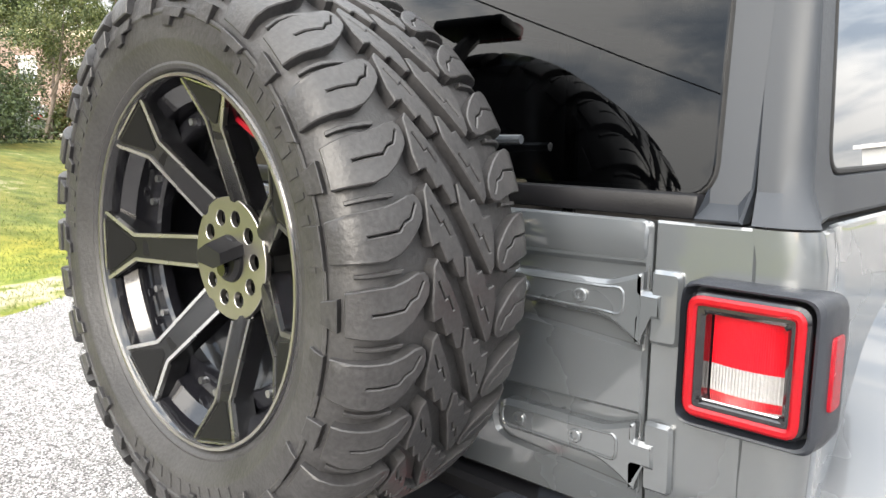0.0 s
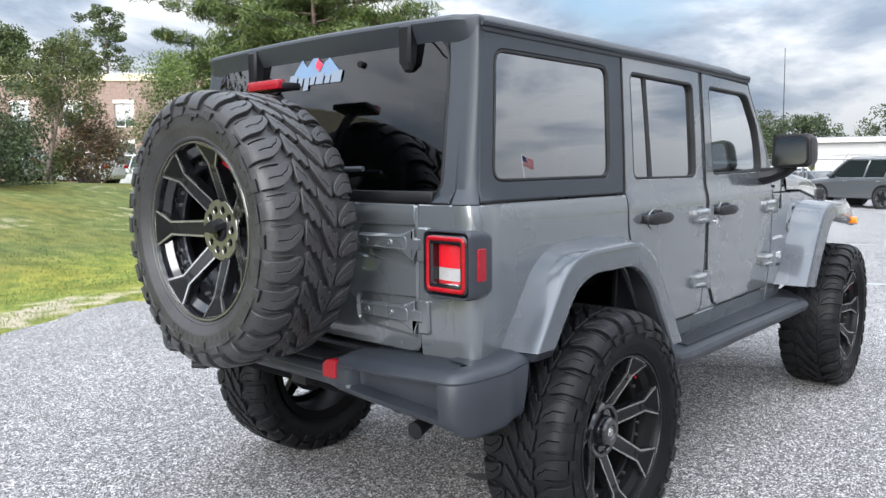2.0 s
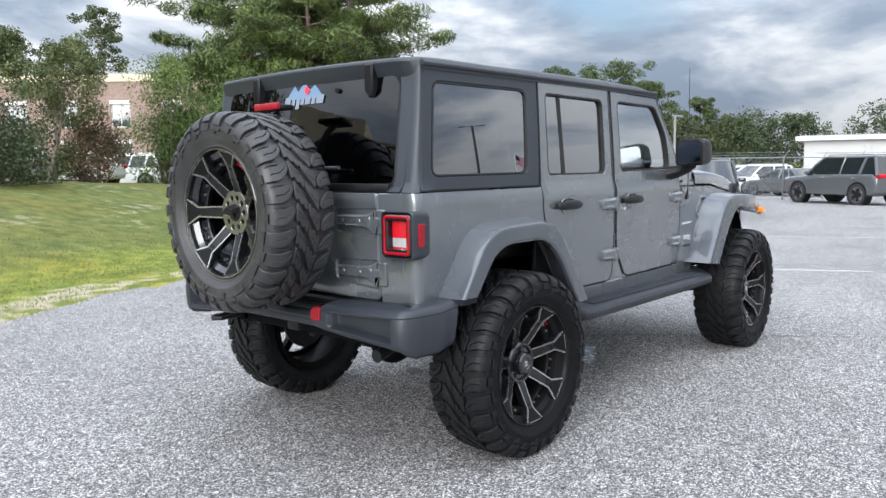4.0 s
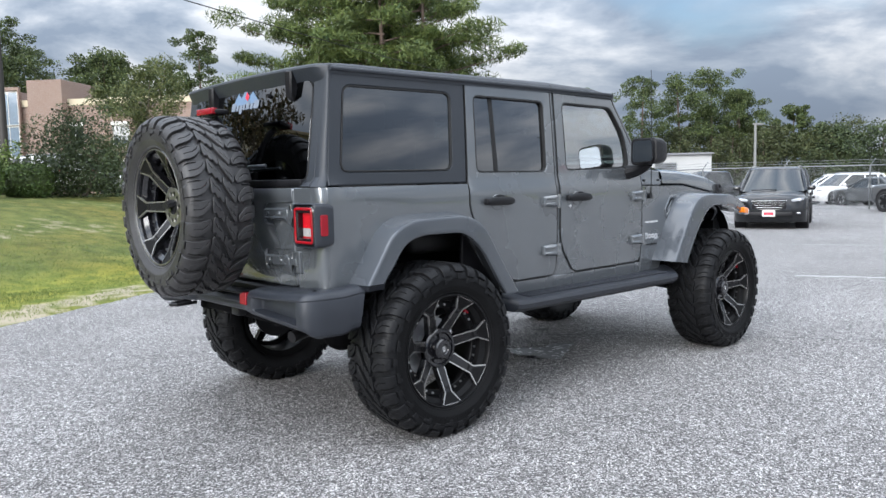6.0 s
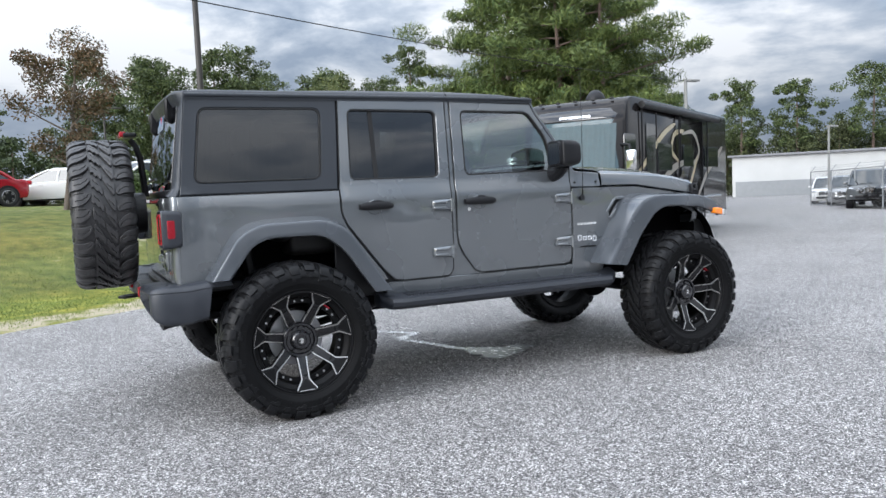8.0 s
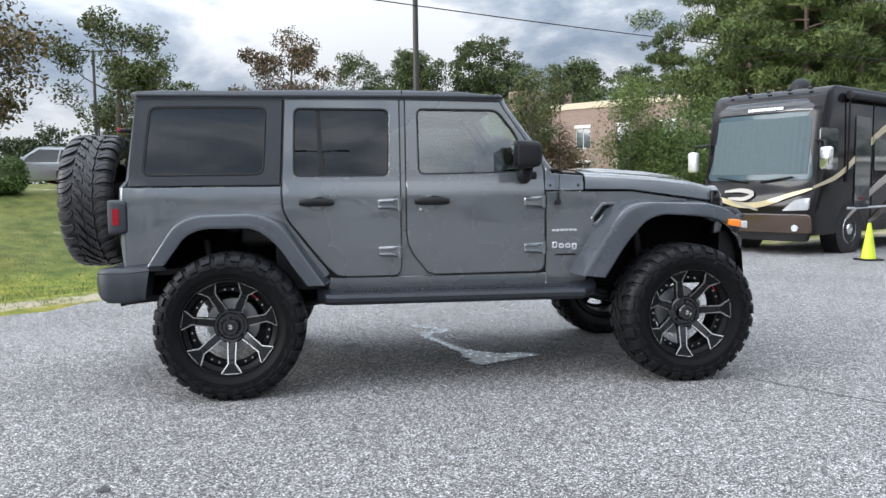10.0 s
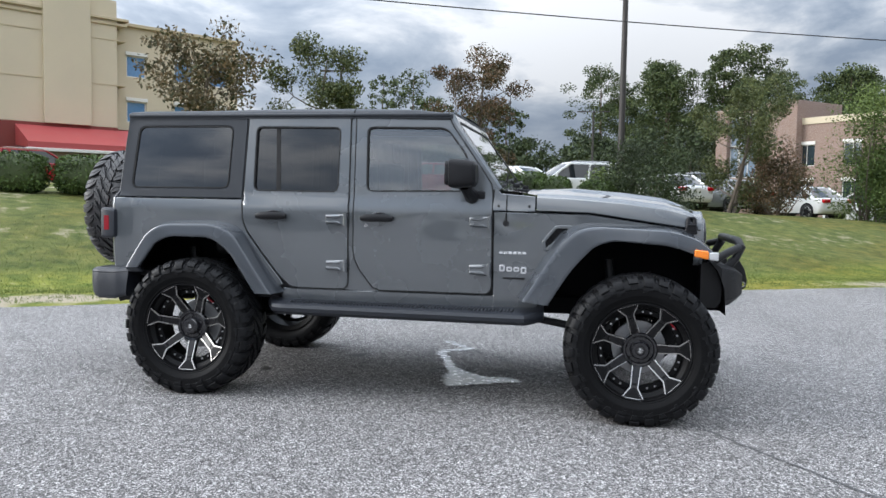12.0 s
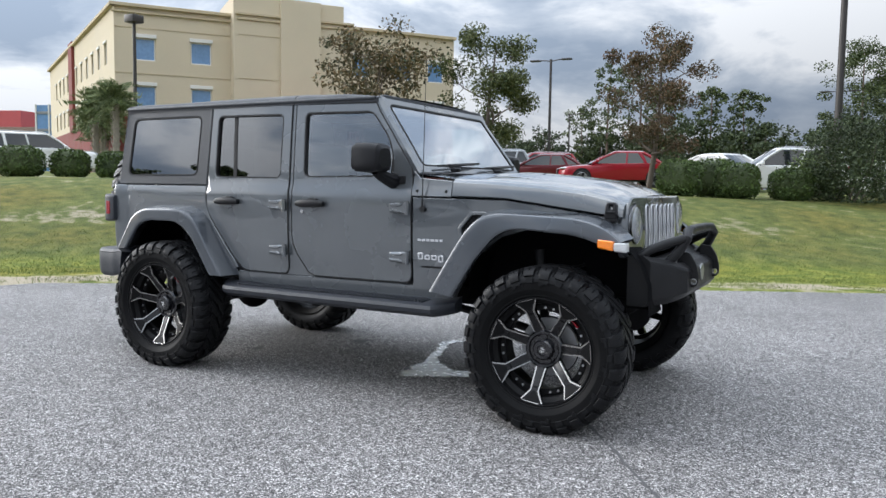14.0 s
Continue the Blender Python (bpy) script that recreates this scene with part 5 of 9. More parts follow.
def windscreen():
    """Frame, glass, wipers. It leans back from the cowl to the roof."""
    def lay(y, v, d):
        # v runs from 0 at the cowl to 1 at the roof
        return (2.105 - 0.345 * v + 0.78 * d, y * (0.775 - 0.045 * v) / 0.75, 1.440 + 0.465 * v + 0.6 * d)
    place = lambda y, v, d: lay(y, v, -d)
    outer = rounded([(-0.75, 0.0), (0.75, 0.0), (0.75, 1.0), (-0.75, 1.0)], 0.02, 3)
    hole = rounded([(-0.69, 0.10), (0.69, 0.10), (0.69, 0.92), (-0.69, 0.92)], 0.05, 4)
    fr = part("windscreen_frame", sheet_mesh(outer, [hole], place, 0.05, 0.07, 0.01), PAINT, car)
    g = part("windscreen", sheet_mesh(inset_any(hole, -0.01), [], lambda y, v, d: lay(y, v, -d - 0.004), 0.004, 0.1, 0.001), WINDSCREEN, fr)
    g.visible_shadow = False
    part("seal", sheet_mesh(inset_any(hole, -0.008), [inset_any(hole, 0.014)], lambda y, v, d: lay(y, v, 0.002 - d), 0.012, 0.07, 0.003), RUBBER, g)
    for y in (-0.45, 0.20):
        b = bmesh.new()
        sweep([(2.16, y, 1.462), (2.128, y - 0.02, 1.490), (2.09, y + 0.42, 1.510)], [0.012, 0.010, 0.006], 8, b)
        sweep([(2.105, y - 0.13, 1.486), (2.095, y + 0.1, 1.500), (2.085, y + 0.50, 1.520)], 0.007, 6, b)
        box(0.05, 0.04, 0.03, (2.165, y, 1.462), 0.008, 2, b)
        part("windscreen_wiper", b, BLACK, fr, "black wiper arm and blade")
    # A-pillar fillers to the door
    for side in (-1, 1):
        rows = []
        for t in [k / 10 for k in range(11)]:
            z = 1.44 + 0.465 * t
            xb = 2.105 - 0.345 * t
            w = half_width(xb - 0.04, z)
            yy = (0.775 - 0.045 * t)
            rows.append([(xb + 0.0, side * (yy - 0.002), z), (xb - 0.018, side * (w - 0.004), z - 0.002), (xb - 0.062, side * (w - 0.003), z - 0.012), (xb - 0.07, side * (w - 0.03), z - 0.012)])
        part("screen_pillar", loft(rows), PAINT, car)


windscreen()


def door_mirror(side):
    m = bmesh.new()
    rings = []
    for x, s, r in ((1.795, 0.90, 0.03), (1.80, 0.98, 0.035), (1.85, 1.0, 0.045), (1.91, 0.96, 0.05), (1.945, 0.86, 0.05), (1.962, 0.62, 0.04)):
        cy, cz = 0.985, 1.522
        lp = rounded([(cy - 0.105 * s, cz - 0.092 * s), (cy + 0.105 * s, cz - 0.085 * s), (cy + 0.100 * s, cz + 0.092 * s), (cy - 0.100 * s, cz + 0.092 * s)], r)
        rings.append([(x, side * y, z) for y, z in lp])
    loft(rings, True, True, m)
    mr = part("door_mirror", m, BLACK, car, "black door mirror")
    g = bmesh.new()
    lp = rounded([(0.985 - 0.085, 1.522 - 0.072), (0.985 + 0.085, 1.522 - 0.066), (0.985 + 0.08, 1.522 + 0.073), (0.985 - 0.08, 1.522 + 0.073)], 0.03)
    prism(lp, lambda y, z, d: (1.781 - 0.12 * (y - 0.985) + d, side * y, z), 0.0, 0.002, g)
    part("mirror_glass", g, MIRROR, mr)
    g = bmesh.new()
    prism(inset_any(lp, -0.006), lambda y, z, d: ((1.782 - 0.12 * (y - 0.985)) * (1 - d / 0.01) + 1.80 * d / 0.01, side * y, z), 0.0, 0.01, g)
    part("mirror_backing", g, BLACK, mr)
    b = bmesh.new()
    sweep([(1.90, side * 0.80, 1.385), (1.90, side * 0.86, 1.395), (1.89, side * 0.93, 1.42), (1.885, side * 0.96, 1.45)], [0.05, 0.042, 0.036, 0.04], 10, b)
    box(0.14, 0.03, 0.055, (1.92, side * 0.79, 1.392), 0.012, 2, b)
    part("mirror_arm", b, BLACK, mr)


for SIDE in (-1, 1):
    door_mirror(SIDE)


def side_step(side):
    """A moulded running board with a ribbed tread."""
    rows = []
    for k in range(34):
        x = 0.52 + 1.88 * k / 33
        f = ease(2.40, 2.30, x) * ease(0.50, 0.60, x)
        yo = 0.80 + 0.165 * (0.35 + 0.65 * f)
        zt = 0.655 + 0.020 * (1 - f)
        rows.append([(x, side * 0.76, zt + 0.012), (x, side * 0.80, zt + 0.006), (x, side * (yo - 0.035), zt - 0.004), (x, side * (yo - 0.008), zt - 0.016), (x, side * yo, zt - 0.036), (x, side * (yo - 0.008), zt - 0.062), (x, side * (yo - 0.04), zt - 0.085), (x, side * 0.76, zt - 0.075)])
    st = part("side_step", loft(rows, True, True), PLASTIC, car, "dark grey running board")
    b = bmesh.new()
    for k in range(62):
        x = 0.70 + 1.50 * k / 61
        box(0.012, 0.118, 0.012, (x, side * 0.866, 0.6570), 0.002, 1, b)
    part("step_tread", b, PLASTIC, st, "ribbed dark grey step tread")


for SIDE in (-1, 1):
    side_step(SIDE)


# the badges' lettering is left as plain bars
def badges(side):
    b = bmesh.new()
    for k in range(6):
        x = 2.097 + 0.031 * k
        box(0.024, 0.004, 0.015, (x + 0.012, side * (half_width(x, 1.022) + 0.002), 1.022), 0.001, 1, b)
    part("badge_bars", b, SILVER, car, "small silver badge")
    b = bmesh.new()
    for x0, x1, z0, z1 in ((2.098, 2.136, 0.90, 0.944), (2.146, 2.186, 0.90, 0.932), (2.194, 2.234, 0.90, 0.932), (2.242, 2.280, 0.888, 0.932)):
        lp = rounded([(x0, z0), (x1, z0), (x1, z1), (x0, z1)], 0.012, 3)
        hole = inset_any(lp, 0.0105)
        part("badge_shape", sheet_mesh(lp, [hole], on_side(side, 0.005), 0.006, 0.02, 0.001), SILVER, car)
    b.free()
    b = bmesh.new()
    box(0.165, 0.004, 0.012, (2.188, side * (half_width(2.19, 0.858) + 0.002), 0.856), 0.001, 1, b)
    part("badge_bar", b, BLACK, car)


for SIDE in (-1, 1):
    badges(SIDE)

b = bmesh.new()
rod((2.138, -0.80, 1.212), (2.138, -0.83, 1.214), 0.020, n=14, bm=b)
rod((2.138, -0.822, 1.205), (2.140, -0.828, 1.275), 0.008, 0.0055, n=10, bm=b)
sweep([(2.140, -0.828, 1.27), (2.146, -0.826, 1.55), (2.149, -0.822, 1.85), (2.153, -0.818, 2.09)], [0.0034, 0.0028, 0.0022, 0.0018], 6, b)
part("antenna", b, BLACK_STEEL, car, "thin grey whip antenna")


# inside and underneath
def cabin():
    def seat(x, y, w=0.50):
        b = bmesh.new()
        box(0.52, w, 0.16, (x, y, 1.02), 0.05, 3, b)
        box(0.15, w, 0.62, (x - 0.27, y, 1.34), 0.05, 3, b, None)
        box(0.10, 0.26, 0.18, (x - 0.31, y, 1.73), 0.04, 3, b)
        for e in (-0.06, 0.06):
            rod((x - 0.30, y + e, 1.6), (x - 0.31, y + e, 1.68), 0.008, n=8, bm=b)
        part("seat", b, LEATHER, car, "black leather seat")
    for y in (-0.37, 0.37):
        seat(1.28, y)
    for y in (-0.36, 0.36):
        seat(0.28, y, 0.62)
    b = bmesh.new()
    box(0.30, 1.46, 0.36, (1.98, 0, 1.22), 0.06, 3, b)
    box(0.9, 0.24, 0.28, (1.45, 0, 0.98), 0.03, 2, b)
    part("dashboard", b, BLACK, car)
    b = bmesh.new()
    lathe([(-0.014, 0.178), (0.0, 0.192), (0.014, 0.178), (0.0, 0.164)], 28, "x", b, True)
    for a in (0.3, math.pi - 0.3, -math.pi / 2):
        rod((0, 0, 0), (0, 0.17 * math.cos(a), 0.17 * math.sin(a)), 0.016, n=8, bm=b)
    bmesh.ops.transform(b, verts=b.verts, matrix=pose(1.70, 0.37, 1.36, 0, 22, 0))
    part("steering_wheel", b, LEATHER, car)
    b = bmesh.new()
    box(2.75, 1.50, 0.05, (0.70, 0, 0.80), 0.01, 1, b)
    box(0.04, 1.46, 0.55, (2.12, 0, 1.08), 0.01, 1, b)
    part("cabin_floor", b, BLACK, car)
    # roll bars seen through the glass
    for s in (-1, 1):
        b = bmesh.new()
        sweep([(-0.45, s * 0.66, 1.30), (-0.40, s * 0.64, 1.80), (-0.30, s * 0.63, 1.85), (1.08, s * 0.63, 1.86), (1.68, s * 0.63, 1.85)], 0.04, 8, b)
        sweep([(1.08, s * 0.63, 1.86), (1.08, s * 0.69, 1.3), (1.08, s * 0.70, 0.85)], 0.04, 8, b)
        part("roll_bar", b, BLACK, car)


cabin()


def underbody():
    b = bmesh.new()
    for s in (-1, 1):
        box(3.98, 0.10, 0.12, (1.36, s * 0.46, 0.66), 0.01, 1, b)
    for x in (-0.58, 0.4, 1.3, 2.2, 3.3):
        box(0.10, 0.92, 0.10, (x, 0, 0.66), 0.01, 1, b)
    part("chassis", b, UNDER_SHADE, car)
    b = bmesh.new()
    box(2.0, 1.1, 0.10, (1.2, 0, 0.70), 0.03, 2, b)
    box(0.75, 0.34, 0.20, (1.25, 0.05, 0.60), 0.05, 2, b)
    box(0.8, 0.42, 0.22, (0.55, -0.15, 0.60), 0.05, 2, b)
    part("skid_plate", b, UNDER_SHADE, car)
    for x, e in ((0.0, 0.0), (3.008, 0.22)):
        b = bmesh.new()
        rod((x, -0.72, 0.458), (x, 0.72, 0.458), 0.042, n=14, bm=b)
        bmesh.ops.create_uvsphere(b, u_segments=14, v_segments=10, radius=0.15, matrix=Matrix.Translation((x, e, 0.458)) @ Matrix.Diagonal((1.0, 0.8, 1.0, 1)))
        part("axle", b, UNDER_SHADE, car)
        for s in (-1, 1):
            b = bmesh.new()
            rod((x - 0.13, s * 0.55, 0.42), (x - 0.20, s * 0.52, 0.98), 0.032, n=12, bm=b)
            rod((x - 0.13, s * 0.55, 0.42), (x - 0.15, s * 0.54, 0.65), 0.024, n=12, bm=b)
            part("shock_absorber", b, BLACK_STEEL, car)
            b = bmesh.new()
            pts = [(x + 0.075 * math.cos(a), s * 0.48 + 0.075 * math.sin(a), 0.52 + 0.38 * a / (12 * math.pi)) for a in [k * 12 * math.pi / 110 for k in range(111)]]
            sweep(pts, 0.009, 6, b)
            part("coil_spring", b, BLACK_STEEL, car)
    for s in (-1, 1):
        part("control_arm", sweep([(0.0, s * 0.5, 0.43), (0.55, s * 0.5, 0.55), (0.8, s * 0.48, 0.60)], 0.026, 8), BLACK, car)
        part("control_arm", sweep([(3.0, s * 0.5, 0.43), (2.5, s * 0.5, 0.53), (2.15, s * 0.48, 0.58)], 0.026, 8), BLACK, car)
    # inner arches
    for x0, h0 in ((0.02, 1.10), (2.98, 1.12)):
        for s in (-1, 1):
            rows = []
            for k in range(15):
                a = math.pi * k / 14
                rows.append([(x0 + 0.56 * math.cos(a), s * y, 0.66 + (h0 - 0.66 + 0.04) * math.sin(a) ** 0.7) for y in (0.45, 0.60, 0.80 if x0 < 1 else 0.72)])
            part("wheel_arch", loft(rows), UNDER_SHADE, car)
            w = bmesh.new()
            prism([(x0 + 0.56 * math.cos(math.pi * k / 14), 0.66 + (h0 - 0.62) * math.sin(math.pi * k / 14) ** 0.7) for k in range(15)], lambda a, c, d: (a, s * (0.46 - d), c), 0.0, 0.01, w)
            part("arch_wall", w, UNDER_SHADE, car)


underbody()

# ---- the body's lines, stretched to fit the camera's view ----
ALONG_CAR = [(-1.2, -1.29), (-0.832, -0.90), (-0.70, -0.738), (-0.648, -0.690), (-0.5, -0.532), (-0.2, -0.205), (0.1, 0.112), (0.29, 0.326), (0.527, 0.548), (0.99, 1.015), (1.19, 1.217), (1.965, 1.988), (2.2, 2.212), (2.5, 2.505), (3.3, 3.298), (4.2, 4.19)]
ACROSS_REAR = [(0.0, 0.0), (0.30, 0.338), (0.475, 0.525), (0.568, 0.616), (0.668, 0.692), (0.846, 0.864), (0.93, 0.936), (1.2, 1.2)]
ACROSS_TOP = [(0.0, 0.0), (0.60, 0.632), (0.66, 0.697), (0.72, 0.742), (0.80, 0.803), (1.2, 1.2)]


def view_lines(co):
    """Shifts a point of the body onto the length fitted to the camera's view, and the tail's fittings outwards."""
    rear, low = ease(-0.50, -0.56, co.x), ease(1.365, 1.34, co.z)
    y = abs(co.y)
    y += ((lerp_table(ACROSS_REAR, y) - y) * low + (lerp_table(ACROSS_TOP, y) - y) * (1 - low)) * rear
    return Vector((lerp_table(ALONG_CAR, co.x), math.copysign(y, co.y), co.z + 0.024 * ease(1.845, 1.90, co.z)))


for OB in car.children_recursive:
    if OB.type == "MESH":
        M = Matrix.Identity(4)
        Q = OB
        while Q and Q != car:
            M = Q.matrix_parent_inverse @ Q.matrix_basis @ M
            Q = Q.parent
        MI = M.inverted()
        for VT in OB.data.vertices:
            VT.co = MI @ view_lines(M @ VT.co)
        OB.data.update()


# ---- wheels ----
CROWN = [(0.0, 0.4500), (0.06, 0.4497), (0.105, 0.4485), (0.132, 0.4450), (0.150, 0.4360), (0.1615, 0.4220), (0.1690, 0.4020), (0.1720, 0.3800), (0.1700, 0.3550), (0.1630, 0.3320), (0.1500, 0.3140), (0.1380, 0.3030), (0.1300, 0.2960)]
ARC = [0.0]
for P, Q in zip(CROWN, CROWN[1:]):
    ARC.append(ARC[-1] + math.hypot(Q[0] - P[0], Q[1] - P[1]))


def crown(v):
    """A point of the tyre's section and its outward normal, by the distance from the tread's middle."""
    s, a = (1 if v >= 0 else -1), abs(v)
    i = max(j for j in range(len(ARC) - 1) if ARC[j] <= a or j == 0)
    t = min(1.2, (a - ARC[i]) / (ARC[i + 1] - ARC[i]))
    p, q = Vector(CROWN[i]), Vector(CROWN[i + 1])
    tan0 = (q - p).normalized()
    nxt = (Vector(CROWN[min(i + 2, len(CROWN) - 1)]) - q).normalized() if i + 2 < len(CROWN) else tan0
    prv = (p - Vector(CROWN[i - 1])).normalized() if i else tan0
    tan = ((prv + tan0).normalized() * (1 - t) + (tan0 + nxt).normalized() * t).normalized()
    pos = p.lerp(q, t)
    n = Vector((-tan.y, tan.x))
    if n.y < 0 and pos.y > 0.43:
        n = -n
    n = Vector((abs(n.x), n.y)) if a > 0.02 else Vector((0, 1))
    return s * pos.x, pos.y, s * n.x, n.y


def on_tyre(u, v, h):
    y, r, ny, nr = crown(v)
    a = u / 0.45
    return ((r + nr * h) * math.sin(a), y + ny * h, (r + nr * h) * math.cos(a))


def tread_height(v):
    """How high the rubber stands over the carcass: full on the tread, low on the sidewall."""
    return 0.0185 * lerp_table([(0.0, 1.0), (0.12, 1.0), (0.165, 0.86), (0.195, 0.50), (0.24, 0.42)], abs(v))


def slit(points, w=0.0012):
    """The outline of a narrow zigzag cut along a line."""
    left, right = [], []
    for i, p in enumerate(points):
        a, b = points[max(0, i - 1)], points[min(len(points) - 1, i + 1)]
        n = Vector((-(b[1] - a[1]), b[0] - a[0])).normalized() * w
        left.append((p[0] + n.x, p[1] + n.y))
        right.append((p[0] - n.x, p[1] - n.y))
    return left + right[::-1]


def tread_unit():
    """Two pitches of the tread: hooked middle blocks, stepped shoulder lugs, sipes, bars and biters."""
    pitch = 2 * math.pi * 0.45 / 30
    mid = [(0.078, 0.060), (0.087, 0.052), (0.040, 0.024), (-0.004, 0.0025), (-0.036, 0.0025), (-0.036, 0.011), (-0.012, 0.024), (-0.015, 0.034), (0.011, 0.046), (0.008, 0.060), (0.030, 0.064)]
    mid_slits = [slit([(0.058, 0.052), (0.034, 0.040), (0.037, 0.034), (0.018, 0.024)])]
    lug = [(0.040, 0.077), (0.050, 0.070), (0.062, 0.068), (0.074, 0.071), (0.080, 0.078), (0.079, 0.090), (0.073, 0.106), (0.068, 0.124), (0.066, 0.150), (0.062, 0.0), (0.004, 0.0), (0.003, 0.150), (0.003, 0.130), (0.009, 0.112), (0.024, 0.092)]
    lug_slits = [slit([(0.068, 0.080), (0.051, 0.090), (0.047, 0.101), (0.037, 0.110), (0.034, 0.146)])]
    made = []

    def add(outline, holes, u0, flip, drop=0.0, lip=0.0016):
        turn = lambda pts: [(u0 + (u if flip > 0 else -u), flip * v) for u, v in pts]
        o = turn(outline)
        hs = [turn(h) for h in holes]
        made.append(sheet_mesh(o, hs, lambda u, v, d: on_tyre(u, v, max(-0.003, tread_height(v) - drop - d)), 0.0195, 0.016, lip))
    for k in range(2):
        for flip in (1, -1):
            u0 = pitch * (k + (0.0 if flip > 0 else 0.5))
            far = 0.192 if k == 0 else 0.174
            add([(u, v if v else far) for u, v in lug], lug_slits, u0, flip)
            add(mid, mid_slits, u0 + 0.006, flip)
            add([(0.080, 0.104), (0.086, 0.102), (0.084, 0.165), (0.078, 0.165)], [], u0, flip, 0.010, 0.001)
            if k == 0:
                add([(-0.004, 0.202), (0.060, 0.202), (0.064, 0.228), (0.042, 0.228), (0.034, 0.216), (0.006, 0.216)], [], u0, flip, 0.001, 0.001)
            else:
                add([(0.006, 0.184), (0.052, 0.184), (0.046, 0.210), (0.012, 0.210)], [], u0, flip, 0.001, 0.001)
    return made


def finished(bm, name, angle):
    """A mesh of its own from a bmesh, smooth but for its edges."""
    bmesh.ops.recalc_face_normals(bm, faces=bm.faces)
    me = bpy.data.meshes.new(name)
    bm.to_mesh(me)
    bm.free()
    me.shade_smooth()
    me.set_sharp_from_angle(angle=radians(angle))
    return me


def tyre_mesh():
    """The carcass under the tread."""
    bm = bmesh.new()
    lathe([(-y, r) for y, r in CROWN[::-1]] + CROWN[1:], 96, "y", bm)
    return finished(bm, "tyre", 32)


def sidewall_mesh():
    """The rubber between tread and rim, with moulded rings and worn raised marks."""
    bm = bmesh.new()
    rings = [(0.1735, 0.392), (0.1745, 0.389), (0.1745, 0.386), (0.1725, 0.383), (0.1722, 0.350), (0.1715, 0.346), (0.1690, 0.342), (0.1600, 0.3245), (0.1545, 0.316), (0.1555, 0.312), (0.1530, 0.308), (0.1460, 0.303), (0.1360, 0.2985)]
    lathe(rings, 96, "y", bm)
    rnd = random.Random(9)
    # raised unreadable lettering, as short bars
    for a0 in (0.4, 2.5, 4.6):
        for j in range(11):
            a = a0 + j * 0.085
            w, r0 = rnd.uniform(0.010, 0.015), 0.352
            r1 = r0 + rnd.choice((0.020, 0.026))
            vs = []
            for aa, r in ((a - w, r0), (a + w, r0), (a + w, r1), (a - w, r1)):
                vs.append([(r * math.sin(aa), y, r * math.cos(aa)) for y in (0.1715, 0.1738)])
            lo, hi = [bm.verts.new(v[0]) for v in vs], [bm.verts.new(v[1]) for v in vs]
            bm.faces.new(hi)
            for i in range(4):
                bm.faces.new((lo[i], lo[(i + 1) % 4], hi[(i + 1) % 4], hi[i]))
    bmesh.ops.recalc_face_normals(bm, faces=bm.faces)
    me = bpy.data.meshes.new("sidewall")
    bm.to_mesh(me)
    bm.free()
    me.shade_smooth()
    me.set_sharp_from_angle(angle=radians(30))
    return me


def polar(rho, tau, y, ang):
    """Along a spoke: rho outwards, tau across, y out of the wheel."""
    c, s = math.cos(ang), math.sin(ang)
    return (rho * c - tau * s, y, rho * s + tau * c)


def spoke_face(rho):
    """How far out the spokes stand: dished towards the hub."""
    return lerp_table([(0.0, 0.048), (0.085, 0.050), (0.290, 0.143)], rho)


def spoke_outline():
    up = [(0.055, 0.036), (0.105, 0.0285), (0.227, 0.0245), (0.281, 0.0630), (0.2910, 0.0650)]
    return up + [(r, -t) for r, t in up[::-1]]


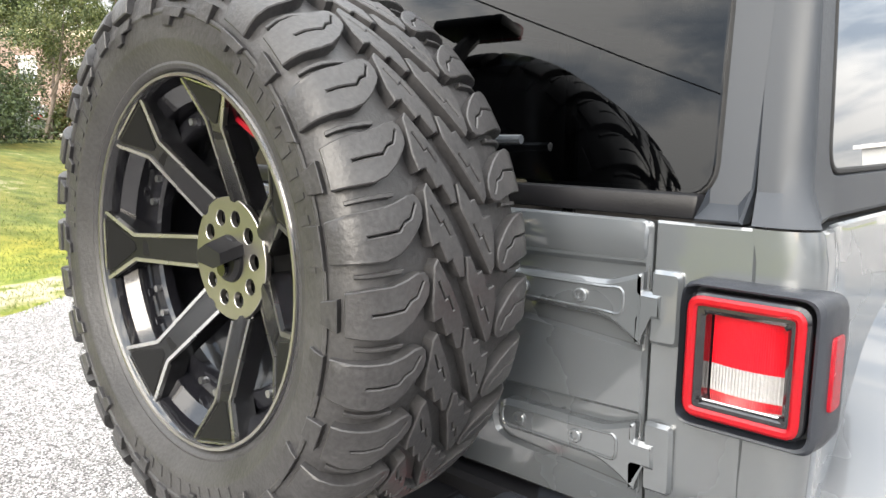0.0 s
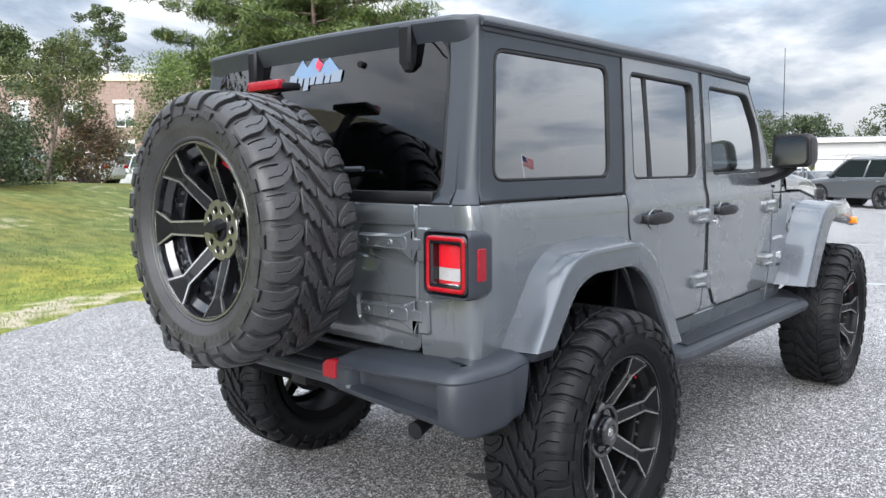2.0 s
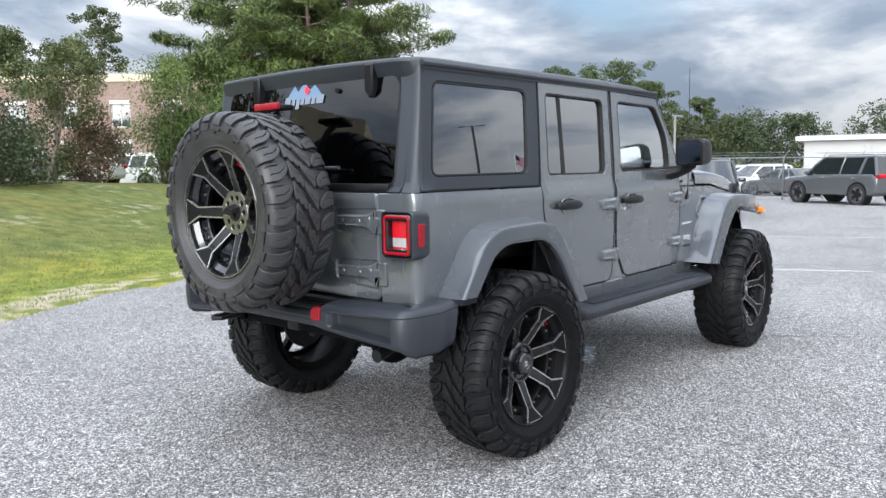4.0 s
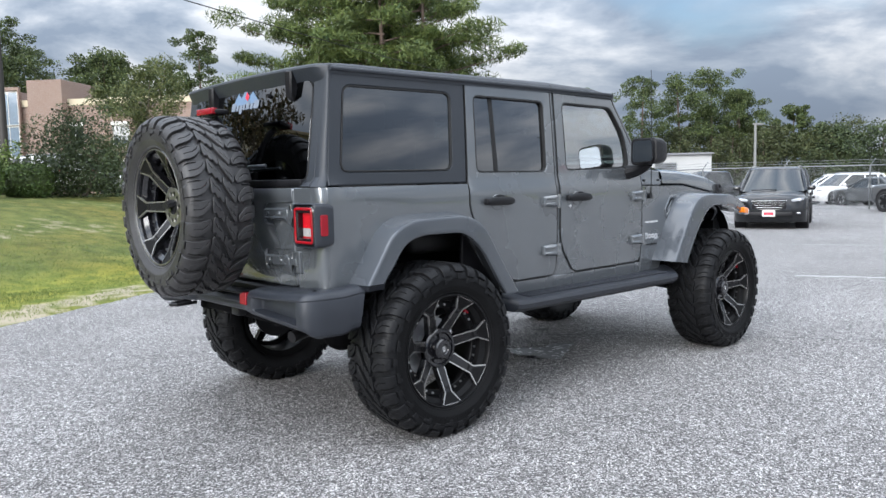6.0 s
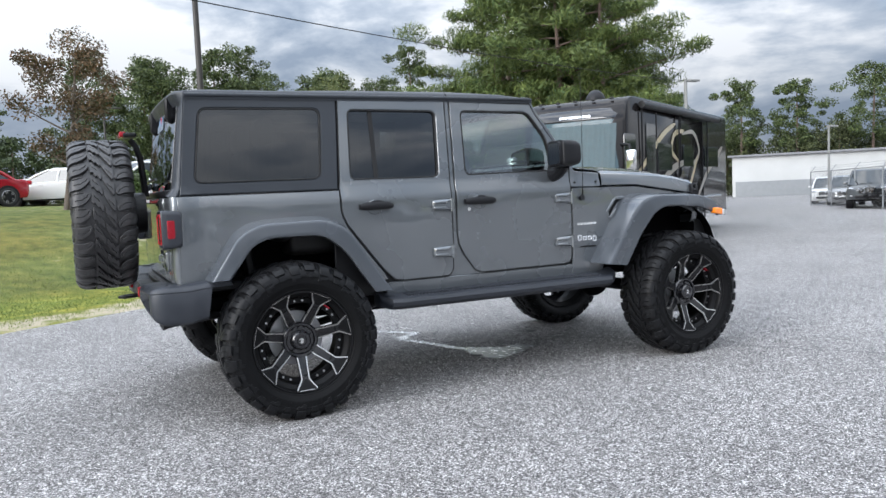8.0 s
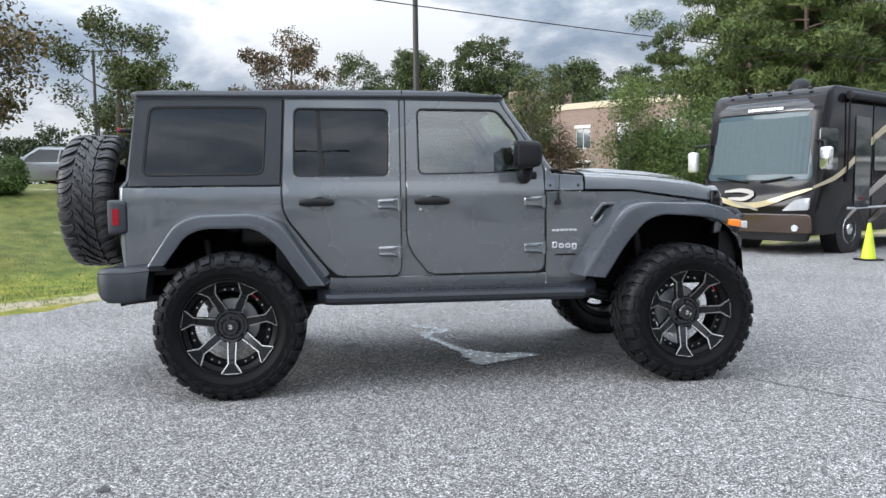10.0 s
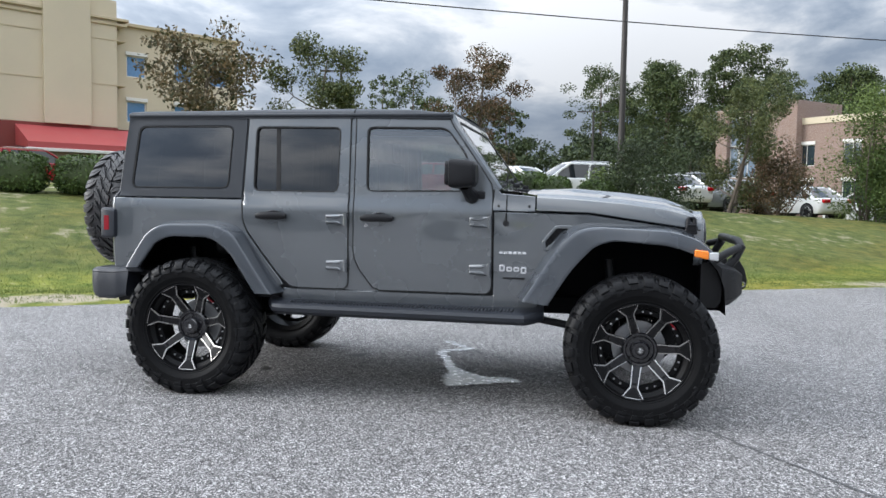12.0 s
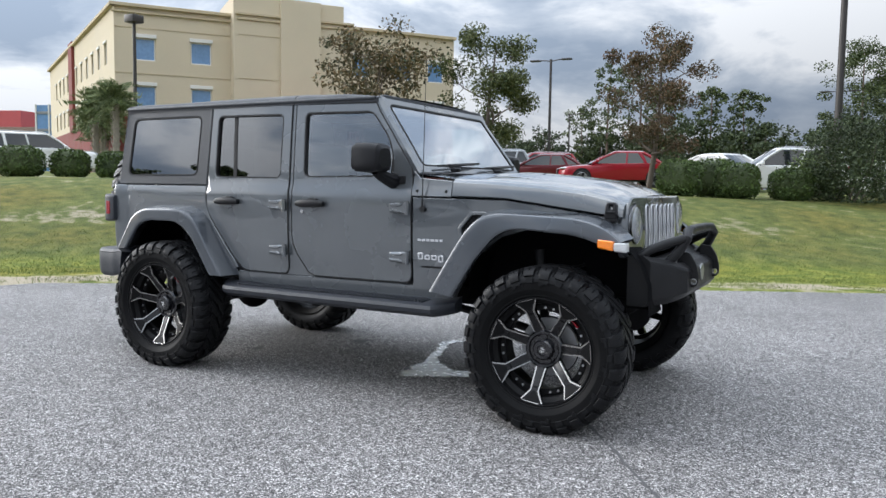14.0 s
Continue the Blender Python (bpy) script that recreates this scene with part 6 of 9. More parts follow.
def rim_mesh_parts():
    """Meshes of an alloy wheel: barrel, spokes, bright edges, dark insets."""
    out = {}
    barrel = bmesh.new()
    lathe([(0.140, 0.302), (0.147, 0.3035), (0.1505, 0.300), (0.149, 0.2945), (0.143, 0.291), (0.132, 0.288), (0.118, 0.286), (0.100, 0.262), (0.06, 0.256), (-0.02, 0.248), (-0.13, 0.262), (-0.150, 0.292), (-0.156, 0.302), (-0.14, 0.302)], 72, "y", barrel)
    lathe([(0.072, 0.257), (0.076, 0.252), (0.076, 0.226), (0.070, 0.222), (0.052, 0.222), (0.04, 0.25)], 72, "y", barrel)
    out["barrel"] = barrel
    ol = rounded(spoke_outline(), [0.0, 0.03, 0.012, 0.004, 0.003, 0.003, 0.004, 0.012, 0.03, 0.0], 3)
    out["spoke"] = prism(dense(ol, 0.03), lambda r, t, d: polar(r, t, spoke_face(r) - d, 0), 0.0, 0.040, None, 0.002)
    edges = bmesh.new()

    def strip(path, s, half, lift, deep):
        for (r0, t0), (r1, t1) in zip(path, path[1:]):
            dx, dy = r1 - r0, t1 - t0
            ln = math.hypot(dx, dy)
            nx, ny = -dy / ln * half, dx / ln * half
            quad = [(r0 + nx, s * (t0 + ny)), (r1 + nx, s * (t1 + ny)), (r1 - nx, s * (t1 - ny)), (r0 - nx, s * (t0 - ny))]
            prism(dense(quad, 0.03), lambda r, t, d: polar(r, t, spoke_face(r) + lift - d, 0), 0.0, deep, edges)
    for s in (1, -1):
        strip([(0.104, 0.0262), (0.2285, 0.0222), (0.2815, 0.0597), (0.2890, 0.0617)], s, 0.0033, 0.0030, 0.008)
        strip([(0.2885, 0.0), (0.2885, 0.0620)], s, 0.0014, 0.0030, 0.008)
    out["edge"] = edges
    slot = rounded([(0.112, 0.0162), (0.214, 0.0135), (0.214, -0.0135), (0.112, -0.0162)], 0.004, 2)
    out["inset"] = prism(dense(slot, 0.03), lambda r, t, d: polar(r, t, spoke_face(r) + 0.0012 - d, 0), 0.0, 0.008)
    fork = rounded([(0.2285, 0.0060), (0.2760, 0.0455), (0.2835, 0.0470), (0.2835, -0.0470), (0.2760, -0.0455), (0.2285, -0.0060)], 0.003, 2)
    prism(dense(fork, 0.03), lambda r, t, d: polar(r, t, spoke_face(r) + 0.0012 - d, 0), 0.0, 0.008, out["inset"])
    out["bolt"] = rod((0.238, 0.074, 0), (0.238, 0.084, 0), 0.0065, n=8)
    out["lip"] = lathe([(0.1500, 0.3000), (0.1525, 0.2990), (0.1525, 0.2945), (0.1480, 0.2935)], 72, "y", None, True)
    return out


WHEEL = {}
for NAME, BM in rim_mesh_parts().items():
    bmesh.ops.recalc_face_normals(BM, faces=BM.faces)
    ME = bpy.data.meshes.new(NAME)
    BM.to_mesh(ME)
    BM.free()
    ME.shade_smooth()
    ME.set_sharp_from_angle(angle=radians(28))
    WHEEL[NAME] = ME
WHEEL["lip_spare"], WHEEL["barrel_spare"] = WHEEL["lip"].copy(), WHEEL["barrel"].copy()
WHEEL["tyre"], WHEEL["sidewall"] = tyre_mesh(), sidewall_mesh()
TREAD = [finished(BM, "tread_block", 32) for BM in tread_unit()]
TREAD_SPARE = [ME.copy() for ME in TREAD]
WHEEL["tyre_spare"], WHEEL["sidewall_spare"] = WHEEL["tyre"].copy(), WHEEL["sidewall"].copy()


def wheel_parts(w, bright):
    part("tyre", WHEEL["tyre_spare" if bright else "tyre"], TYRE_LIGHTER if bright else TYRE, w, "dark grey mud tyre" if bright else "chunky black mud tyre")
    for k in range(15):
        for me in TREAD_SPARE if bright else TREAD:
            part("tread_block", me, TYRE_LIGHTER if bright else TYRE, w).matrix_basis = Matrix.Rotation(2 * math.pi * k / 15, 4, "Y")
    part("sidewall", WHEEL["sidewall_spare" if bright else "sidewall"], TYRE_LIGHTER if bright else SIDEWALL, w)
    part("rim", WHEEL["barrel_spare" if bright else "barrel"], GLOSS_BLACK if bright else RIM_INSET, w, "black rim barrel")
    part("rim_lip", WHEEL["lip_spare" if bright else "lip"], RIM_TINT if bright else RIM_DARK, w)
    for k in range(7):
        turn = Matrix.Rotation(math.pi / 2 - 2 * math.pi * k / 7, 4, "Y")
        part("spoke", WHEEL["spoke"], RIM_DARK, w, "black and machined alloy spoke").matrix_basis = turn
        part("spoke_edge", WHEEL["edge"], RIM_EDGE, w).matrix_basis = turn
        part("spoke_inset", WHEEL["inset"], RIM_INSET, w).matrix_basis = turn
        for e in (-0.10, 0.10):
            part("rim_bolt", WHEEL["bolt"], STEEL, w).matrix_basis = Matrix.Rotation(math.pi / 2 - 2 * math.pi * k / 7 - math.pi / 7 - e, 4, "Y")
    b = bmesh.new()
    a = math.pi * 0.72
    prism([(0.246, -0.03), (0.254, -0.03), (0.254, 0.03), (0.246, 0.03)], lambda r, t, d: polar(r - 0.004, t, 0.102 - d, a), 0.0, 0.03, b)
    part("rim_sticker", b, RED_DEEP, w, "red rim sticker")


def road_wheel(x, side, turn, steer=0.0):
    """A wheel on the ground, its face away from the car."""
    w = new("wheel")
    w.parent = car
    w["label"] = "off-road wheel with mud tyre"
    w.matrix_basis = pose(x, side * 0.860, 0.4575, 0, 0, (0 if side > 0 else 180) + steer) @ pose(0, 0, 0, 0, turn, 0)
    wheel_parts(w, False)
    b = bmesh.new()
    lathe([(0.030, 0.112), (0.060, 0.109), (0.068, 0.100), (0.066, 0.088), (0.056, 0.082), (0.056, 0.062), (0.088, 0.056), (0.096, 0.048), (0.097, 0.030), (0.092, 0.026), (0.091, 0.0)], 40, "y", b)
    part("centre_cap", b, GLOSS_BLACK, w, "gloss black centre cap")
    b = bmesh.new()
    for s in (-1, 1):
        prism([(-0.016, s * 0.004 - 0.002), (0.0, s * 0.016), (0.014, s * 0.010), (0.003, s * 0.0035), (0.015, s * -0.001)], lambda p, q, d: (p, 0.0945 - d, q), 0.0, 0.004, b)
    part("cap_emblem", b, CHROME, w)
    for k in range(5):
        c = 2 * math.pi * k / 5 + 0.3
        p = Vector((0.072 * math.cos(c), 0.050, 0.072 * math.sin(c)))
        part("lug_nut", rod(p, p + Vector((0, 0.018, 0)), 0.0105, n=6), GLOSS_BLACK, w)
    b = bmesh.new()
    lathe([(-0.05, 0.165), (-0.03, 0.165), (-0.03, 0.09), (0.0, 0.085), (0.0, 0.0)], 40, "y", b)
    part("brake_disc", b, DISC, w)
    b = bmesh.new()
    lathe([(-0.06, 0.17), (-0.06, 0.0)], 32, "y", b)
    part("backing_plate", b, BLACK, w)


road_wheel(0.0, -1, 1)
road_wheel(3.008, -1, -8, 2.5)
road_wheel(0.0, 1, 20)
road_wheel(3.008, 1, 31, 2.5)


def spare_wheel():
    w = new("spare_wheel")
    w.parent = car
    w["label"] = "spare wheel with mud tyre on the tailgate"
    w.matrix_basis = pose(-0.996, -0.04, 1.248, 0, 0, 90) @ pose(0, 0, 0, 0, 13.0, 0)
    wheel_parts(w, True)
    b = bmesh.new()
    disc = [(0.104 * math.cos(2 * math.pi * k / 48), 0.104 * math.sin(2 * math.pi * k / 48)) for k in range(48)]
    holes = [[(0.071 * math.cos(c) + 0.0135 * math.cos(q), 0.071 * math.sin(c) + 0.0135 * math.sin(q)) for q in (2 * math.pi * j / 14 for j in range(14))] for c in (2 * math.pi * k / 10 + 0.2 for k in range(10))]
    b.free()
    part("hub", sheet_mesh(disc, holes, lambda p, q, d: (p, 0.0645 - d, q), 0.010, 0.03, 0.001), RIM_TINT, w, "drilled alloy hub face")
    b = bmesh.new()
    lathe([(0.0, 0.10), (0.044, 0.098), (0.044, 0.0)], 32, "y", b)
    part("hub_back", b, RUBBER, w)
    m = bmesh.new()
    lathe([(-0.26, 0.13), (-0.10, 0.13), (-0.04, 0.09), (0.0, 0.085)], 24, "y", m)
    part("carrier", m, BLACK, w, "black spare wheel carrier")
    # the camera pod in the hub
    p = bmesh.new()
    lathe([(0.03, 0.042), (0.062, 0.042), (0.070, 0.038), (0.075, 0.030), (0.075, 0.0)], 28, "y", p)
    pod = part("camera_pod", p, BLACK, w, "black camera pod in the hub")
    q = bmesh.new()
    prism([(-0.046, 0.034), (0.010, 0.046), (0.046, 0.030), (0.046, 0.010), (-0.02, 0.004), (-0.050, 0.014)], lambda a, c, d: (a * (0.9 - d * 3), 0.060 + d, c * 0.9 - d * 0.3), 0.0, 0.045, q)
    tilt = Matrix.Rotation(radians(-13), 4, "Y")
    o = part("pod_hood", q, BLACK, w)
    o.matrix_basis = tilt
    q = bmesh.new()
    rod((0.0, 0.070, -0.016), (0.0, 0.082, -0.016), 0.012, n=14, bm=q)
    o = part("camera_lens", q, GLOSS_BLACK, w)
    o.matrix_basis = tilt
    # the third brake light rises behind the tyre on a stalk
    b = bmesh.new()
    sweep([(-0.725, -0.03, 1.35), (-0.745, -0.03, 1.60), (-0.77, -0.03, 1.68), (-0.80, -0.03, 1.72)], [0.022, 0.02, 0.018, 0.018], 10, b)
    box(0.08, 0.20, 0.026, (-0.805, -0.03, 1.744), 0.008, 2, b)
    st = part("brake_light_stalk", b, BLACK, car)
    b = bmesh.new()
    box(0.035, 0.185, 0.034, (-0.845, -0.03, 1.748), 0.007, 2, b)
    part("brake_light", b, RED_DEEP, st, "red high brake light")


spare_wheel()

# ---- plants ----
BARK = surface("grey_brown_bark", (0.13, 0.105, 0.085), 0.9, 0.0, 0.3, 5.0, 40, 0.6)
PINE_BARK = surface("pine_bark", (0.14, 0.10, 0.08), 0.95, 0.0, 0.35, 4.0, 25, 0.7)
LEAF_GREEN = leafy("broad_leaves", (0.038, 0.081, 0.019), (0.119, 0.206, 0.049))
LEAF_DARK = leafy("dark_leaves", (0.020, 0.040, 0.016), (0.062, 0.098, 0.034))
LEAF_RUST = leafy("rusty_leaves", (0.040, 0.056, 0.022), (0.150, 0.102, 0.050))
LEAF_MAGNOLIA = leafy("magnolia_leaves", (0.033, 0.056, 0.020), (0.170, 0.138, 0.060))
LEAF_WOOD = leafy("wood_edge_leaves", (0.022, 0.038, 0.014), (0.078, 0.105, 0.036))
LEAF_PINE = leafy("pine_needles", (0.021, 0.046, 0.015), (0.095, 0.142, 0.040))
LEAF_PINE_NEAR = leafy("near_pine_needles", (0.030, 0.068, 0.018), (0.140, 0.205, 0.050))
LEAF_OLIVE = leafy("olive_leaves", (0.034, 0.064, 0.021), (0.128, 0.166, 0.051))
LEAF_BRIGHT = leafy("bright_leaves", (0.046, 0.092, 0.018), (0.147, 0.23, 0.055))
LEAF_HEDGE = leafy("clipped_hedge_leaves", (0.034, 0.072, 0.018), (0.098, 0.172, 0.040))
LEAF_PALM = leafy("palm_fronds", (0.075, 0.13, 0.048), (0.21, 0.29, 0.12))
PALM_BARK = surface("pale_palm_bark", (0.26, 0.23, 0.19), 0.95, 0.0, 0.3, 6.0, 40, 0.5)


def unit(rng, n):
    v = rng.normal(size=(n, 3))
    return v / np.linalg.norm(v, axis=1)[:, None]


def leaf_mesh(name, centres, size, rng, slim=0.5, aim=None, droop=0.0):
    """One mesh of many leaves, each a folded blade at its centre."""
    n = len(centres)
    a = unit(rng, n)
    if aim is not None:
        a = a * 0.75 + aim
    a[:, 2] -= droop
    a /= np.linalg.norm(a, axis=1)[:, None]
    r = unit(rng, n)
    b = np.cross(a, r)
    b /= np.linalg.norm(b, axis=1)[:, None] + 1e-9
    c = np.cross(a, b)
    ln = (size * rng.uniform(0.6, 1.3, n))[:, None]
    w = ln * slim
    v = np.empty((n, 4, 3))
    v[:, 0] = centres - a * ln * 0.5
    v[:, 1] = centres + b * w * 0.5 + c * w * 0.15
    v[:, 2] = centres + a * ln * 0.5
    v[:, 3] = centres - b * w * 0.5 + c * w * 0.15
    me = bpy.data.meshes.new(name)
    me.vertices.add(4 * n)
    me.vertices.foreach_set("co", v.reshape(-1).astype(np.float32))
    me.loops.add(4 * n)
    me.loops.foreach_set("vertex_index", np.arange(4 * n, dtype=np.int32))
    me.polygons.add(n)
    me.polygons.foreach_set("loop_start", np.arange(0, 4 * n, 4, dtype=np.int32))
    me.polygons.foreach_set("loop_total", np.full(n, 4, dtype=np.int32))
    me.update(calc_edges=True)
    me.validate()
    return me


def branch(bm, p, q, r0, r1, rng, bend=0.08, n=4, sides=6):
    """A tapered limb with a slight bend; returns its points."""
    p, q = np.array(p, float), np.array(q, float)
    off = rng.normal(size=3) * bend * np.linalg.norm(q - p)
    pts = [p + (q - p) * t + off * math.sin(math.pi * t) for t in np.linspace(0, 1, n + 1)]
    sweep([tuple(x) for x in pts], list(np.linspace(r0, r1, n + 1)), sides, bm)
    return pts


def broad_tree(x, y, height, spread, leaves, size, mat, label, seed, clear=0.3, stems=1, name="tree", clump=0.30, group="", z=None, thin=1.0):
    """A broad-leaved tree: tapered trunk, rising limbs, and a crown of leaf clumps at the limbs' ends."""
    rng = np.random.default_rng(seed)
    base = land_z(x, y) - 0.05 if z is None else z
    t = thing(name, label, "tree", group, at=Matrix.Translation((x, y, base)))
    bm = bmesh.new()
    tips = []
    for s in range(stems):
        lean = rng.normal(size=2) * 0.06 * height * (1 if stems == 1 else 2.2)
        top = np.array([lean[0], lean[1], height * rng.uniform(0.82, 0.95)])
        r = 0.022 * height / math.sqrt(stems)
        trunk = branch(bm, (rng.normal() * 0.06 * (stems > 1), rng.normal() * 0.06 * (stems > 1), 0), top, r, r * 0.15, rng, 0.03, 8, 8)
        tips.append((top, 0.8))
        limbs = int(rng.integers(9, 13) / (1 if stems == 1 else 1.5))
        for k in range(limbs):
            f = clear + (0.93 - clear) * (k + rng.uniform(0, 0.8)) / limbs
            p = trunk[0] + (trunk[-1] - trunk[0]) * f
            a = k * 2.4 + rng.uniform(-0.5, 0.5)
            reach = spread * (0.45 + 0.75 * math.sin(math.pi * min(1, (f - clear) / (1.02 - clear)) ** 0.8)) * rng.uniform(0.65, 1.15) * 0.55
            q = p + np.array([math.cos(a) * reach, math.sin(a) * reach, reach * rng.uniform(0.35, 0.95)])
            q[2] = min(q[2], height)
            pts = branch(bm, p, q, r * (1.1 - f) * 0.55, 0.006, rng, 0.10, 4, 5)
            tips.append((q, 1.0))
            tips.append((pts[3], 0.8))
            for _ in range(2):
                d = rng.normal(size=3) * reach * 0.33
                e = pts[2] + d + np.array([0, 0, abs(d[2]) * 0.6])
                branch(bm, pts[2], e, 0.012, 0.004, rng, 0.1, 2, 4)
                tips.append((e, 0.8))
    part("trunk", bm, BARK, t)
    per = max(20, leaves // len(tips))
    cs = []
    for p, w in tips:
        m = int(per * w * rng.uniform(0.6, 1.3))
        cl = clump * spread * rng.uniform(0.6, 1.1)
        d = unit(rng, m) * (rng.uniform(0, 1, m) ** 0.45 * cl)[:, None] * np.array([1.0, 1.0, 0.8])
        cs.append(np.asarray(p) + d)
    cs = np.concatenate(cs)
    part("crown", leaf_mesh("crown", cs, size, rng, 0.48, droop=0.15), mat, t)
    return t


def shrub(x, y, width, height, leaves, size, mat, label, seed, name="shrub", depth=None, z=None):
    """A dense bush: many stems and clumps from the ground up, with an uneven top."""
    rng = np.random.default_rng(seed)
    base = land_z(x, y) - 0.05 if z is None else z
    t = thing(name, label, "bush", at=Matrix.Translation((x, y, base)))
    bm = bmesh.new()
    cs = []
    k = 34
    depth = depth or width
    per = leaves // k
    for i in range(k):
        a, rr = rng.uniform(0, 2 * math.pi), rng.uniform(0, 1) ** 0.6
        p = np.array([math.cos(a) * rr * width * 0.42, math.sin(a) * rr * depth * 0.42, 0.0])
        top = height * (1 - 0.5 * rr ** 2) * rng.uniform(0.55, 1.02)
        p[2] = rng.uniform(0.18, 1.0) * top
        if i % 3 == 0:
            branch(bm, (p[0] * 0.3, p[1] * 0.3, 0), p, 0.03, 0.008, rng, 0.1, 3, 5)
        m = int(per * rng.uniform(0.6, 1.4))
        cl = 0.24 * min(width, height) * rng.uniform(0.7, 1.25)
        d = unit(rng, m) * (rng.uniform(0, 1, m) ** 0.4 * cl)[:, None]
        q = p + d
        q[:, 2] = np.maximum(q[:, 2], 0.03)
        cs.append(q)
    part("stem", bm, BARK, t)
    part("crown", leaf_mesh("crown", np.concatenate(cs), size, rng, 0.5, droop=0.1), mat, t)
    return t


def hedge_ball(x, y, w, d, h, turn, leaves, seed, label="clipped dark green hedge bush on the bank", z=None):
    """A clipped bush: a rounded body under a skin of small leaves."""
    rng = np.random.default_rng(seed)
    base = land_z(x, y) - 0.03 if z is None else z
    t = thing("hedge", label, "hedge", "clipped hedges", at=pose(x, y, base, 0, 0, turn))
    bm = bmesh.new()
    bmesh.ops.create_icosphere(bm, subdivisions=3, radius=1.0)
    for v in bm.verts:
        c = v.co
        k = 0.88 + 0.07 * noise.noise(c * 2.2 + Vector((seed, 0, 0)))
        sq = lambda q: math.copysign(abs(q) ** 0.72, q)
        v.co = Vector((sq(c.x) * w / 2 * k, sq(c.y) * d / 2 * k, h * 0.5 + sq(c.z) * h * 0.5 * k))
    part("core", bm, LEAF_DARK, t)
    u = unit(rng, leaves)
    sg = np.sign(u) * np.abs(u) ** 0.72
    wob = 1 + 0.05 * np.sin(u[:, 0] * 7 + seed) * np.cos(u[:, 1] * 6)
    r = (0.90 + 0.12 * rng.uniform(0, 1, leaves)) * wob
    cs = np.stack([sg[:, 0] * w / 2 * r, sg[:, 1] * d / 2 * r, h * 0.5 + sg[:, 2] * h * 0.5 * r], 1)
    cs = cs[cs[:, 2] > 0.02]
    part("crown", leaf_mesh("crown", cs, 0.075, rng, 0.6), LEAF_HEDGE, t)
    return t


def pine_points(rng, height, spread, low, n_limb):
    """Limb ends and clump centres of a tall pine, bare below and uneven above."""
    limbs = []
    for k in range(n_limb):
        f = low + (1.0 - low) * ((k + rng.uniform(0, 1)) / n_limb)
        a = k * 2.4 + rng.uniform(-0.7, 0.7)
        reach = spread * 0.5 * (0.35 + 0.9 * math.sin(math.pi * min(1.0, 0.22 + 0.78 * (f - low) / (1 - low)) ** 1.1)) * rng.uniform(0.55, 1.25)
        p = np.array([0, 0, f * height * 0.97])
        q = p + np.array([math.cos(a) * reach, math.sin(a) * reach, reach * rng.uniform(-0.08, 0.35)])
        limbs.append((p, q))
    return limbs


def pine_tree(x, y, height, spread, tufts, size, label, seed, low=0.35, n_limb=34, z=None, group="tall pines"):
    rng = np.random.default_rng(seed)
    base = land_z(x, y) - 0.1 if z is None else z
    t = thing("pine_tree", label, "tree", group, at=Matrix.Translation((x, y, base)))
    bm = bmesh.new()
    branch(bm, (0, 0, 0), (rng.normal() * 0.2, rng.normal() * 0.2, height), 0.018 * height, 0.03, rng, 0.01, 9, 9)
    cs = []
    limbs = pine_points(rng, height, spread, low, n_limb)
    per = tufts // (len(limbs) * 3)
    for p, q in limbs:
        pts = branch(bm, p, q, 0.05, 0.012, rng, 0.07, 4, 5)
        for j in (2, 3, 4):
            cl = spread * 0.10 * rng.uniform(0.7, 1.3)
            m = int(per * rng.uniform(0.6, 1.4))
            d = unit(rng, m) * (rng.uniform(0, 1, m) ** 0.4 * cl)[:, None] * np.array([1.15, 1.15, 0.62])
            cs.append(pts[j] + np.array([0, 0, cl * 0.25]) + d)
    part("trunk", bm, PINE_BARK, t)
    part("crown", leaf_mesh("crown", np.concatenate(cs), size, rng, 0.13, aim=np.array([0, 0, 0.45])), LEAF_PINE_NEAR, t)
    return t


def far_woods(name, label, trees, mat, seed, leaf=0.55, per=1300):
    """A far wood: many crowns and trunks in one mass. trees: (x, y, height, spread, pine?)."""
    rng = np.random.default_rng(seed)
    bm = bmesh.new()
    cs = []
    for x, y, h, sp, pine in trees:
        base = np.array([x, y, lot_z(x, y) - 0.3])
        branch(bm, base, base + np.array([rng.normal() * 0.3, rng.normal() * 0.3, h * 0.95]), 0.015 * h, 0.05, rng, 0.01, 4, 6)
        if pine:
            limbs = pine_points(rng, h, sp, 0.42, 60)
            for p, q in limbs:
                m = int(per / 60 * rng.uniform(0.5, 1.5))
                cl = sp * 0.10 * rng.uniform(0.7, 1.4)
                d = unit(rng, m) * (rng.uniform(0, 1, m) ** 0.4 * cl)[:, None] * np.array([1.1, 1.1, 0.7])
                cs.append(base + p + (q - p) * rng.uniform(0.25, 1.0) + d)
        else:
            for k in range(70):
                a, rr = rng.uniform(0, 6.28), rng.uniform(0, 1) ** 0.5
                f = rng.uniform(0.08, 1.0)
                wd = sp * 0.45 * math.sqrt(max(0.0, 1 - (max(0, f - 0.4) / 0.62) ** 2))
                p = base + np.array([math.cos(a) * rr * wd, math.sin(a) * rr * wd, f * h])
                m = int(per / 70 * rng.uniform(0.6, 1.4))
                cl = sp * 0.11 * rng.uniform(0.7, 1.3)
                cs.append(p + unit(rng, m) * (rng.uniform(0, 1, m) ** 0.4 * cl)[:, None])
    ob = part(name, leaf_mesh(name, np.concatenate(cs), leaf, rng, 0.7), mat)
    tagged(ob, label, "woods", kind="stuff")
    tk = part(name + "_trunks", bm, PINE_BARK)
    tagged(tk, "bare pine trunks at the wood's edge", "tree trunks", kind="stuff")


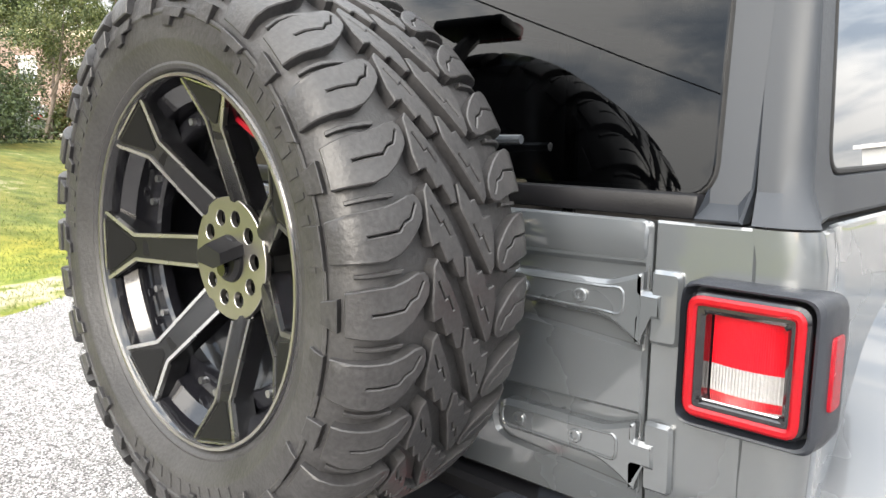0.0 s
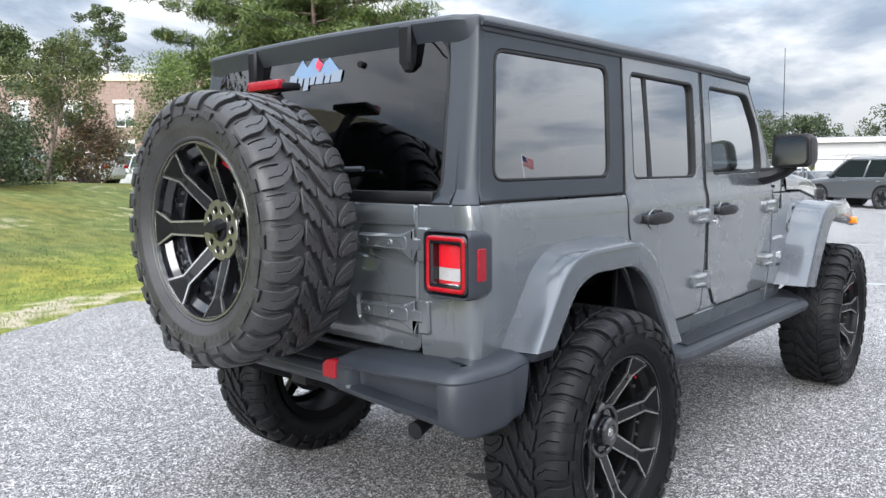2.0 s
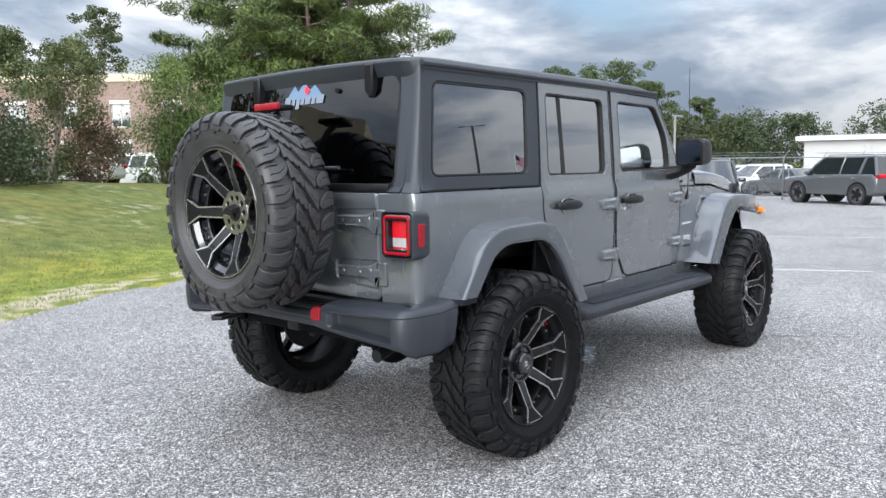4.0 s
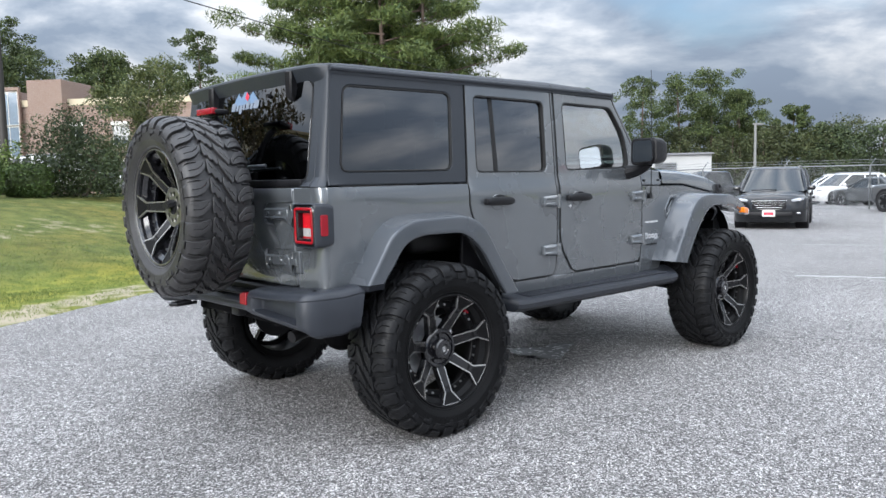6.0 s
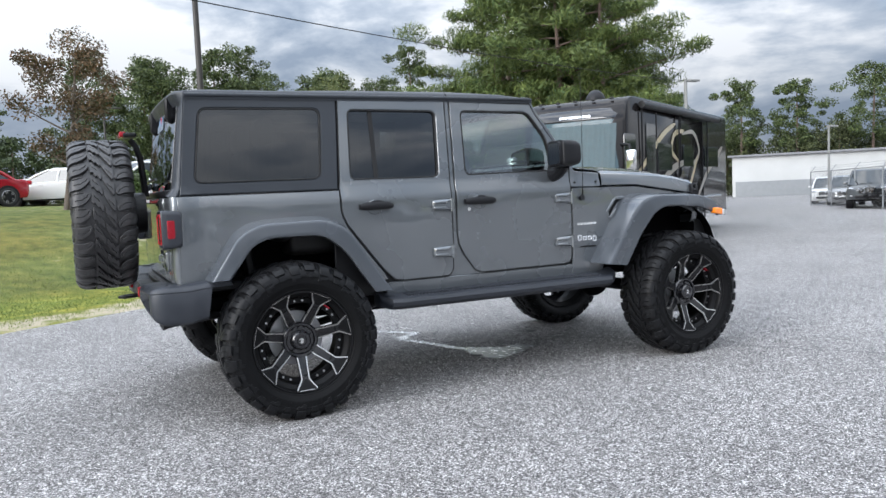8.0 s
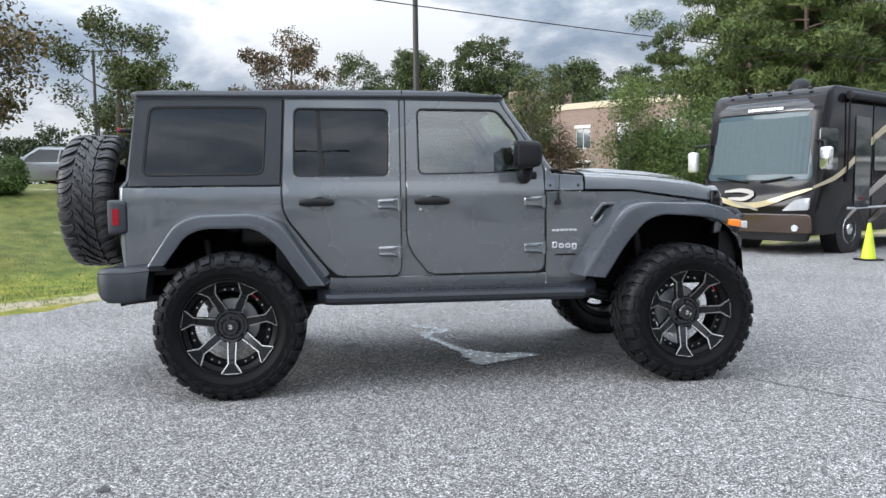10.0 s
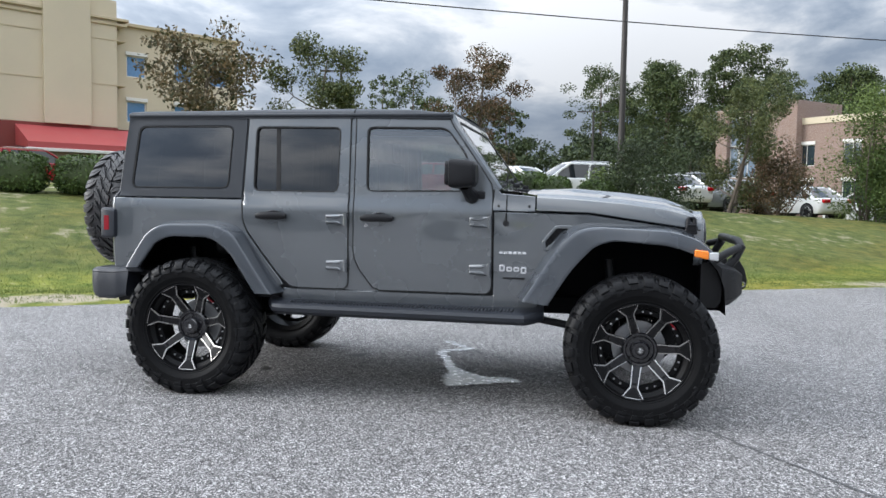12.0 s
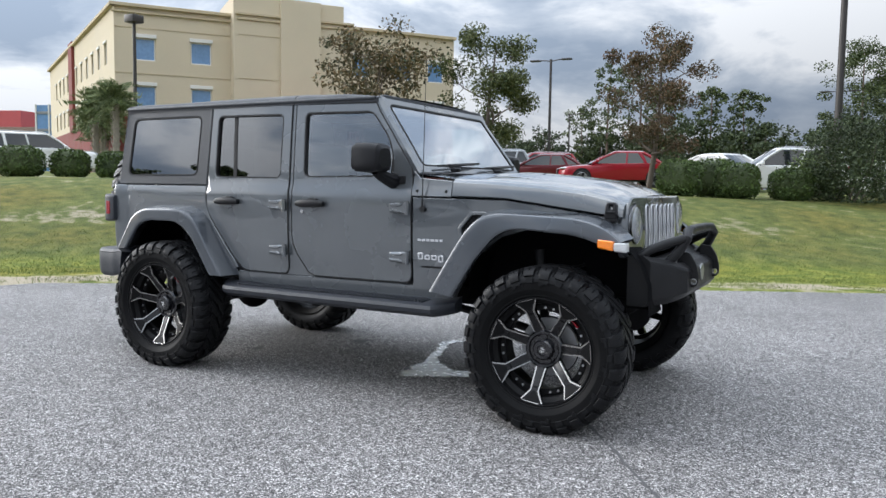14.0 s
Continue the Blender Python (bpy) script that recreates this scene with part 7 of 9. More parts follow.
# the trees on the bank
broad_tree(-7.5, 12.6, 3.8, 2.5, 7500, 0.125, LEAF_MAGNOLIA, "slender young tree with sparse rusty green leaves on the bank", 11, 0.40, clump=0.21, stems=2)
broad_tree(-4.8, 14.6, 4.75, 2.1, 15000, 0.095, LEAF_OLIVE, "small upright tree with dark glossy leaves on the bank", 12, 0.28, clump=0.22)
broad_tree(-1.2, 17.7, 4.45, 2.0, 13000, 0.09, LEAF_RUST, "small tree with rust-brown leaves on the bank", 13, 0.26, clump=0.21)
broad_tree(7.4, 23.2, 4.65, 2.7, 24000, 0.095, LEAF_OLIVE, "bushy tree with dark green and rusty leaves on the bank", 14, 0.03, stems=2, clump=0.20)
shrub(3.95, 18.4, 3.0, 2.75, 16000, 0.085, LEAF_DARK, "large dark green overgrown bush on the bank", 21)
shrub(13.8, 24.3, 4.6, 5.5, 26000, 0.10, LEAF_GREEN, "tall tangled green bush beside the lot", 24)
shrub(12.1, 24.3, 3.5, 5.6, 20000, 0.095, LEAF_BRIGHT, "tall light green bush beside the lot", 25)
shrub(16.2, 24.4, 4.2, 5.0, 20000, 0.10, LEAF_GREEN, "dense green bush beside the lot", 26)
shrub(18.0, 20.6, 4.2, 3.6, 16000, 0.11, LEAF_GREEN, "dense green thicket bush behind the motorhome", 27)
shrub(8.9, 23.2, 2.1, 3.4, 9000, 0.09, LEAF_RUST, "reddish brown bush on the bank", 23)
shrub(2.9, 22.0, 1.6, 2.1, 2600, 0.13, LEAF_BRIGHT, "light green conical bush on the bank", 28)
# clipped bushes
for HX, HY, HW, HD, HH, HT, HS in ((-0.05, 16.6, 1.2, 1.2, 1.05, 0, 1), (1.35, 17.2, 1.15, 1.1, 1.0, 30, 2), (2.65, 17.8, 1.1, 1.1, 0.9, 30, 3), (0.6, 18.0, 1.3, 1.2, 1.15, 0, 4),
                                   (-7.9, 10.8, 1.35, 1.2, 0.95, 33, 5), (-9.0, 10.2, 1.35, 1.2, 0.95, 33, 6), (-6.6, 11.5, 1.2, 1.1, 0.85, 33, 7), (-10.2, 9.5, 1.3, 1.1, 0.95, 33, 8),
                                   (-13.3, 10.2, 0.85, 0.85, 0.75, 33, 9), (-14.4, 9.9, 0.98, 0.95, 0.85, 33, 10), (-15.5, 9.25, 1.0, 0.95, 0.85, 33, 11), (-16.2, 8.2, 1.2, 1.1, 0.9, 33, 12)):
    hedge_ball(HX, HY, HW, HD, HH, HT, 2600, HS)
# tall pines beside the lot
for PX, PY, PH, PS, PE in ((20.4, 31.0, 13.5, 6.4, 31), (21.6, 32.2, 15.0, 7.6, 32), (23.6, 30.2, 14.0, 8.0, 33), (26.2, 31.0, 12.0, 6.5, 34), (21.6, 27.2, 13.0, 6.4, 35), (23.8, 26.6, 13.5, 7.0, 36), (28.0, 33.5, 11.0, 6.0, 37)):
    pine_tree(PX, PY, PH, PS, 31000, 0.39, "tall full pine tree beside the lot", PE, 0.12, 40)
RW = random.Random(5)
# far woods
far_woods("far_pine_wood", "distant dark wood of tall pines", [(2 + 3.4 * k + RW.uniform(-3, 3), 122 + RW.uniform(-7, 12) - 0.3 * k, RW.uniform(20, 26.5), RW.uniform(10, 14), True) for k in range(15)], LEAF_PINE, 41, 0.33, 10500)
far_woods("far_mixed_wood", "distant green mixed wood", [(-2 + 3.8 * k + RW.uniform(-3, 3), 117 + RW.uniform(-5, 10) - 0.2 * k, RW.uniform(10, 16), RW.uniform(9, 13), False) for k in range(13)], LEAF_WOOD, 42, 0.32, 8500)
far_woods("lot_side_wood", "green broadleaf wood behind the far lot", [(60 + 1.9 * k + RW.uniform(-2, 2), 62 - 1.9 * k + RW.uniform(-1, 5), RW.uniform(5.6, 7.6), RW.uniform(6, 8.5), False) for k in range(18)] + [(66 + 2.3 * k + RW.uniform(-2, 2), 72 - 2.2 * k + RW.uniform(-2, 4), RW.uniform(7.0, 9.8), RW.uniform(7, 10), False) for k in range(17)], LEAF_WOOD, 43, 0.24, 4600)
far_woods("lot_side_pines", "tall dark pines behind the far lot", [(74, 47, 13.5, 7, True), (81, 46, 14.2, 8, True), (84, 44, 14.8, 8, True), (88, 42, 12.5, 8, True), (66, 57, 13.0, 6, True), (70, 53, 12.5, 6, True), (90, 44, 12.5, 7, True), (94, 38, 10.5, 6, True)], LEAF_PINE, 44, 0.21, 10000)
far_woods("east_wood", "low distant green tree line", [(92 + 2 * k + RW.uniform(-3, 3), 34 - 3.4 * k + RW.uniform(-3, 3), RW.uniform(6.5, 9), 9, False) for k in range(14)], LEAF_DARK, 45, 0.30, 4500)
far_woods("west_far_wood", "far hazy wood of pines", [(-44 + 3.0 * k + RW.uniform(-3, 3), 100 - 0.9 * k + RW.uniform(-6, 10), RW.uniform(7.5, 10.5), 8, k % 3 != 0) for k in range(19)], LEAF_DARK, 46, 0.36, 3500)
far_woods("west_pines", "tall thin pines in the distance", [(-25, 92, 18, 6, True), (-22, 95, 19, 7, True), (-18, 90, 15, 6, True), (-12, 88, 14, 6, True), (-9, 92, 14, 6, True), (-30, 96, 13, 6, True)], LEAF_PINE, 47, 0.32, 2600)
# woods behind the walk
far_woods("rear_pines", "tall dark pines across the lot", [(-37, -38, 8.0, 6, True), (-33, -44, 8.0, 6, True), (-44, -35, 7.5, 6, True)], LEAF_PINE, 49, 0.4, 3500)
far_woods("rear_wood", "low tree line across the lot", [(-70 + 8 * k + RW.uniform(-3, 3), -95 + RW.uniform(-8, 8), RW.uniform(7, 11), 10, False) for k in range(20)], LEAF_DARK, 48, 0.9, 500)


def palm(x, y, height, seed):
    rng = np.random.default_rng(seed)
    base = land_z(x, y) - 0.1
    t = thing("palm_tree", "palm tree with a shaggy crown beside the building", "palm", "palms", at=Matrix.Translation((x, y, base)))
    bm = bmesh.new()
    sweep([(0, 0, 0), (0.05, 0, height * 0.5), (0.0, 0.05, height)], [0.19, 0.16, 0.17], 9, bm)
    for k in range(int(height * 16)):
        a, z = k * 2.4, 0.12 + k / 16
        q = Vector((0.17 * math.cos(a), 0.17 * math.sin(a), z))
        branch(bm, q, q + Vector((0.09 * math.cos(a), 0.09 * math.sin(a), 0.16)), 0.05, 0.02, rng, 0.01, 2, 4)
    part("trunk", bm, PALM_BARK, t)
    cs, aim = [], []
    for k in range(70):
        a = rng.uniform(0, 6.28)
        e = rng.uniform(-0.75, 1.35)
        ln = rng.uniform(1.1, 1.7)
        for j in range(60):
            f = rng.uniform(0.15, 1)
            r = ln * f
            z = math.sin(e) * r - 0.55 * f * f * ln * 0.6
            cs.append((math.cos(a) * math.cos(e) * r + rng.normal() * 0.12, math.sin(a) * math.cos(e) * r + rng.normal() * 0.12, height + z))
            aim.append((math.cos(a) * 1.2, math.sin(a) * 1.2, math.sin(e)))
    part("crown", leaf_mesh("crown", np.array(cs), 0.4, rng, 0.12, aim=np.array(aim) * 0.8), LEAF_PALM, t)


for QX, QY, QH, QS in ((-32.3, 22.6, 3.7, 51), (-29.75, 21.9, 4.0, 52), (-35.5, 25.5, 3.4, 53), (-37.5, 27.5, 3.0, 54)):
    palm(QX, QY, QH, QS)


def grass():
    """Blades on the strip beside the lot and the foot of the bank, thin where the ground is bare."""
    rng = np.random.default_rng(77)
    pts = []
    while len(pts) < 95000:
        s_ = rng.uniform(-13, 15)
        d_ = edge_d(s_) + abs(rng.normal()) * 3.4 - 0.10
        n_ = noise.noise(Vector((s_ * 0.9, d_ * 0.9, 3.0))) + 0.5 * noise.noise(Vector((s_ * 3.1, d_ * 3.1, 7.0)))
        off = d_ - edge_d(s_)
        if rng.uniform(0, 1) < (0.9 if off > 1.0 else 0.12 + 0.55 * ease(-0.15, 0.25, n_)):
            x, y = spot(s_, d_)
            pts.append((x, y, land_z(x, y) + 0.020))
    me = leaf_mesh("grass", np.array(pts), 0.050, rng, 0.14, aim=np.array([0, 0, 1.1]))
    tagged(part("grass", me, LEAF_GRASS), "short mown grass blades on the verge", "grass", kind="stuff")


LEAF_GRASS = leafy("grass_blades", (0.080, 0.138, 0.026), (0.185, 0.255, 0.064), 0.7)
grass()

# ---- buildings ----
STUCCO = surface("beige_stucco", (0.60, 0.515, 0.375), 0.85, 0.0, 0.07, 0.4, 30, 0.15)
STUCCO_TRIM = surface("beige_cornice", (0.53, 0.44, 0.295), 0.85, 0.0, 0.07, 0.6, 30, 0.1)
RED_BASE = surface("dark_red_render", (0.20, 0.042, 0.035), 0.8, 0.0, 0.12, 0.8, 30, 0.15)
WHITE_TRIM = surface("white_trim", (0.72, 0.70, 0.66), 0.6, 0.0, 0.05, 2.0, 40, 0.05)
SKY_PANE = surface("blue_window_glass", (0.13, 0.26, 0.47), 0.08, 0.0, 0.2, 0.8, 6, 0.0, coat=1.0)
PALE_PANE = surface("pale_window_glass", (0.20, 0.25, 0.31), 0.08, 0.0, 0.2, 0.8, 6, 0.0, coat=1.0)
DARK_PANE = surface("dark_window_glass", (0.03, 0.045, 0.055), 0.06, 0.0, 0.3, 1.0, 6, 0.0, coat=1.0)
RED_METAL = surface("red_metal_roof", (0.42, 0.075, 0.075), 0.45, 0.0, 0.1, 1.0, 30, 0.05)
WHITE_METAL = surface("white_metal_siding", (0.46, 0.46, 0.45), 0.5, 0.0, 0.08, 0.6, 20, 0.05)
DOOR_WHITE = surface("pale_roller_door", (0.56, 0.56, 0.54), 0.5, 0.0, 0.08, 0.6, 20, 0.05)
GREY_METAL = surface("grey_metal", (0.25, 0.26, 0.27), 0.45, 0.5, 0.1, 3.0, 80, 0.05)
ROOF_GREY = surface("grey_roofing", (0.2, 0.2, 0.21), 0.8, 0.0, 0.1, 1.0, 30, 0.1)


def brickwork(name, a, b):
    """Brick courses in the material, for walls that stay far off."""
    m, n, l, p = node_mat(name)
    co = n.new("ShaderNodeTexCoord")
    mp = n.new("ShaderNodeMapping")
    mp.inputs["Rotation"].default_value = (radians(90), 0, 0)
    br = n.new("ShaderNodeTexBrick")
    br.inputs["Scale"].default_value = 4.0
    br.inputs["Color1"].default_value, br.inputs["Color2"].default_value, br.inputs["Mortar"].default_value = (*a, 1), (*b, 1), (0.42, 0.36, 0.33, 1)
    br.inputs["Mortar Size"].default_value = 0.012
    l.new(co.outputs["Object"], mp.inputs["Vector"])
    l.new(mp.outputs["Vector"], br.inputs["Vector"])
    l.new(br.outputs["Color"], p.inputs["Base Color"])
    p.inputs["Roughness"].default_value = 0.88
    return m


BRICK = brickwork("pink_brick", (0.275, 0.19, 0.15), (0.225, 0.15, 0.12))
BROWN_BRICK = brickwork("brown_brick", (0.22, 0.15, 0.12), (0.28, 0.2, 0.16))


def wall_frame(ax, ay, bx, by):
    """A pose whose x runs from a to b along a wall's foot and whose -y faces out."""
    ang = math.atan2(by - ay, bx - ax)
    return Matrix.Translation((ax, ay, 0)) @ Matrix.Rotation(ang, 4, "Z"), math.hypot(bx - ax, by - ay)


def facade(parent, m, length, z0, z1, wins, wall_mat, thick=0.3, y=0.0, name="wall"):
    """A wall with window openings cut through it; wins: (centre, low, width, height)."""
    holes = [[(c - w / 2, z), (c + w / 2, z), (c + w / 2, z + h), (c - w / 2, z + h)] for c, z, w, h in wins]
    ob = part(name, sheet_mesh([(0, z0), (length, z0), (length, z1), (0, z1)], holes, lambda a, c, d: m @ Vector((a, y + d, c)), thick, 2.5, 0.01), wall_mat, parent)
    return ob


def window_unit(parent, m, c, z, w, h, pane_mat, y=0.0, head=0.0, bars=1):
    """A framed window set back into its opening."""
    b = bmesh.new()
    f = 0.07
    for q in ((0, f / 2, w, f), (0, h - f / 2, w, f), (-w / 2 + f / 2, h / 2, f, h), (w / 2 - f / 2, h / 2, f, h)):
        box(q[2], 0.08, q[3], (c + q[0], y + 0.14, z + q[1]), 0.01, 1, b)
    for k in range(1, bars):
        box(0.05, 0.07, h, (c - w / 2 + w * k / bars, y + 0.14, z + h / 2), 0, 1, b)
    if head:
        box(w + 0.12, 0.10, head, (c, y - 0.03, z + h + head / 2), 0.01, 1, b)
    bmesh.ops.transform(b, verts=b.verts, matrix=m)
    wn_ = part("window", b, WHITE_TRIM, parent)
    p = box(w - 0.02, 0.03, h - 0.02, (c, y + 0.17, z + h / 2))
    bmesh.ops.transform(p, verts=p.verts, matrix=m)
    part("pane", p, pane_mat, wn_)


def slab(parent, m, name, mat, a0, a1, y0, y1, z0, z1, bevel=0.02):
    b = box(a1 - a0, y1 - y0, z1 - z0, ((a0 + a1) / 2, (y0 + y1) / 2, (z0 + z1) / 2), bevel, 1)
    bmesh.ops.transform(b, verts=b.verts, matrix=m)
    return part(name, b, mat, parent)


def beige_building():
    t = thing("office_building", "three-storey beige stucco building with a dark red base", "building")
    LX, LY, ang = -35.4, 26.34, radians(54.3)
    RX, RY = LX + math.cos(ang) * 22.5, LY + math.sin(ang) * 22.5
    m, ln = wall_frame(LX, LY, RX, RY)
    wins = [(c, z, 1.25, 1.35) for c in (1.7, 5.0, 15.5, 18.6, 21.1) for z in (5.85, 8.70)]
    facade(t, m, ln, 5.35, 11.8, wins, STUCCO)
    for c, z, w, h in wins:
        window_unit(t, m, c, z, w, h, SKY_PANE, head=0.22)
    facade(t, m, ln, 0.3, 5.35, [(c, 2.2, 1.5, 1.3) for c in (17.2, 20.2)], RED_BASE, y=-0.05, name="base_wall")
    for c in (17.2, 20.2):
        window_unit(t, m, c, 2.2, 1.5, 1.3, DARK_PANE, y=-0.05)
    slab(t, m, "cornice", STUCCO_TRIM, -0.25, 6.8, -0.25, 0.1, 11.8, 12.0)
    slab(t, m, "cornice", STUCCO_TRIM, 13.9, ln + 0.1, -0.25, 0.1, 11.8, 12.0)
    slab(t, m, "cornice", STUCCO_TRIM, -0.15, 7.1, -0.15, 0.1, 11.45, 11.55)
    for z in (7.9, 10.6):
        slab(t, m, "course", STUCCO_TRIM, 0.0, 7.1, -0.03, 0.05, z, z + 0.05, 0)
    # the taller stair tower
    slab(t, m, "tower", STUCCO, 6.8, 13.9, -1.1, 4.0, 5.35, 13.0)
    slab(t, m, "tower_base", RED_BASE, 6.8, 13.9, -1.15, 4.0, 0.3, 5.35)
    slab(t, m, "pilaster", STUCCO, 9.7, 12.3, -1.35, -1.0, 5.35, 13.0)
    for z, o in ((11.8, 0.18), (11.5, 0.10)):
        slab(t, m, "cornice", STUCCO_TRIM, 7.1 - o, 14.4 + o, -1.1 - o, 0.0, z, z + 0.16)
    for z in (7.9, 10.6):
        slab(t, m, "course", STUCCO_TRIM, 7.08, 14.42, -1.13, 0.0, z, z + 0.05, 0)
    # the other wing, running back
    m2, l2 = wall_frame(LX, LY, LX + math.cos(ang + 1.70) * 34, LY + math.sin(ang + 1.70) * 34)
    m2 = m2 @ Matrix.Diagonal((1, -1, 1, 1))
    w2 = [(3.0 + 2.6 * k, z, 0.9, 1.3) for k in range(11) for z in (5.85, 8.70)]
    facade(t, m2, l2, 5.35, 11.8, w2, STUCCO)
    for c, z, w, h in w2:
        window_unit(t, m2, c, z, w, h, DARK_PANE, head=0.15)
    facade(t, m2, l2, 0.3, 5.35, [], RED_BASE, y=-0.05, name="base_wall")
    slab(t, m2, "cornice", STUCCO_TRIM, -0.25, l2, -0.25, 0.1, 11.8, 12.0)
    slab(t, m2, "bay", RED_BASE, 17.0, 19.0, -0.22, 0.2, 5.2, 12.2)
    roof = slab(t, m, "roof", ROOF_GREY, 0.2, ln - 0.1, 0.2, 33, 11.4, 11.6, 0)
    # entrance canopy
    can = bmesh.new()
    prism([(-2.6, 4.1), (0.0, 5.2), (0.0, 4.0), (-2.6, 3.75)], lambda a, c, d: m @ Vector((8.2 + d, a - 1.1, c)), 0.0, 6.6, can)
    part("canopy", can, RED_METAL, t, "red metal entrance canopy")
    slab(t, m, "canopy_fascia", WHITE_TRIM, 8.1, 14.9, -3.8, -3.6, 3.6, 3.78)
    slab(t, m, "canopy_wall", BROWN_BRICK, 8.6, 14.4, -3.4, -3.1, 0.3, 3.6)
    slab(t, m, "doorway", WHITE_TRIM, 1.5, 4.2, -0.3, 0.0, 0.9, 3.3)
    slab(t, m, "door_glass", DARK_PANE, 1.8, 3.9, -0.33, -0.2, 1.0, 3.0)


beige_building()


def brick_building():
    t = thing("brick_building", "two-storey pink brick building with a flat parapet behind trees", "building")
    m, ln = wall_frame(14.4, 79.5, 38.0, 53.0)
    m = m
    wins = [(c, z, 1.7, 2.0) for c in (9.5, 14.0, 18.5, 23.0, 27.5, 32.0) for z in (1.6, 5.0)]
    facade(t, m, ln, -0.5, 8.9, wins, BRICK)
    for c, z, w, h in wins:
        window_unit(t, m, c, z, w, h, DARK_PANE, head=0.3, bars=2)
    slab(t, m, "parapet", STUCCO, 0, ln, -0.1, 0.3, 8.9, 9.5)
    slab(t, m, "corner_tower", BRICK, -0.3, 1.1, -0.9, 6, -0.5, 10.9)
    slab(t, m, "corner_tower", BRICK, 5.6, 9.0, -0.9, 6, -0.5, 11.2)
    facade(t, m, 4.5, -0.5, 10.7, [(2.25, 4.0, 4.2, 6.4)], BRICK, y=-0.5, name="stair_wall")
    for k in range(2):
        for z in (4.0, 7.2):
            window_unit(t, m, 1.2 + 2.1 * k, z, 2.0, 3.1, PALE_PANE, y=-0.5, bars=2)
    slab(t, m, "roof", ROOF_GREY, 0.2, ln, 0.3, 14, 8.7, 8.85, 0)


brick_building()
# far off, ending the upper lot; scaled about the camera to fit its view
bpy.data.objects["brick_building"].matrix_basis = Matrix.Translation((-1, -5, 1.35)) @ Matrix.Diagonal((1.3, 1.3, 1.3, 1)) @ Matrix.Translation((1, 5, -1.35))


def white_sheds():
    t = thing("garage_building", "long low white garage with roller doors", "building")
    m, ln = wall_frame(88.4, 24.0, 97.4, -26.0)
    doors = [(3.5 + 6.0 * k, -1.1, 4.2, 3.3) for k in range(8)]
    facade(t, m, ln, -1.2, 3.6, doors, WHITE_METAL)
    for c, z, w, h in doors:
        d = bmesh.new()
        for k in range(8):
            box(w, 0.06, h / 8 - 0.03, (c, 0.2, z + h / 8 * (k + 0.5)), 0.01, 1, d)
        bmesh.ops.transform(d, verts=d.verts, matrix=m)
        part("roller_door", d, DOOR_WHITE, t)
        slab(t, m, "pilaster", WHITE_METAL, c + 2.5, c + 3.1, -0.15, 0.1, -1.2, 3.5)
    slab(t, m, "eave", WHITE_TRIM, -0.8, ln + 0.5, -1.0, 0.3, 3.6, 4.05)
    slab(t, m, "roof", ROOF_GREY, -0.5, ln, 0.0, 12, 4.05, 4.2)
    t = thing("storage_shed", "low white metal shed with a flat roof behind the fence", "building")
    m, ln = wall_frame(60.5, 53.0, 72.5, 37.5)
    facade(t, m, ln, -1.3, 3.4, [(15.0, 1.2, 2.2, 1.4)], WHITE_METAL)
    b = bmesh.new()
    for k in range(7):
        box(2.2, 0.1, 0.12, (15.0, 0.1, 1.3 + 0.2 * k), 0.01, 1, b)
    bmesh.ops.transform(b, verts=b.verts, matrix=m)
    part("louvre", b, GREY_METAL, t)
    slab(t, m, "roof", ROOF_GREY, -0.4, ln + 0.2, -0.4, 10, 3.4, 3.6)
    # a solid grey panel on the wall; no bay is cut
    slab(t, m, "open_bay", GREY_METAL, 0.3, 9.0, -0.06, 0.0, -1.2, 0.9)


white_sheds()


def far_blocks():
    t = thing("distant_hospital", "distant red and blue-glass office block", "building")
    m, ln = wall_frame(-146, 82.0, -118, 92.0)
    slab(t, m, "block", BRICK, 0, 14, 0, 12, 0, 11.5)
    slab(t, m, "red_block", RED_METAL, -8, 6, 4, 16, 0, 15.0)
    slab(t, m, "glass_block", SKY_PANE, 13, 24, -1, 12, 0, 15.5)
    for k in range(5):
        slab(t, m, "mullion", WHITE_TRIM, 13 + 2.7 * k, 13.3 + 2.7 * k, -1.2, -1.0, 0, 15.6)
    for k in range(5):
        slab(t, m, "floor_band", GREY_METAL, 13, 24, -1.15, -1.0, 1.0 + 3.2 * k, 1.5 + 3.2 * k)
    for k in range(5):
        for z in (5.0, 8.0):
            window_unit(t, m, 2 + 2.6 * k, z, 1.5, 1.6, DARK_PANE)


far_blocks()

# ---- poles, wires, fence ----
POLE = surface("dark_bronze_pole", (0.05, 0.045, 0.042), 0.5, 0.3, 0.15, 3.0, 60, 0.05)
CONCRETE_POLE = surface("grey_pole", (0.24, 0.24, 0.23), 0.6, 0.2, 0.12, 3.0, 60, 0.05)


def lamp_post(x, y, height, arms, label, r=0.09, mat=None, base=None, turn=0.0):
    z = (land_z(x, y) if base is None else base) - 0.05
    t = thing("street_lamp", label, "street lamp", "lot lamps", at=pose(x, y, z, 0, 0, turn))
    b = bmesh.new()
    rod((0, 0, 0), (0, 0, height), r, r * 0.75, 12, b)
    rod((0, 0, 0), (0, 0, 0.5), r * 2.2, r * 2.0, 14, b)
    part("pole", b, mat or POLE, t)
    for s in arms:
        b = bmesh.new()
        sweep([(0, 0, height - 0.12), (s * 0.5, 0, height - 0.05), (s * 0.75, 0, height - 0.04)], 0.035, 8, b)
        box(0.65, 0.32, 0.10, (s * 1.05, 0, height - 0.05), 0.03, 2, b)
        part("lamp_head", b, mat or POLE, t)


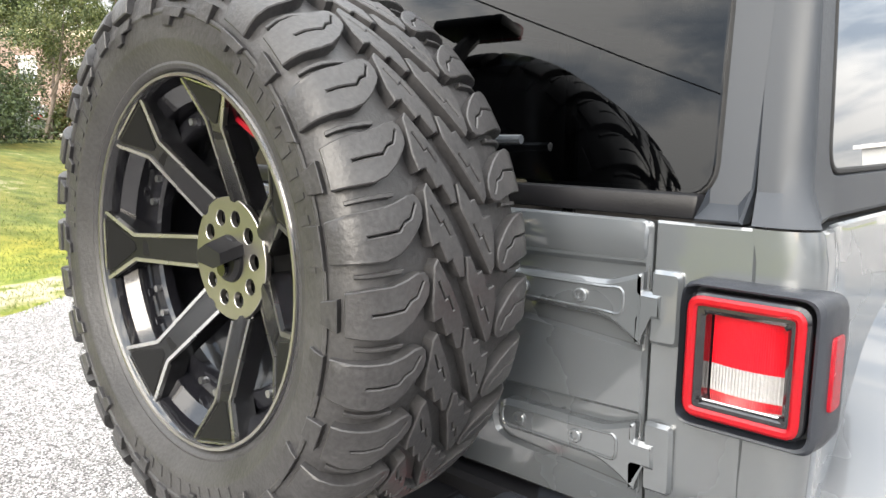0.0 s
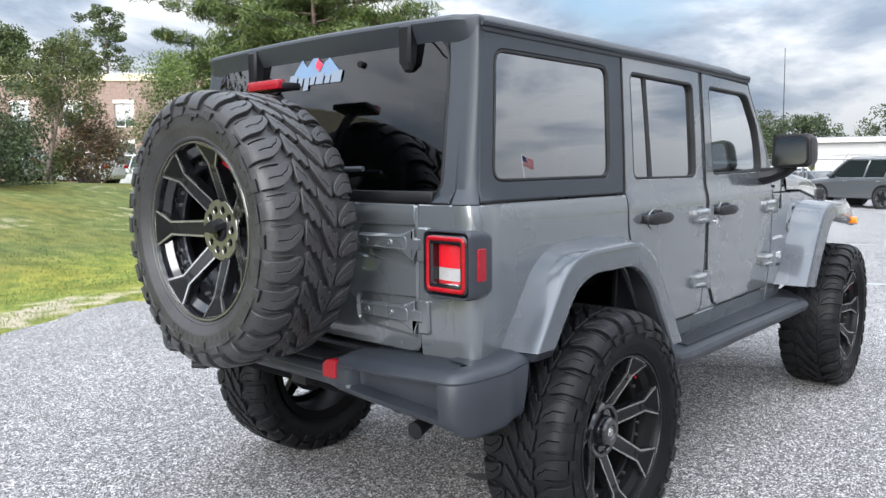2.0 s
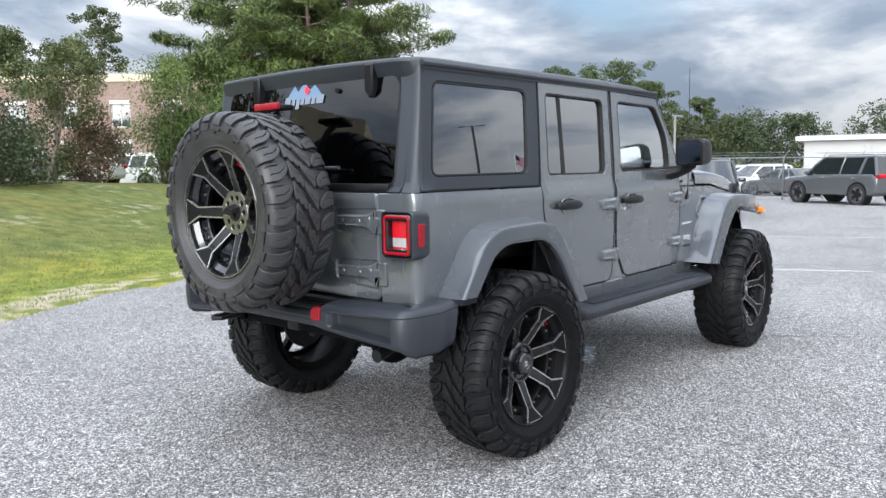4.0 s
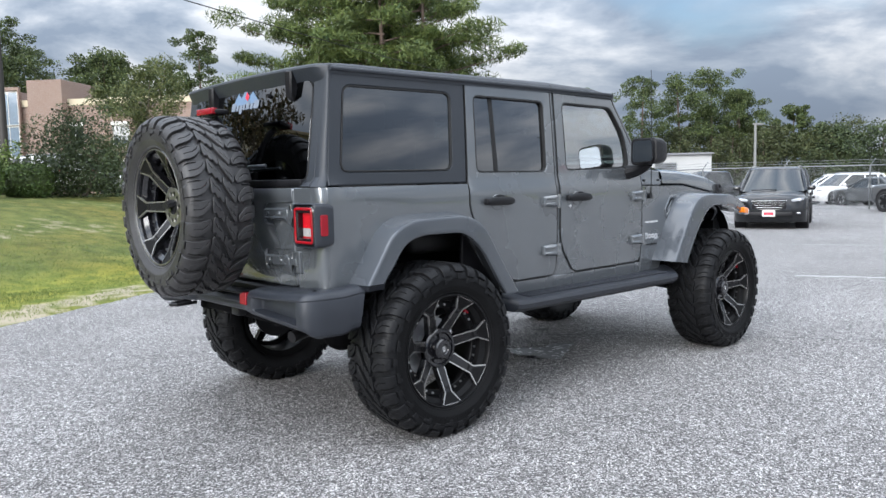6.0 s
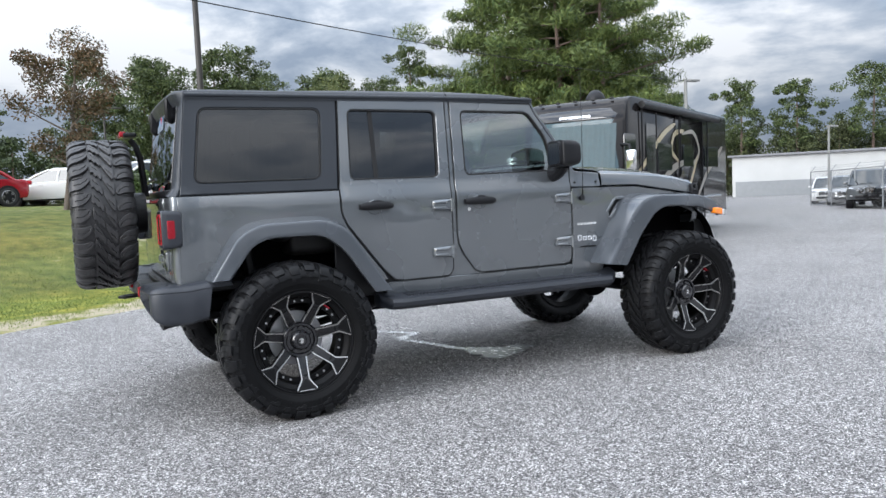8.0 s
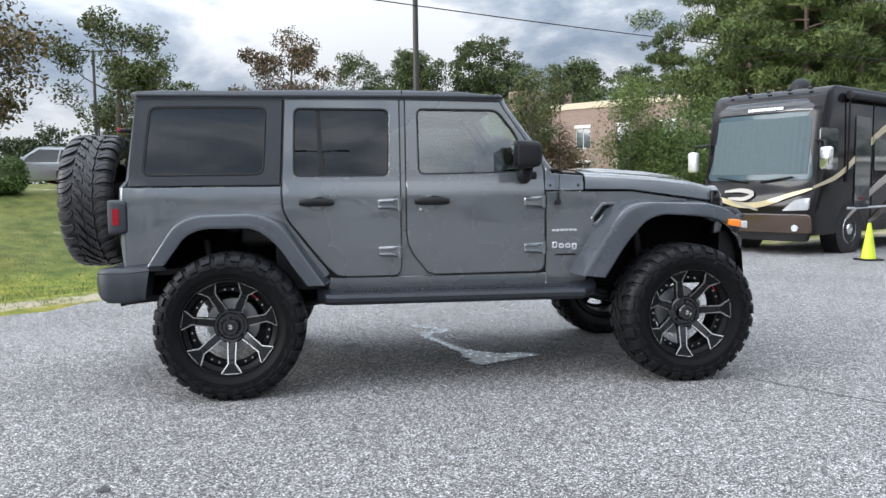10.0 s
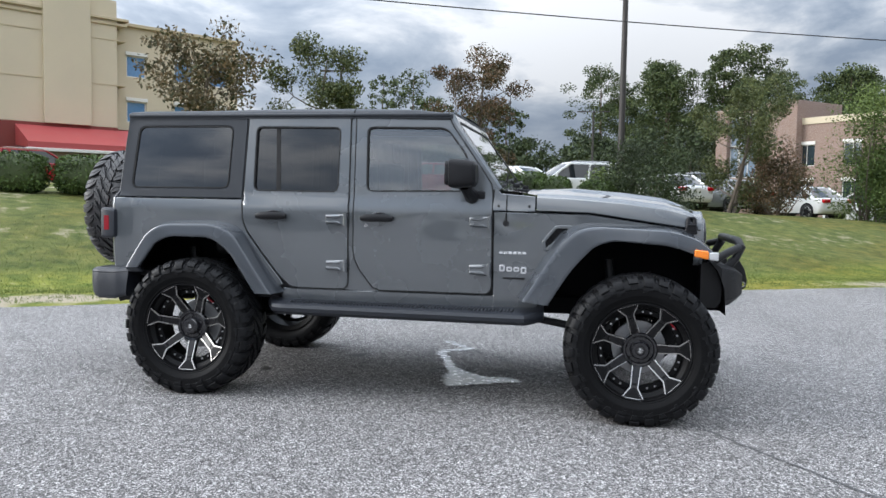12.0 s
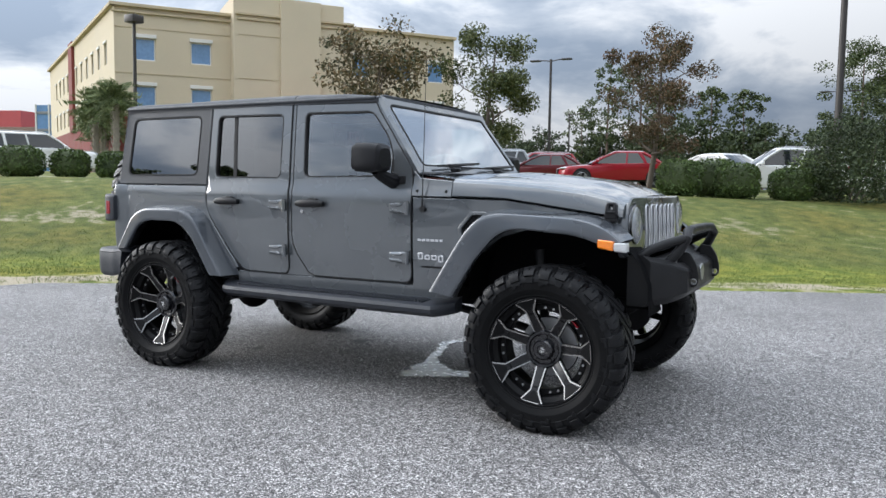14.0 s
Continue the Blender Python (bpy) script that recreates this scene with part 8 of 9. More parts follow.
lamp_post(3.45, 23.6, 7.7, (-1,), "tall dark light pole on the bank", 0.13, turn=20)
lamp_post(20.2, 36.0, 8.7, (-1, ), "dark light pole with one lamp head", 0.12, turn=-30)
lamp_post(-32.1, 25.1, 8.6, (), "bronze light pole with a square lamp", 0.12)
b = box(0.75, 0.75, 0.42, (-32.1, 25.1, land_z(-32.1, 25.1) + 8.7), 0.04)
part("lamp_box", b, POLE, bpy.data.objects["street_lamp.002"]).matrix_parent_inverse = bpy.data.objects["street_lamp.002"].matrix_basis.inverted()
lamp_post(-13.6, 41.5, 8.0, (-1, 1), "light pole with two lamp heads", 0.10)
lamp_post(2.0, 62.0, 8.5, (-1, 1), "light pole with two lamp heads", 0.10)
lamp_post(-19.0, 60.0, 6.5, (1,), "tall dark light pole in the distance", 0.08)
lamp_post(24.7, 21.8, 6.3, (0.4,), "grey utility pole with a small lamp", 0.10, CONCRETE_POLE)
lamp_post(38.0, 24.6, 4.6, (0.3,), "grey post with a small lamp", 0.08, CONCRETE_POLE)
lamp_post(36.5, 15.2, 4.4, (0.3,), "grey post with a small lamp", 0.08, CONCRETE_POLE)
# behind the walk, seen only in the glass
lamp_post(-0.6, -34.0, 8.3, (-1, 1), "light pole with two lamp heads", 0.10)
lamp_post(58.1, -47.8, 13.2, (-1, 1), "light pole with two lamp heads", 0.17, turn=40)


def flag_pole(x, y, height):
    """A pole with a striped flag hanging in folds."""
    t = thing("flag_pole", "white flag pole with a striped red, white and blue flag", "flag pole", at=Matrix.Translation((x, y, land_z(x, y) - 0.05)))
    b = bmesh.new()
    rod((0, 0, 0), (0, 0, height), 0.07, 0.04, 10, b)
    part("pole", b, WHITE_TRIM, t)
    fold = lambda u: (0.95 * u, 0.10 * math.sin(4.0 * u), -0.28 * u)

    def band(u0, u1, z0, z1, off=0.0):
        rows = []
        for k in range(9):
            u = u0 + (u1 - u0) * k / 8
            px, py, dz = fold(u)
            rows.append([(px, py - off, height - 0.15 + z0 + dz), (px, py + 0.012 + off, height - 0.15 + z0 + dz), (px, py + 0.012 + off, height - 0.15 + z1 + dz), (px, py - off, height - 0.15 + z1 + dz)])
        return loft(rows, True, True)
    fl = part("flag", band(0.05, 2.3, -1.4, 0.0), WHITE_TRIM, t, "striped flag")
    for k in range(7):
        part("stripe", band(0.05, 2.3, -0.108 * (2 * k + 1), -0.216 * k, 0.004), RED_STICK, fl)
    part("canton", band(0.05, 0.95, -0.75, 0.0, 0.008), FLAG_BLUE, fl)


FLAG_BLUE = surface("flag_blue_cloth", (0.02, 0.035, 0.12), 0.8, 0.0, 0.1, 6.0, 120, 0.1)
flag_pole(72.7, -53.7, 10.6)

# run fitted to the camera's view; no pole stands at the far end
w0, w1 = Vector((24.7, 21.8, 5.85)), Vector((-24.3, -3.1, 5.9))
wire = part("power_line", sweep([tuple(w0.lerp(w1, k / 24) - Vector((0, 0, 3.2 * (k / 24) * (1 - k / 24)))) for k in range(25)], 0.012, 5), RUBBER)
tagged(wire, "thin black overhead cable running out from a utility pole", "cable")


def fence(points, height):
    """A chain-link fence with posts, a top rail and three strands of barbed wire."""
    t = thing("chain_link_fence", "galvanised chain-link fence with barbed wire round the lot", "fence")
    b = bmesh.new()
    total = 0
    for (ax, ay), (bx, by) in zip(points, points[1:]):
        ln = math.hypot(bx - ax, by - ay)
        n = max(1, round(ln / 3.0))
        for k in range(n + 1):
            f = k / n
            x, y = ax + (bx - ax) * f, ay + (by - ay) * f
            z = lot_z(x, y) - 0.03
            p = bmesh.new()
            rod((x, y, z), (x, y, z + height), 0.035, n=8, bm=p)
            rod((x, y, z + height), (x + 0.2, y - 0.15, z + height + 0.32), 0.02, n=6, bm=p)
            part("post", p, GREY_METAL, t)
        for hh, r in ((height - 0.02, 0.022), (height + 0.1, 0.006), (height + 0.22, 0.006), (0.08, 0.01)):
            rod((ax, ay, lot_z(ax, ay) + hh), (bx, by, lot_z(bx, by) + hh), r, n=6, bm=b)
        m = int(ln / 0.12)
        for k in range(m):
            for d in (1, -1):
                f0 = k / m
                f1 = min(1.0, max(0.0, f0 + d * height / ln))
                top = height * min(1.0, abs(f1 - f0) * ln / height) if f1 != f0 else 0
                x0, y0 = ax + (bx - ax) * f0, ay + (by - ay) * f0
                x1, y1 = ax + (bx - ax) * f1, ay + (by - ay) * f1
                if top > 0.3:
                    rod((x0, y0, lot_z(x0, y0) + 0.05), (x1, y1, lot_z(x1, y1) + 0.05 + top - 0.05), 0.0035, n=3, bm=b, caps=False)
    tagged(part("wire_mesh", b, GREY_METAL, t), kind="stuff")


fence([(37.0, 25.0), (30.2, 14.6), (33.6, 8.6), (41.0, 5.6)], 1.95)

# ---- other vehicles ----
def car_paint(name, color, metal=0.0, rough=0.16):
    return surface(name, color, rough, metal, 0.04, 1.5, 500, 0.0, coat=0.7, spec=0.25)


P_BLACK, P_GREY, P_WHITE = car_paint("black_car_paint", (0.012, 0.013, 0.015)), car_paint("slate_car_paint", (0.07, 0.075, 0.08)), car_paint("white_car_paint", (0.70, 0.70, 0.69))
P_RED, P_SILVER, P_DKRED = car_paint("red_car_paint", (0.30, 0.012, 0.022)), car_paint("silver_car_paint", (0.36, 0.37, 0.38), 0.5), car_paint("maroon_car_paint", (0.12, 0.015, 0.02))
TYRE_FAR = surface("road_tyre", (0.02, 0.02, 0.021), 0.75, 0.0, 0.25, 6.0, 60, 0.1)

STYLES = {
    # length, width, height, wheel radius, axle offsets, lower outline, belt ring, roof ring (fractions of length, metres)
    "suv": (4.65, 1.85, 1.70, 0.36, (0.185, 0.79), [(0.0, 0.45), (0.0, 0.95), (0.03, 1.08), (0.70, 1.05), (0.93, 0.97), (0.985, 0.84), (1.0, 0.50), (0.97, 0.20), (0.03, 0.24)], (0.02, 0.735, 1.04), (0.09, 0.545, 1.66)),
    "big_suv": (5.25, 2.02, 1.92, 0.41, (0.19, 0.79), [(0.0, 0.50), (0.0, 1.05), (0.02, 1.22), (0.71, 1.18), (0.96, 1.10), (0.995, 0.95), (1.0, 0.60), (0.98, 0.36), (0.02, 0.40)], (0.01, 0.735, 1.18), (0.06, 0.575, 1.88)),
    "sedan": (4.75, 1.83, 1.45, 0.33, (0.19, 0.80), [(0.0, 0.45), (0.0, 0.82), (0.02, 0.96), (0.20, 0.98), (0.70, 0.93), (0.95, 0.80), (0.99, 0.70), (1.0, 0.45), (0.98, 0.25), (0.02, 0.28)], (0.12, 0.74, 0.95), (0.28, 0.53, 1.42)),
    "pickup": (5.7, 2.0, 1.90, 0.42, (0.21, 0.82), [(0.0, 0.60), (0.0, 1.18), (0.36, 1.18), (0.38, 1.20), (0.76, 1.18), (0.97, 1.10), (1.0, 0.95), (1.0, 0.62), (0.98, 0.45), (0.02, 0.52)], (0.37, 0.77, 1.18), (0.40, 0.61, 1.86)),
}


def parked_car(style, mat, label, x, y, turn, z=None, group="", plate=False):
    """A parked car: body, glasshouse with pillars and roof, wheels, lamps, bumpers. It points along turn (degrees)."""
    L, W, H, R, axles, low, belt, roof = STYLES[style]
    z = lot_z(x, y) if z is None else z
    name = {"suv": "crossover", "big_suv": "large_crossover", "sedan": "sedan", "pickup": "pickup_truck"}[style]
    t = thing(name, label, "car", group, at=pose(x, y, z, 0, 0, turn))
    X = lambda f: (f - 0.5) * L
    out = rounded([(X(f), h) for f, h in low], 0.07, 3)
    # a finer outline; no wheel openings are cut
    ring = []
    for p in dense(out, 0.12):
        ring.append(p)
    def side_y(h):
        return W / 2 - 0.05 * max(0.0, (0.62 - h)) - 0.10 * max(0.0, h - 0.75)
    holes = []
    b = bmesh.new()
    rows = []
    bow = lambda px, v: px - math.copysign((0.32 if px > 0 else 0.20) * abs(v) ** 3 * ease(0.34 * L, 0.5 * L, abs(px)), px)
    fall = lambda px, v, h: h - (0.09 if px > 0.2 * L else 0.03) * abs(v) ** 3 * ease(0.78, 0.95, h / low[3][1])
    for v in (-1.0, -0.97, -0.9, -0.75, -0.5, 0.0, 0.5, 0.75, 0.9, 0.97, 1.0):
        sh = 1.0 if abs(v) < 0.91 else (0.985 if abs(v) < 0.98 else 0.95)
        rows.append([(bow(px * (sh if abs(px) > L * 0.3 else 1.0), v), side_y(h) * v, fall(px, v, 0.62 + (h - 0.62) * (sh if abs(v) > 0.98 else 1.0))) for px, h in out])
    loft(rows, True, True, b)
    body = part("body", b, mat, t, smooth=40)
    # glasshouse
    b0, b1, bz = belt
    r0, r1, rz = roof
    g = bmesh.new()
    wl_, wr = W / 2 - 0.07, W / 2 - 0.24
    def ringat(f0, f1, w, h):
        c = 0.06
        return [(X(f0), -w + c, h), (X(f0) + c, -w, h), (X(f1) - 2 * c, -w, h), (X(f1), -w + 3 * c, h), (X(f1) + 0.04, 0, h), (X(f1), w - 3 * c, h), (X(f1) - 2 * c, w, h), (X(f0) + c, w, h), (X(f0), w - c, h), (X(f0) - 0.02, 0, h)]
    loft([ringat(b0, b1, wl_, bz - 0.03), ringat(r0, r1, wr, rz - 0.03)], True, True, g)
    part("glasshouse", g, CAR_GLASS, t)
    rf = bmesh.new()
    loft([ringat(r0 - 0.004, r1 + 0.006, wr + 0.015, rz - 0.07), ringat(r0, r1, wr + 0.005, rz - 0.02), ringat(r0 + 0.02, r1 - 0.02, wr - 0.12, rz + 0.03)], True, True, rf)
    part("roof", rf, mat, t)
    for s in (-1, 1):
        mid0, mid1 = b0 + (b1 - b0) * 0.50, r0 + (r1 - r0) * 0.56
        q0, q1 = b0 + (b1 - b0) * 0.24, r0 + (r1 - r0) * 0.17
        for fa, fb, rr in ((b1 - 0.025, r1 - 0.02, 0.045), (mid0, mid1, 0.035), (q0, q1, 0.06), (b0 + 0.015, r0 + 0.012, 0.07)):
            p = bmesh.new()
            sweep([(X(fa), s * (wl_ - 0.004), bz - 0.03), (X(fa) * 0.5 + X(fb) * 0.5, s * ((wl_ + wr) / 2 + 0.004), (bz + rz) / 2), (X(fb), s * (wr + 0.002), rz - 0.04)], rr, 6, p)
            part("pillar", p, mat, t)
        m_ = bmesh.new()
        box(0.12, 0.20, 0.13, (X(b1) - 0.30, s * (W / 2 + 0.06), bz + 0.06), 0.04, 2, m_)
        part("mirror", m_, mat, t)
        for end, kind in ((1, "headlight"), (-1, "taillight")):
            l_ = bmesh.new()
            hz = {"suv": 0.80, "big_suv": 0.98, "sedan": 0.70, "pickup": 0.98}[style] if end > 0 else {"suv": 0.98, "big_suv": 1.12, "sedan": 0.82, "pickup": 1.0}[style]
            hh = 0.085 if end > 0 else (0.42 if style == "pickup" else 0.16)
            box(0.30, 0.34 if style != "pickup" or end > 0 else 0.16, hh, (X(0.945 if end > 0 else 0.035), s * (W / 2 - 0.27 + (0.10 if style == "pickup" and end < 0 else 0)), hz), 0.04, 2, l_)
            if end > 0:
                lc = Vector((X(0.945), s * (W / 2 - 0.27), hz))
                bmesh.ops.rotate(l_, cent=lc, matrix=Matrix.Rotation(radians(9 * s), 3, "X") @ Matrix.Rotation(radians(-16 * s), 3, "Z"), verts=l_.verts)
            part(kind, l_, HEADLIGHT if end > 0 else RED_LENS, t)
    gr = bmesh.new()
    gz = {"suv": 0.70, "big_suv": 0.86, "sedan": 0.58, "pickup": 0.88}[style]
    box(0.05, W * 0.46, 0.26, (X(0.992), 0, gz), 0.02, 2, gr)
    g_ = part("grille", gr, BLACK, t)
    for k in range(4):
        c = bmesh.new()
        box(0.03, W * (0.36 + 0.04 * k), 0.014, (X(1.0) + 0.012, 0, gz - 0.09 + 0.06 * k), 0.005, 1, c)
        part("grille_bar", c, CHROME, g_)
    ik = bmesh.new()
    box(0.05, W * 0.62, 0.13, (X(0.992), 0, gz - 0.27), 0.02, 2, ik)
    part("lower_intake", ik, BLACK, t)
    for s in (-1, 1):
        fg = bmesh.new()
        box(0.06, 0.10, 0.055, (X(0.985) - 0.05, s * W * 0.39, gz - 0.24), 0.02, 2, fg)
        part("fog_lamp", fg, STEEL, t)
        rl = bmesh.new()
        if style in ("suv", "big_suv"):
            sweep([(X(r0 + 0.03), s * (wr - 0.07), rz + 0.02), (X(r0 + 0.06), s * (wr - 0.06), rz + 0.055), (X(r1 - 0.06), s * (wr - 0.06), rz + 0.055), (X(r1 - 0.03), s * (wr - 0.07), rz + 0.02)], 0.018, 6, rl)
            part("roof_rail", rl, STEEL, t)
        for f in (b0 + (b1 - b0) * 0.30, b0 + (b1 - b0) * 0.72):
            dh = bmesh.new()
            box(0.19, 0.03, 0.035, (X(f), s * (side_y(bz - 0.14) + 0.012), bz - 0.14), 0.012, 2, dh)
            part("door_handle", dh, CHROME if style == "big_suv" else mat, t)
    wp = bmesh.new()
    rod((X(b1) + 0.05, -0.55, bz + 0.01), (X(b1) - 0.02, 0.1, bz + 0.03), 0.012, n=6, bm=wp)
    part("wiper", wp, BLACK, t)
    lowb = bmesh.new()
    box(L * 0.80, W * 0.97, 0.16, (0, 0, 0.30 if style in ("suv", "sedan") else 0.44), 0.05, 2, lowb)
    part("lower_trim", lowb, BLACK, t)
    if plate:
        pl = bmesh.new()
        box(0.02, 0.32, 0.17, (X(1.0) + 0.035, 0, gz - 0.25), 0.01, 1, pl)
        p_ = part("plate", pl, WHITE_TRIM, t)
        pb = bmesh.new()
        box(0.01, 0.24, 0.07, (X(1.0) + 0.047, 0, gz - 0.25), 0, 1, pb)
        part("plate_bar", pb, RED_STICK, p_)
    pl = bmesh.new()
    box(0.02, 0.32, 0.16, (X(0.0) - 0.005, 0, 0.78), 0.01, 1, pl)
    part("rear_plate", pl, WHITE_TRIM, t)
    for f in axles:
        for s in (-1, 1):
            # a black disc on the solid body stands in for the arch's shade
            a = bmesh.new()
            rod((X(f), s * (W / 2 - 0.30), R + 0.02), (X(f), s * (W / 2 + 0.002), R + 0.02), R * 1.16, n=28, bm=a)
            part("wheel_opening", a, BLACK, t)
            w = new("wheel")
            w.parent = t
            w.matrix_basis = pose(X(f), s * (W / 2 - 0.098), R, 0, 0, 0 if s > 0 else 180)
            key = f"far_tyre_{style}"
            if key not in FAR:
                q = lathe([(-0.10, R * 0.68), (-0.12, R * 0.8), (-0.11, R * 0.96), (-0.08, R), (0.08, R), (0.11, R * 0.96), (0.12, R * 0.8), (0.10, R * 0.68), (-0.05, R * 0.66)], 32, "y")
                FAR[key] = to_mesh(q, "tyre")
                q = lathe([(0.10, R * 0.70), (0.106, R * 0.66), (0.06, R * 0.63), (0.04, R * 0.2), (0.06, R * 0.15), (0.06, 0)], 32, "y")
                for k in range(5):
                    c = 2 * math.pi * k / 5
                    for e in (-0.16, 0.16):
                        rod((0, 0.075, 0), (R * 0.66 * math.cos(c + e), 0.085, R * 0.66 * math.sin(c + e)), 0.022, n=6, bm=q)
                FAR[key + "r"] = to_mesh(q, "rim")
            part("tyre", FAR[key], TYRE_FAR, w)
            part("rim", FAR[key + "r"], STEEL, w)
    return t


FAR = {}


def to_mesh(bm, name):
    bmesh.ops.recalc_face_normals(bm, faces=bm.faces)
    me = bpy.data.meshes.new(name)
    bm.to_mesh(me)
    bm.free()
    me.shade_smooth()
    me.set_sharp_from_angle(angle=radians(35))
    return me


# in the lot
parked_car("suv", P_BLACK, "black crossover parked on the asphalt lot", 19.7, 6.35, 201, plate=True)
parked_car("big_suv", P_GREY, "large slate grey crossover parked by the fence", 30.9, 5.3, 57)
parked_car("pickup", P_BLACK, "black pickup truck parked behind the fence", 34.6, 16.6, 150)
parked_car("pickup", P_GREY, "dark grey pickup truck parked behind the fence", 35.0, 20.0, 215)
parked_car("pickup", P_WHITE, "white service truck parked behind the fence", 37.5, 18.6, 40)
parked_car("suv", P_SILVER, "silver crossover parked in the far row", 39.5, 24.6, 215)
parked_car("suv", P_WHITE, "white crossover parked in the far row", 43.0, 28.5, 215)
parked_car("suv", P_WHITE, "white crossover parked behind the fence", 42.5, 13.0, 150)
parked_car("sedan", P_GREY, "dark grey sedan parked behind the fence", 39.5, 10.3, 60)
parked_car("suv", P_GREY, "grey crossover parked behind the fence", 36.0, 14.5, 60)
parked_car("suv", P_WHITE, "white crossover parked in the far row", 49.0, 16.5, 120)
parked_car("sedan", P_SILVER, "silver sedan parked in the far row", 52.0, 13.0, 120)
parked_car("suv", P_BLACK, "black crossover parked in the far row", 47.0, 20.0, 120)
# on the upper lot, beyond the bank
UP = [("sedan", P_RED, "glossy red sedan on the upper lot", -3.9, 22.4, 205), ("sedan", P_DKRED, "dark maroon sedan on the upper lot", -7.6, 24.6, 205), ("suv", P_WHITE, "white crossover on the upper lot", 1.5, 22.6, 200),
      ("sedan", P_WHITE, "white sedan on the upper lot", -0.9, 24.2, 150), ("suv", P_SILVER, "silver crossover on the upper lot", -11.0, 26.5, 205), ("sedan", P_WHITE, "white sedan on the upper lot", 5.0, 24.6, 120),
      ("sedan", P_SILVER, "silver sedan on the upper lot", 7.3, 25.4, 120), ("sedan", P_WHITE, "pale sedan on the upper lot", 10.4, 27.3, 120), ("suv", P_BLACK, "black crossover on the upper lot", 6.2, 28.0, 120),
      ("suv", P_RED, "red crossover on the upper lot", -9.4, 28.0, 215), ("suv", P_RED, "red crossover beside the office building", -21.0, 23.4, 60), ("suv", P_WHITE, "white crossover beside the hedges", -23.6, 13.6, 60),
      ("sedan", P_WHITE, "white sedan on the upper lot", -14.0, 27.5, 205), ("suv", P_WHITE, "white crossover on the upper lot", 13.6, 29.0, 120)]
for ST, PM, LB, CX, CY, CT in UP:
    CX, CY = 2 + (CX - 2) * 1.14, -5 + (CY + 5) * 1.14
    parked_car(ST, PM, LB, CX, CY, CT, z=land_z(CX, CY))
# behind the walk, seen only in the glass
for ST, PM, LB, CX, CY, CT in (("suv", P_WHITE, "white crossover parked across the lot", 0.5, -19.5, 10), ("sedan", P_SILVER, "silver sedan parked across the lot", 7.5, -20.5, 8), ("suv", P_BLACK, "black crossover parked across the lot", -7.0, -20.0, 12), ("pickup", P_WHITE, "white pickup truck parked across the lot", -15.0, -17.0, 30)):
    parked_car(ST, PM, LB, CX, CY, CT)


# ---- the motorhome ----
RV_DARK = surface("dark_brown_gelcoat", (0.010, 0.0085, 0.0085), 0.12, 0.0, 0.1, 0.7, 60, 0.0, coat=0.0, spec=0.28)
RV_BRONZE = surface("bronze_gelcoat", (0.06, 0.038, 0.026), 0.18, 0.2, 0.1, 0.7, 60, 0.0, coat=1.0)
RV_GOLD = surface("gold_stripe", (0.50, 0.42, 0.26), 0.3, 0.1, 0.06, 1.0, 60, 0.0, coat=0.6)
RV_GREYS = surface("silver_stripe", (0.34, 0.31, 0.27), 0.3, 0.1, 0.06, 1.0, 60, 0.0, coat=0.6)
RV_SCREEN = surface("curtained_windscreen", (0.050, 0.080, 0.094), 0.08, 0.0, 0.3, 1.2, 3, 0.0, spec=0.3)
CURTAIN = surface("pale_curtain", (0.062, 0.090, 0.100), 0.7, 0.0, 0.2, 6.0, 40, 0.1)


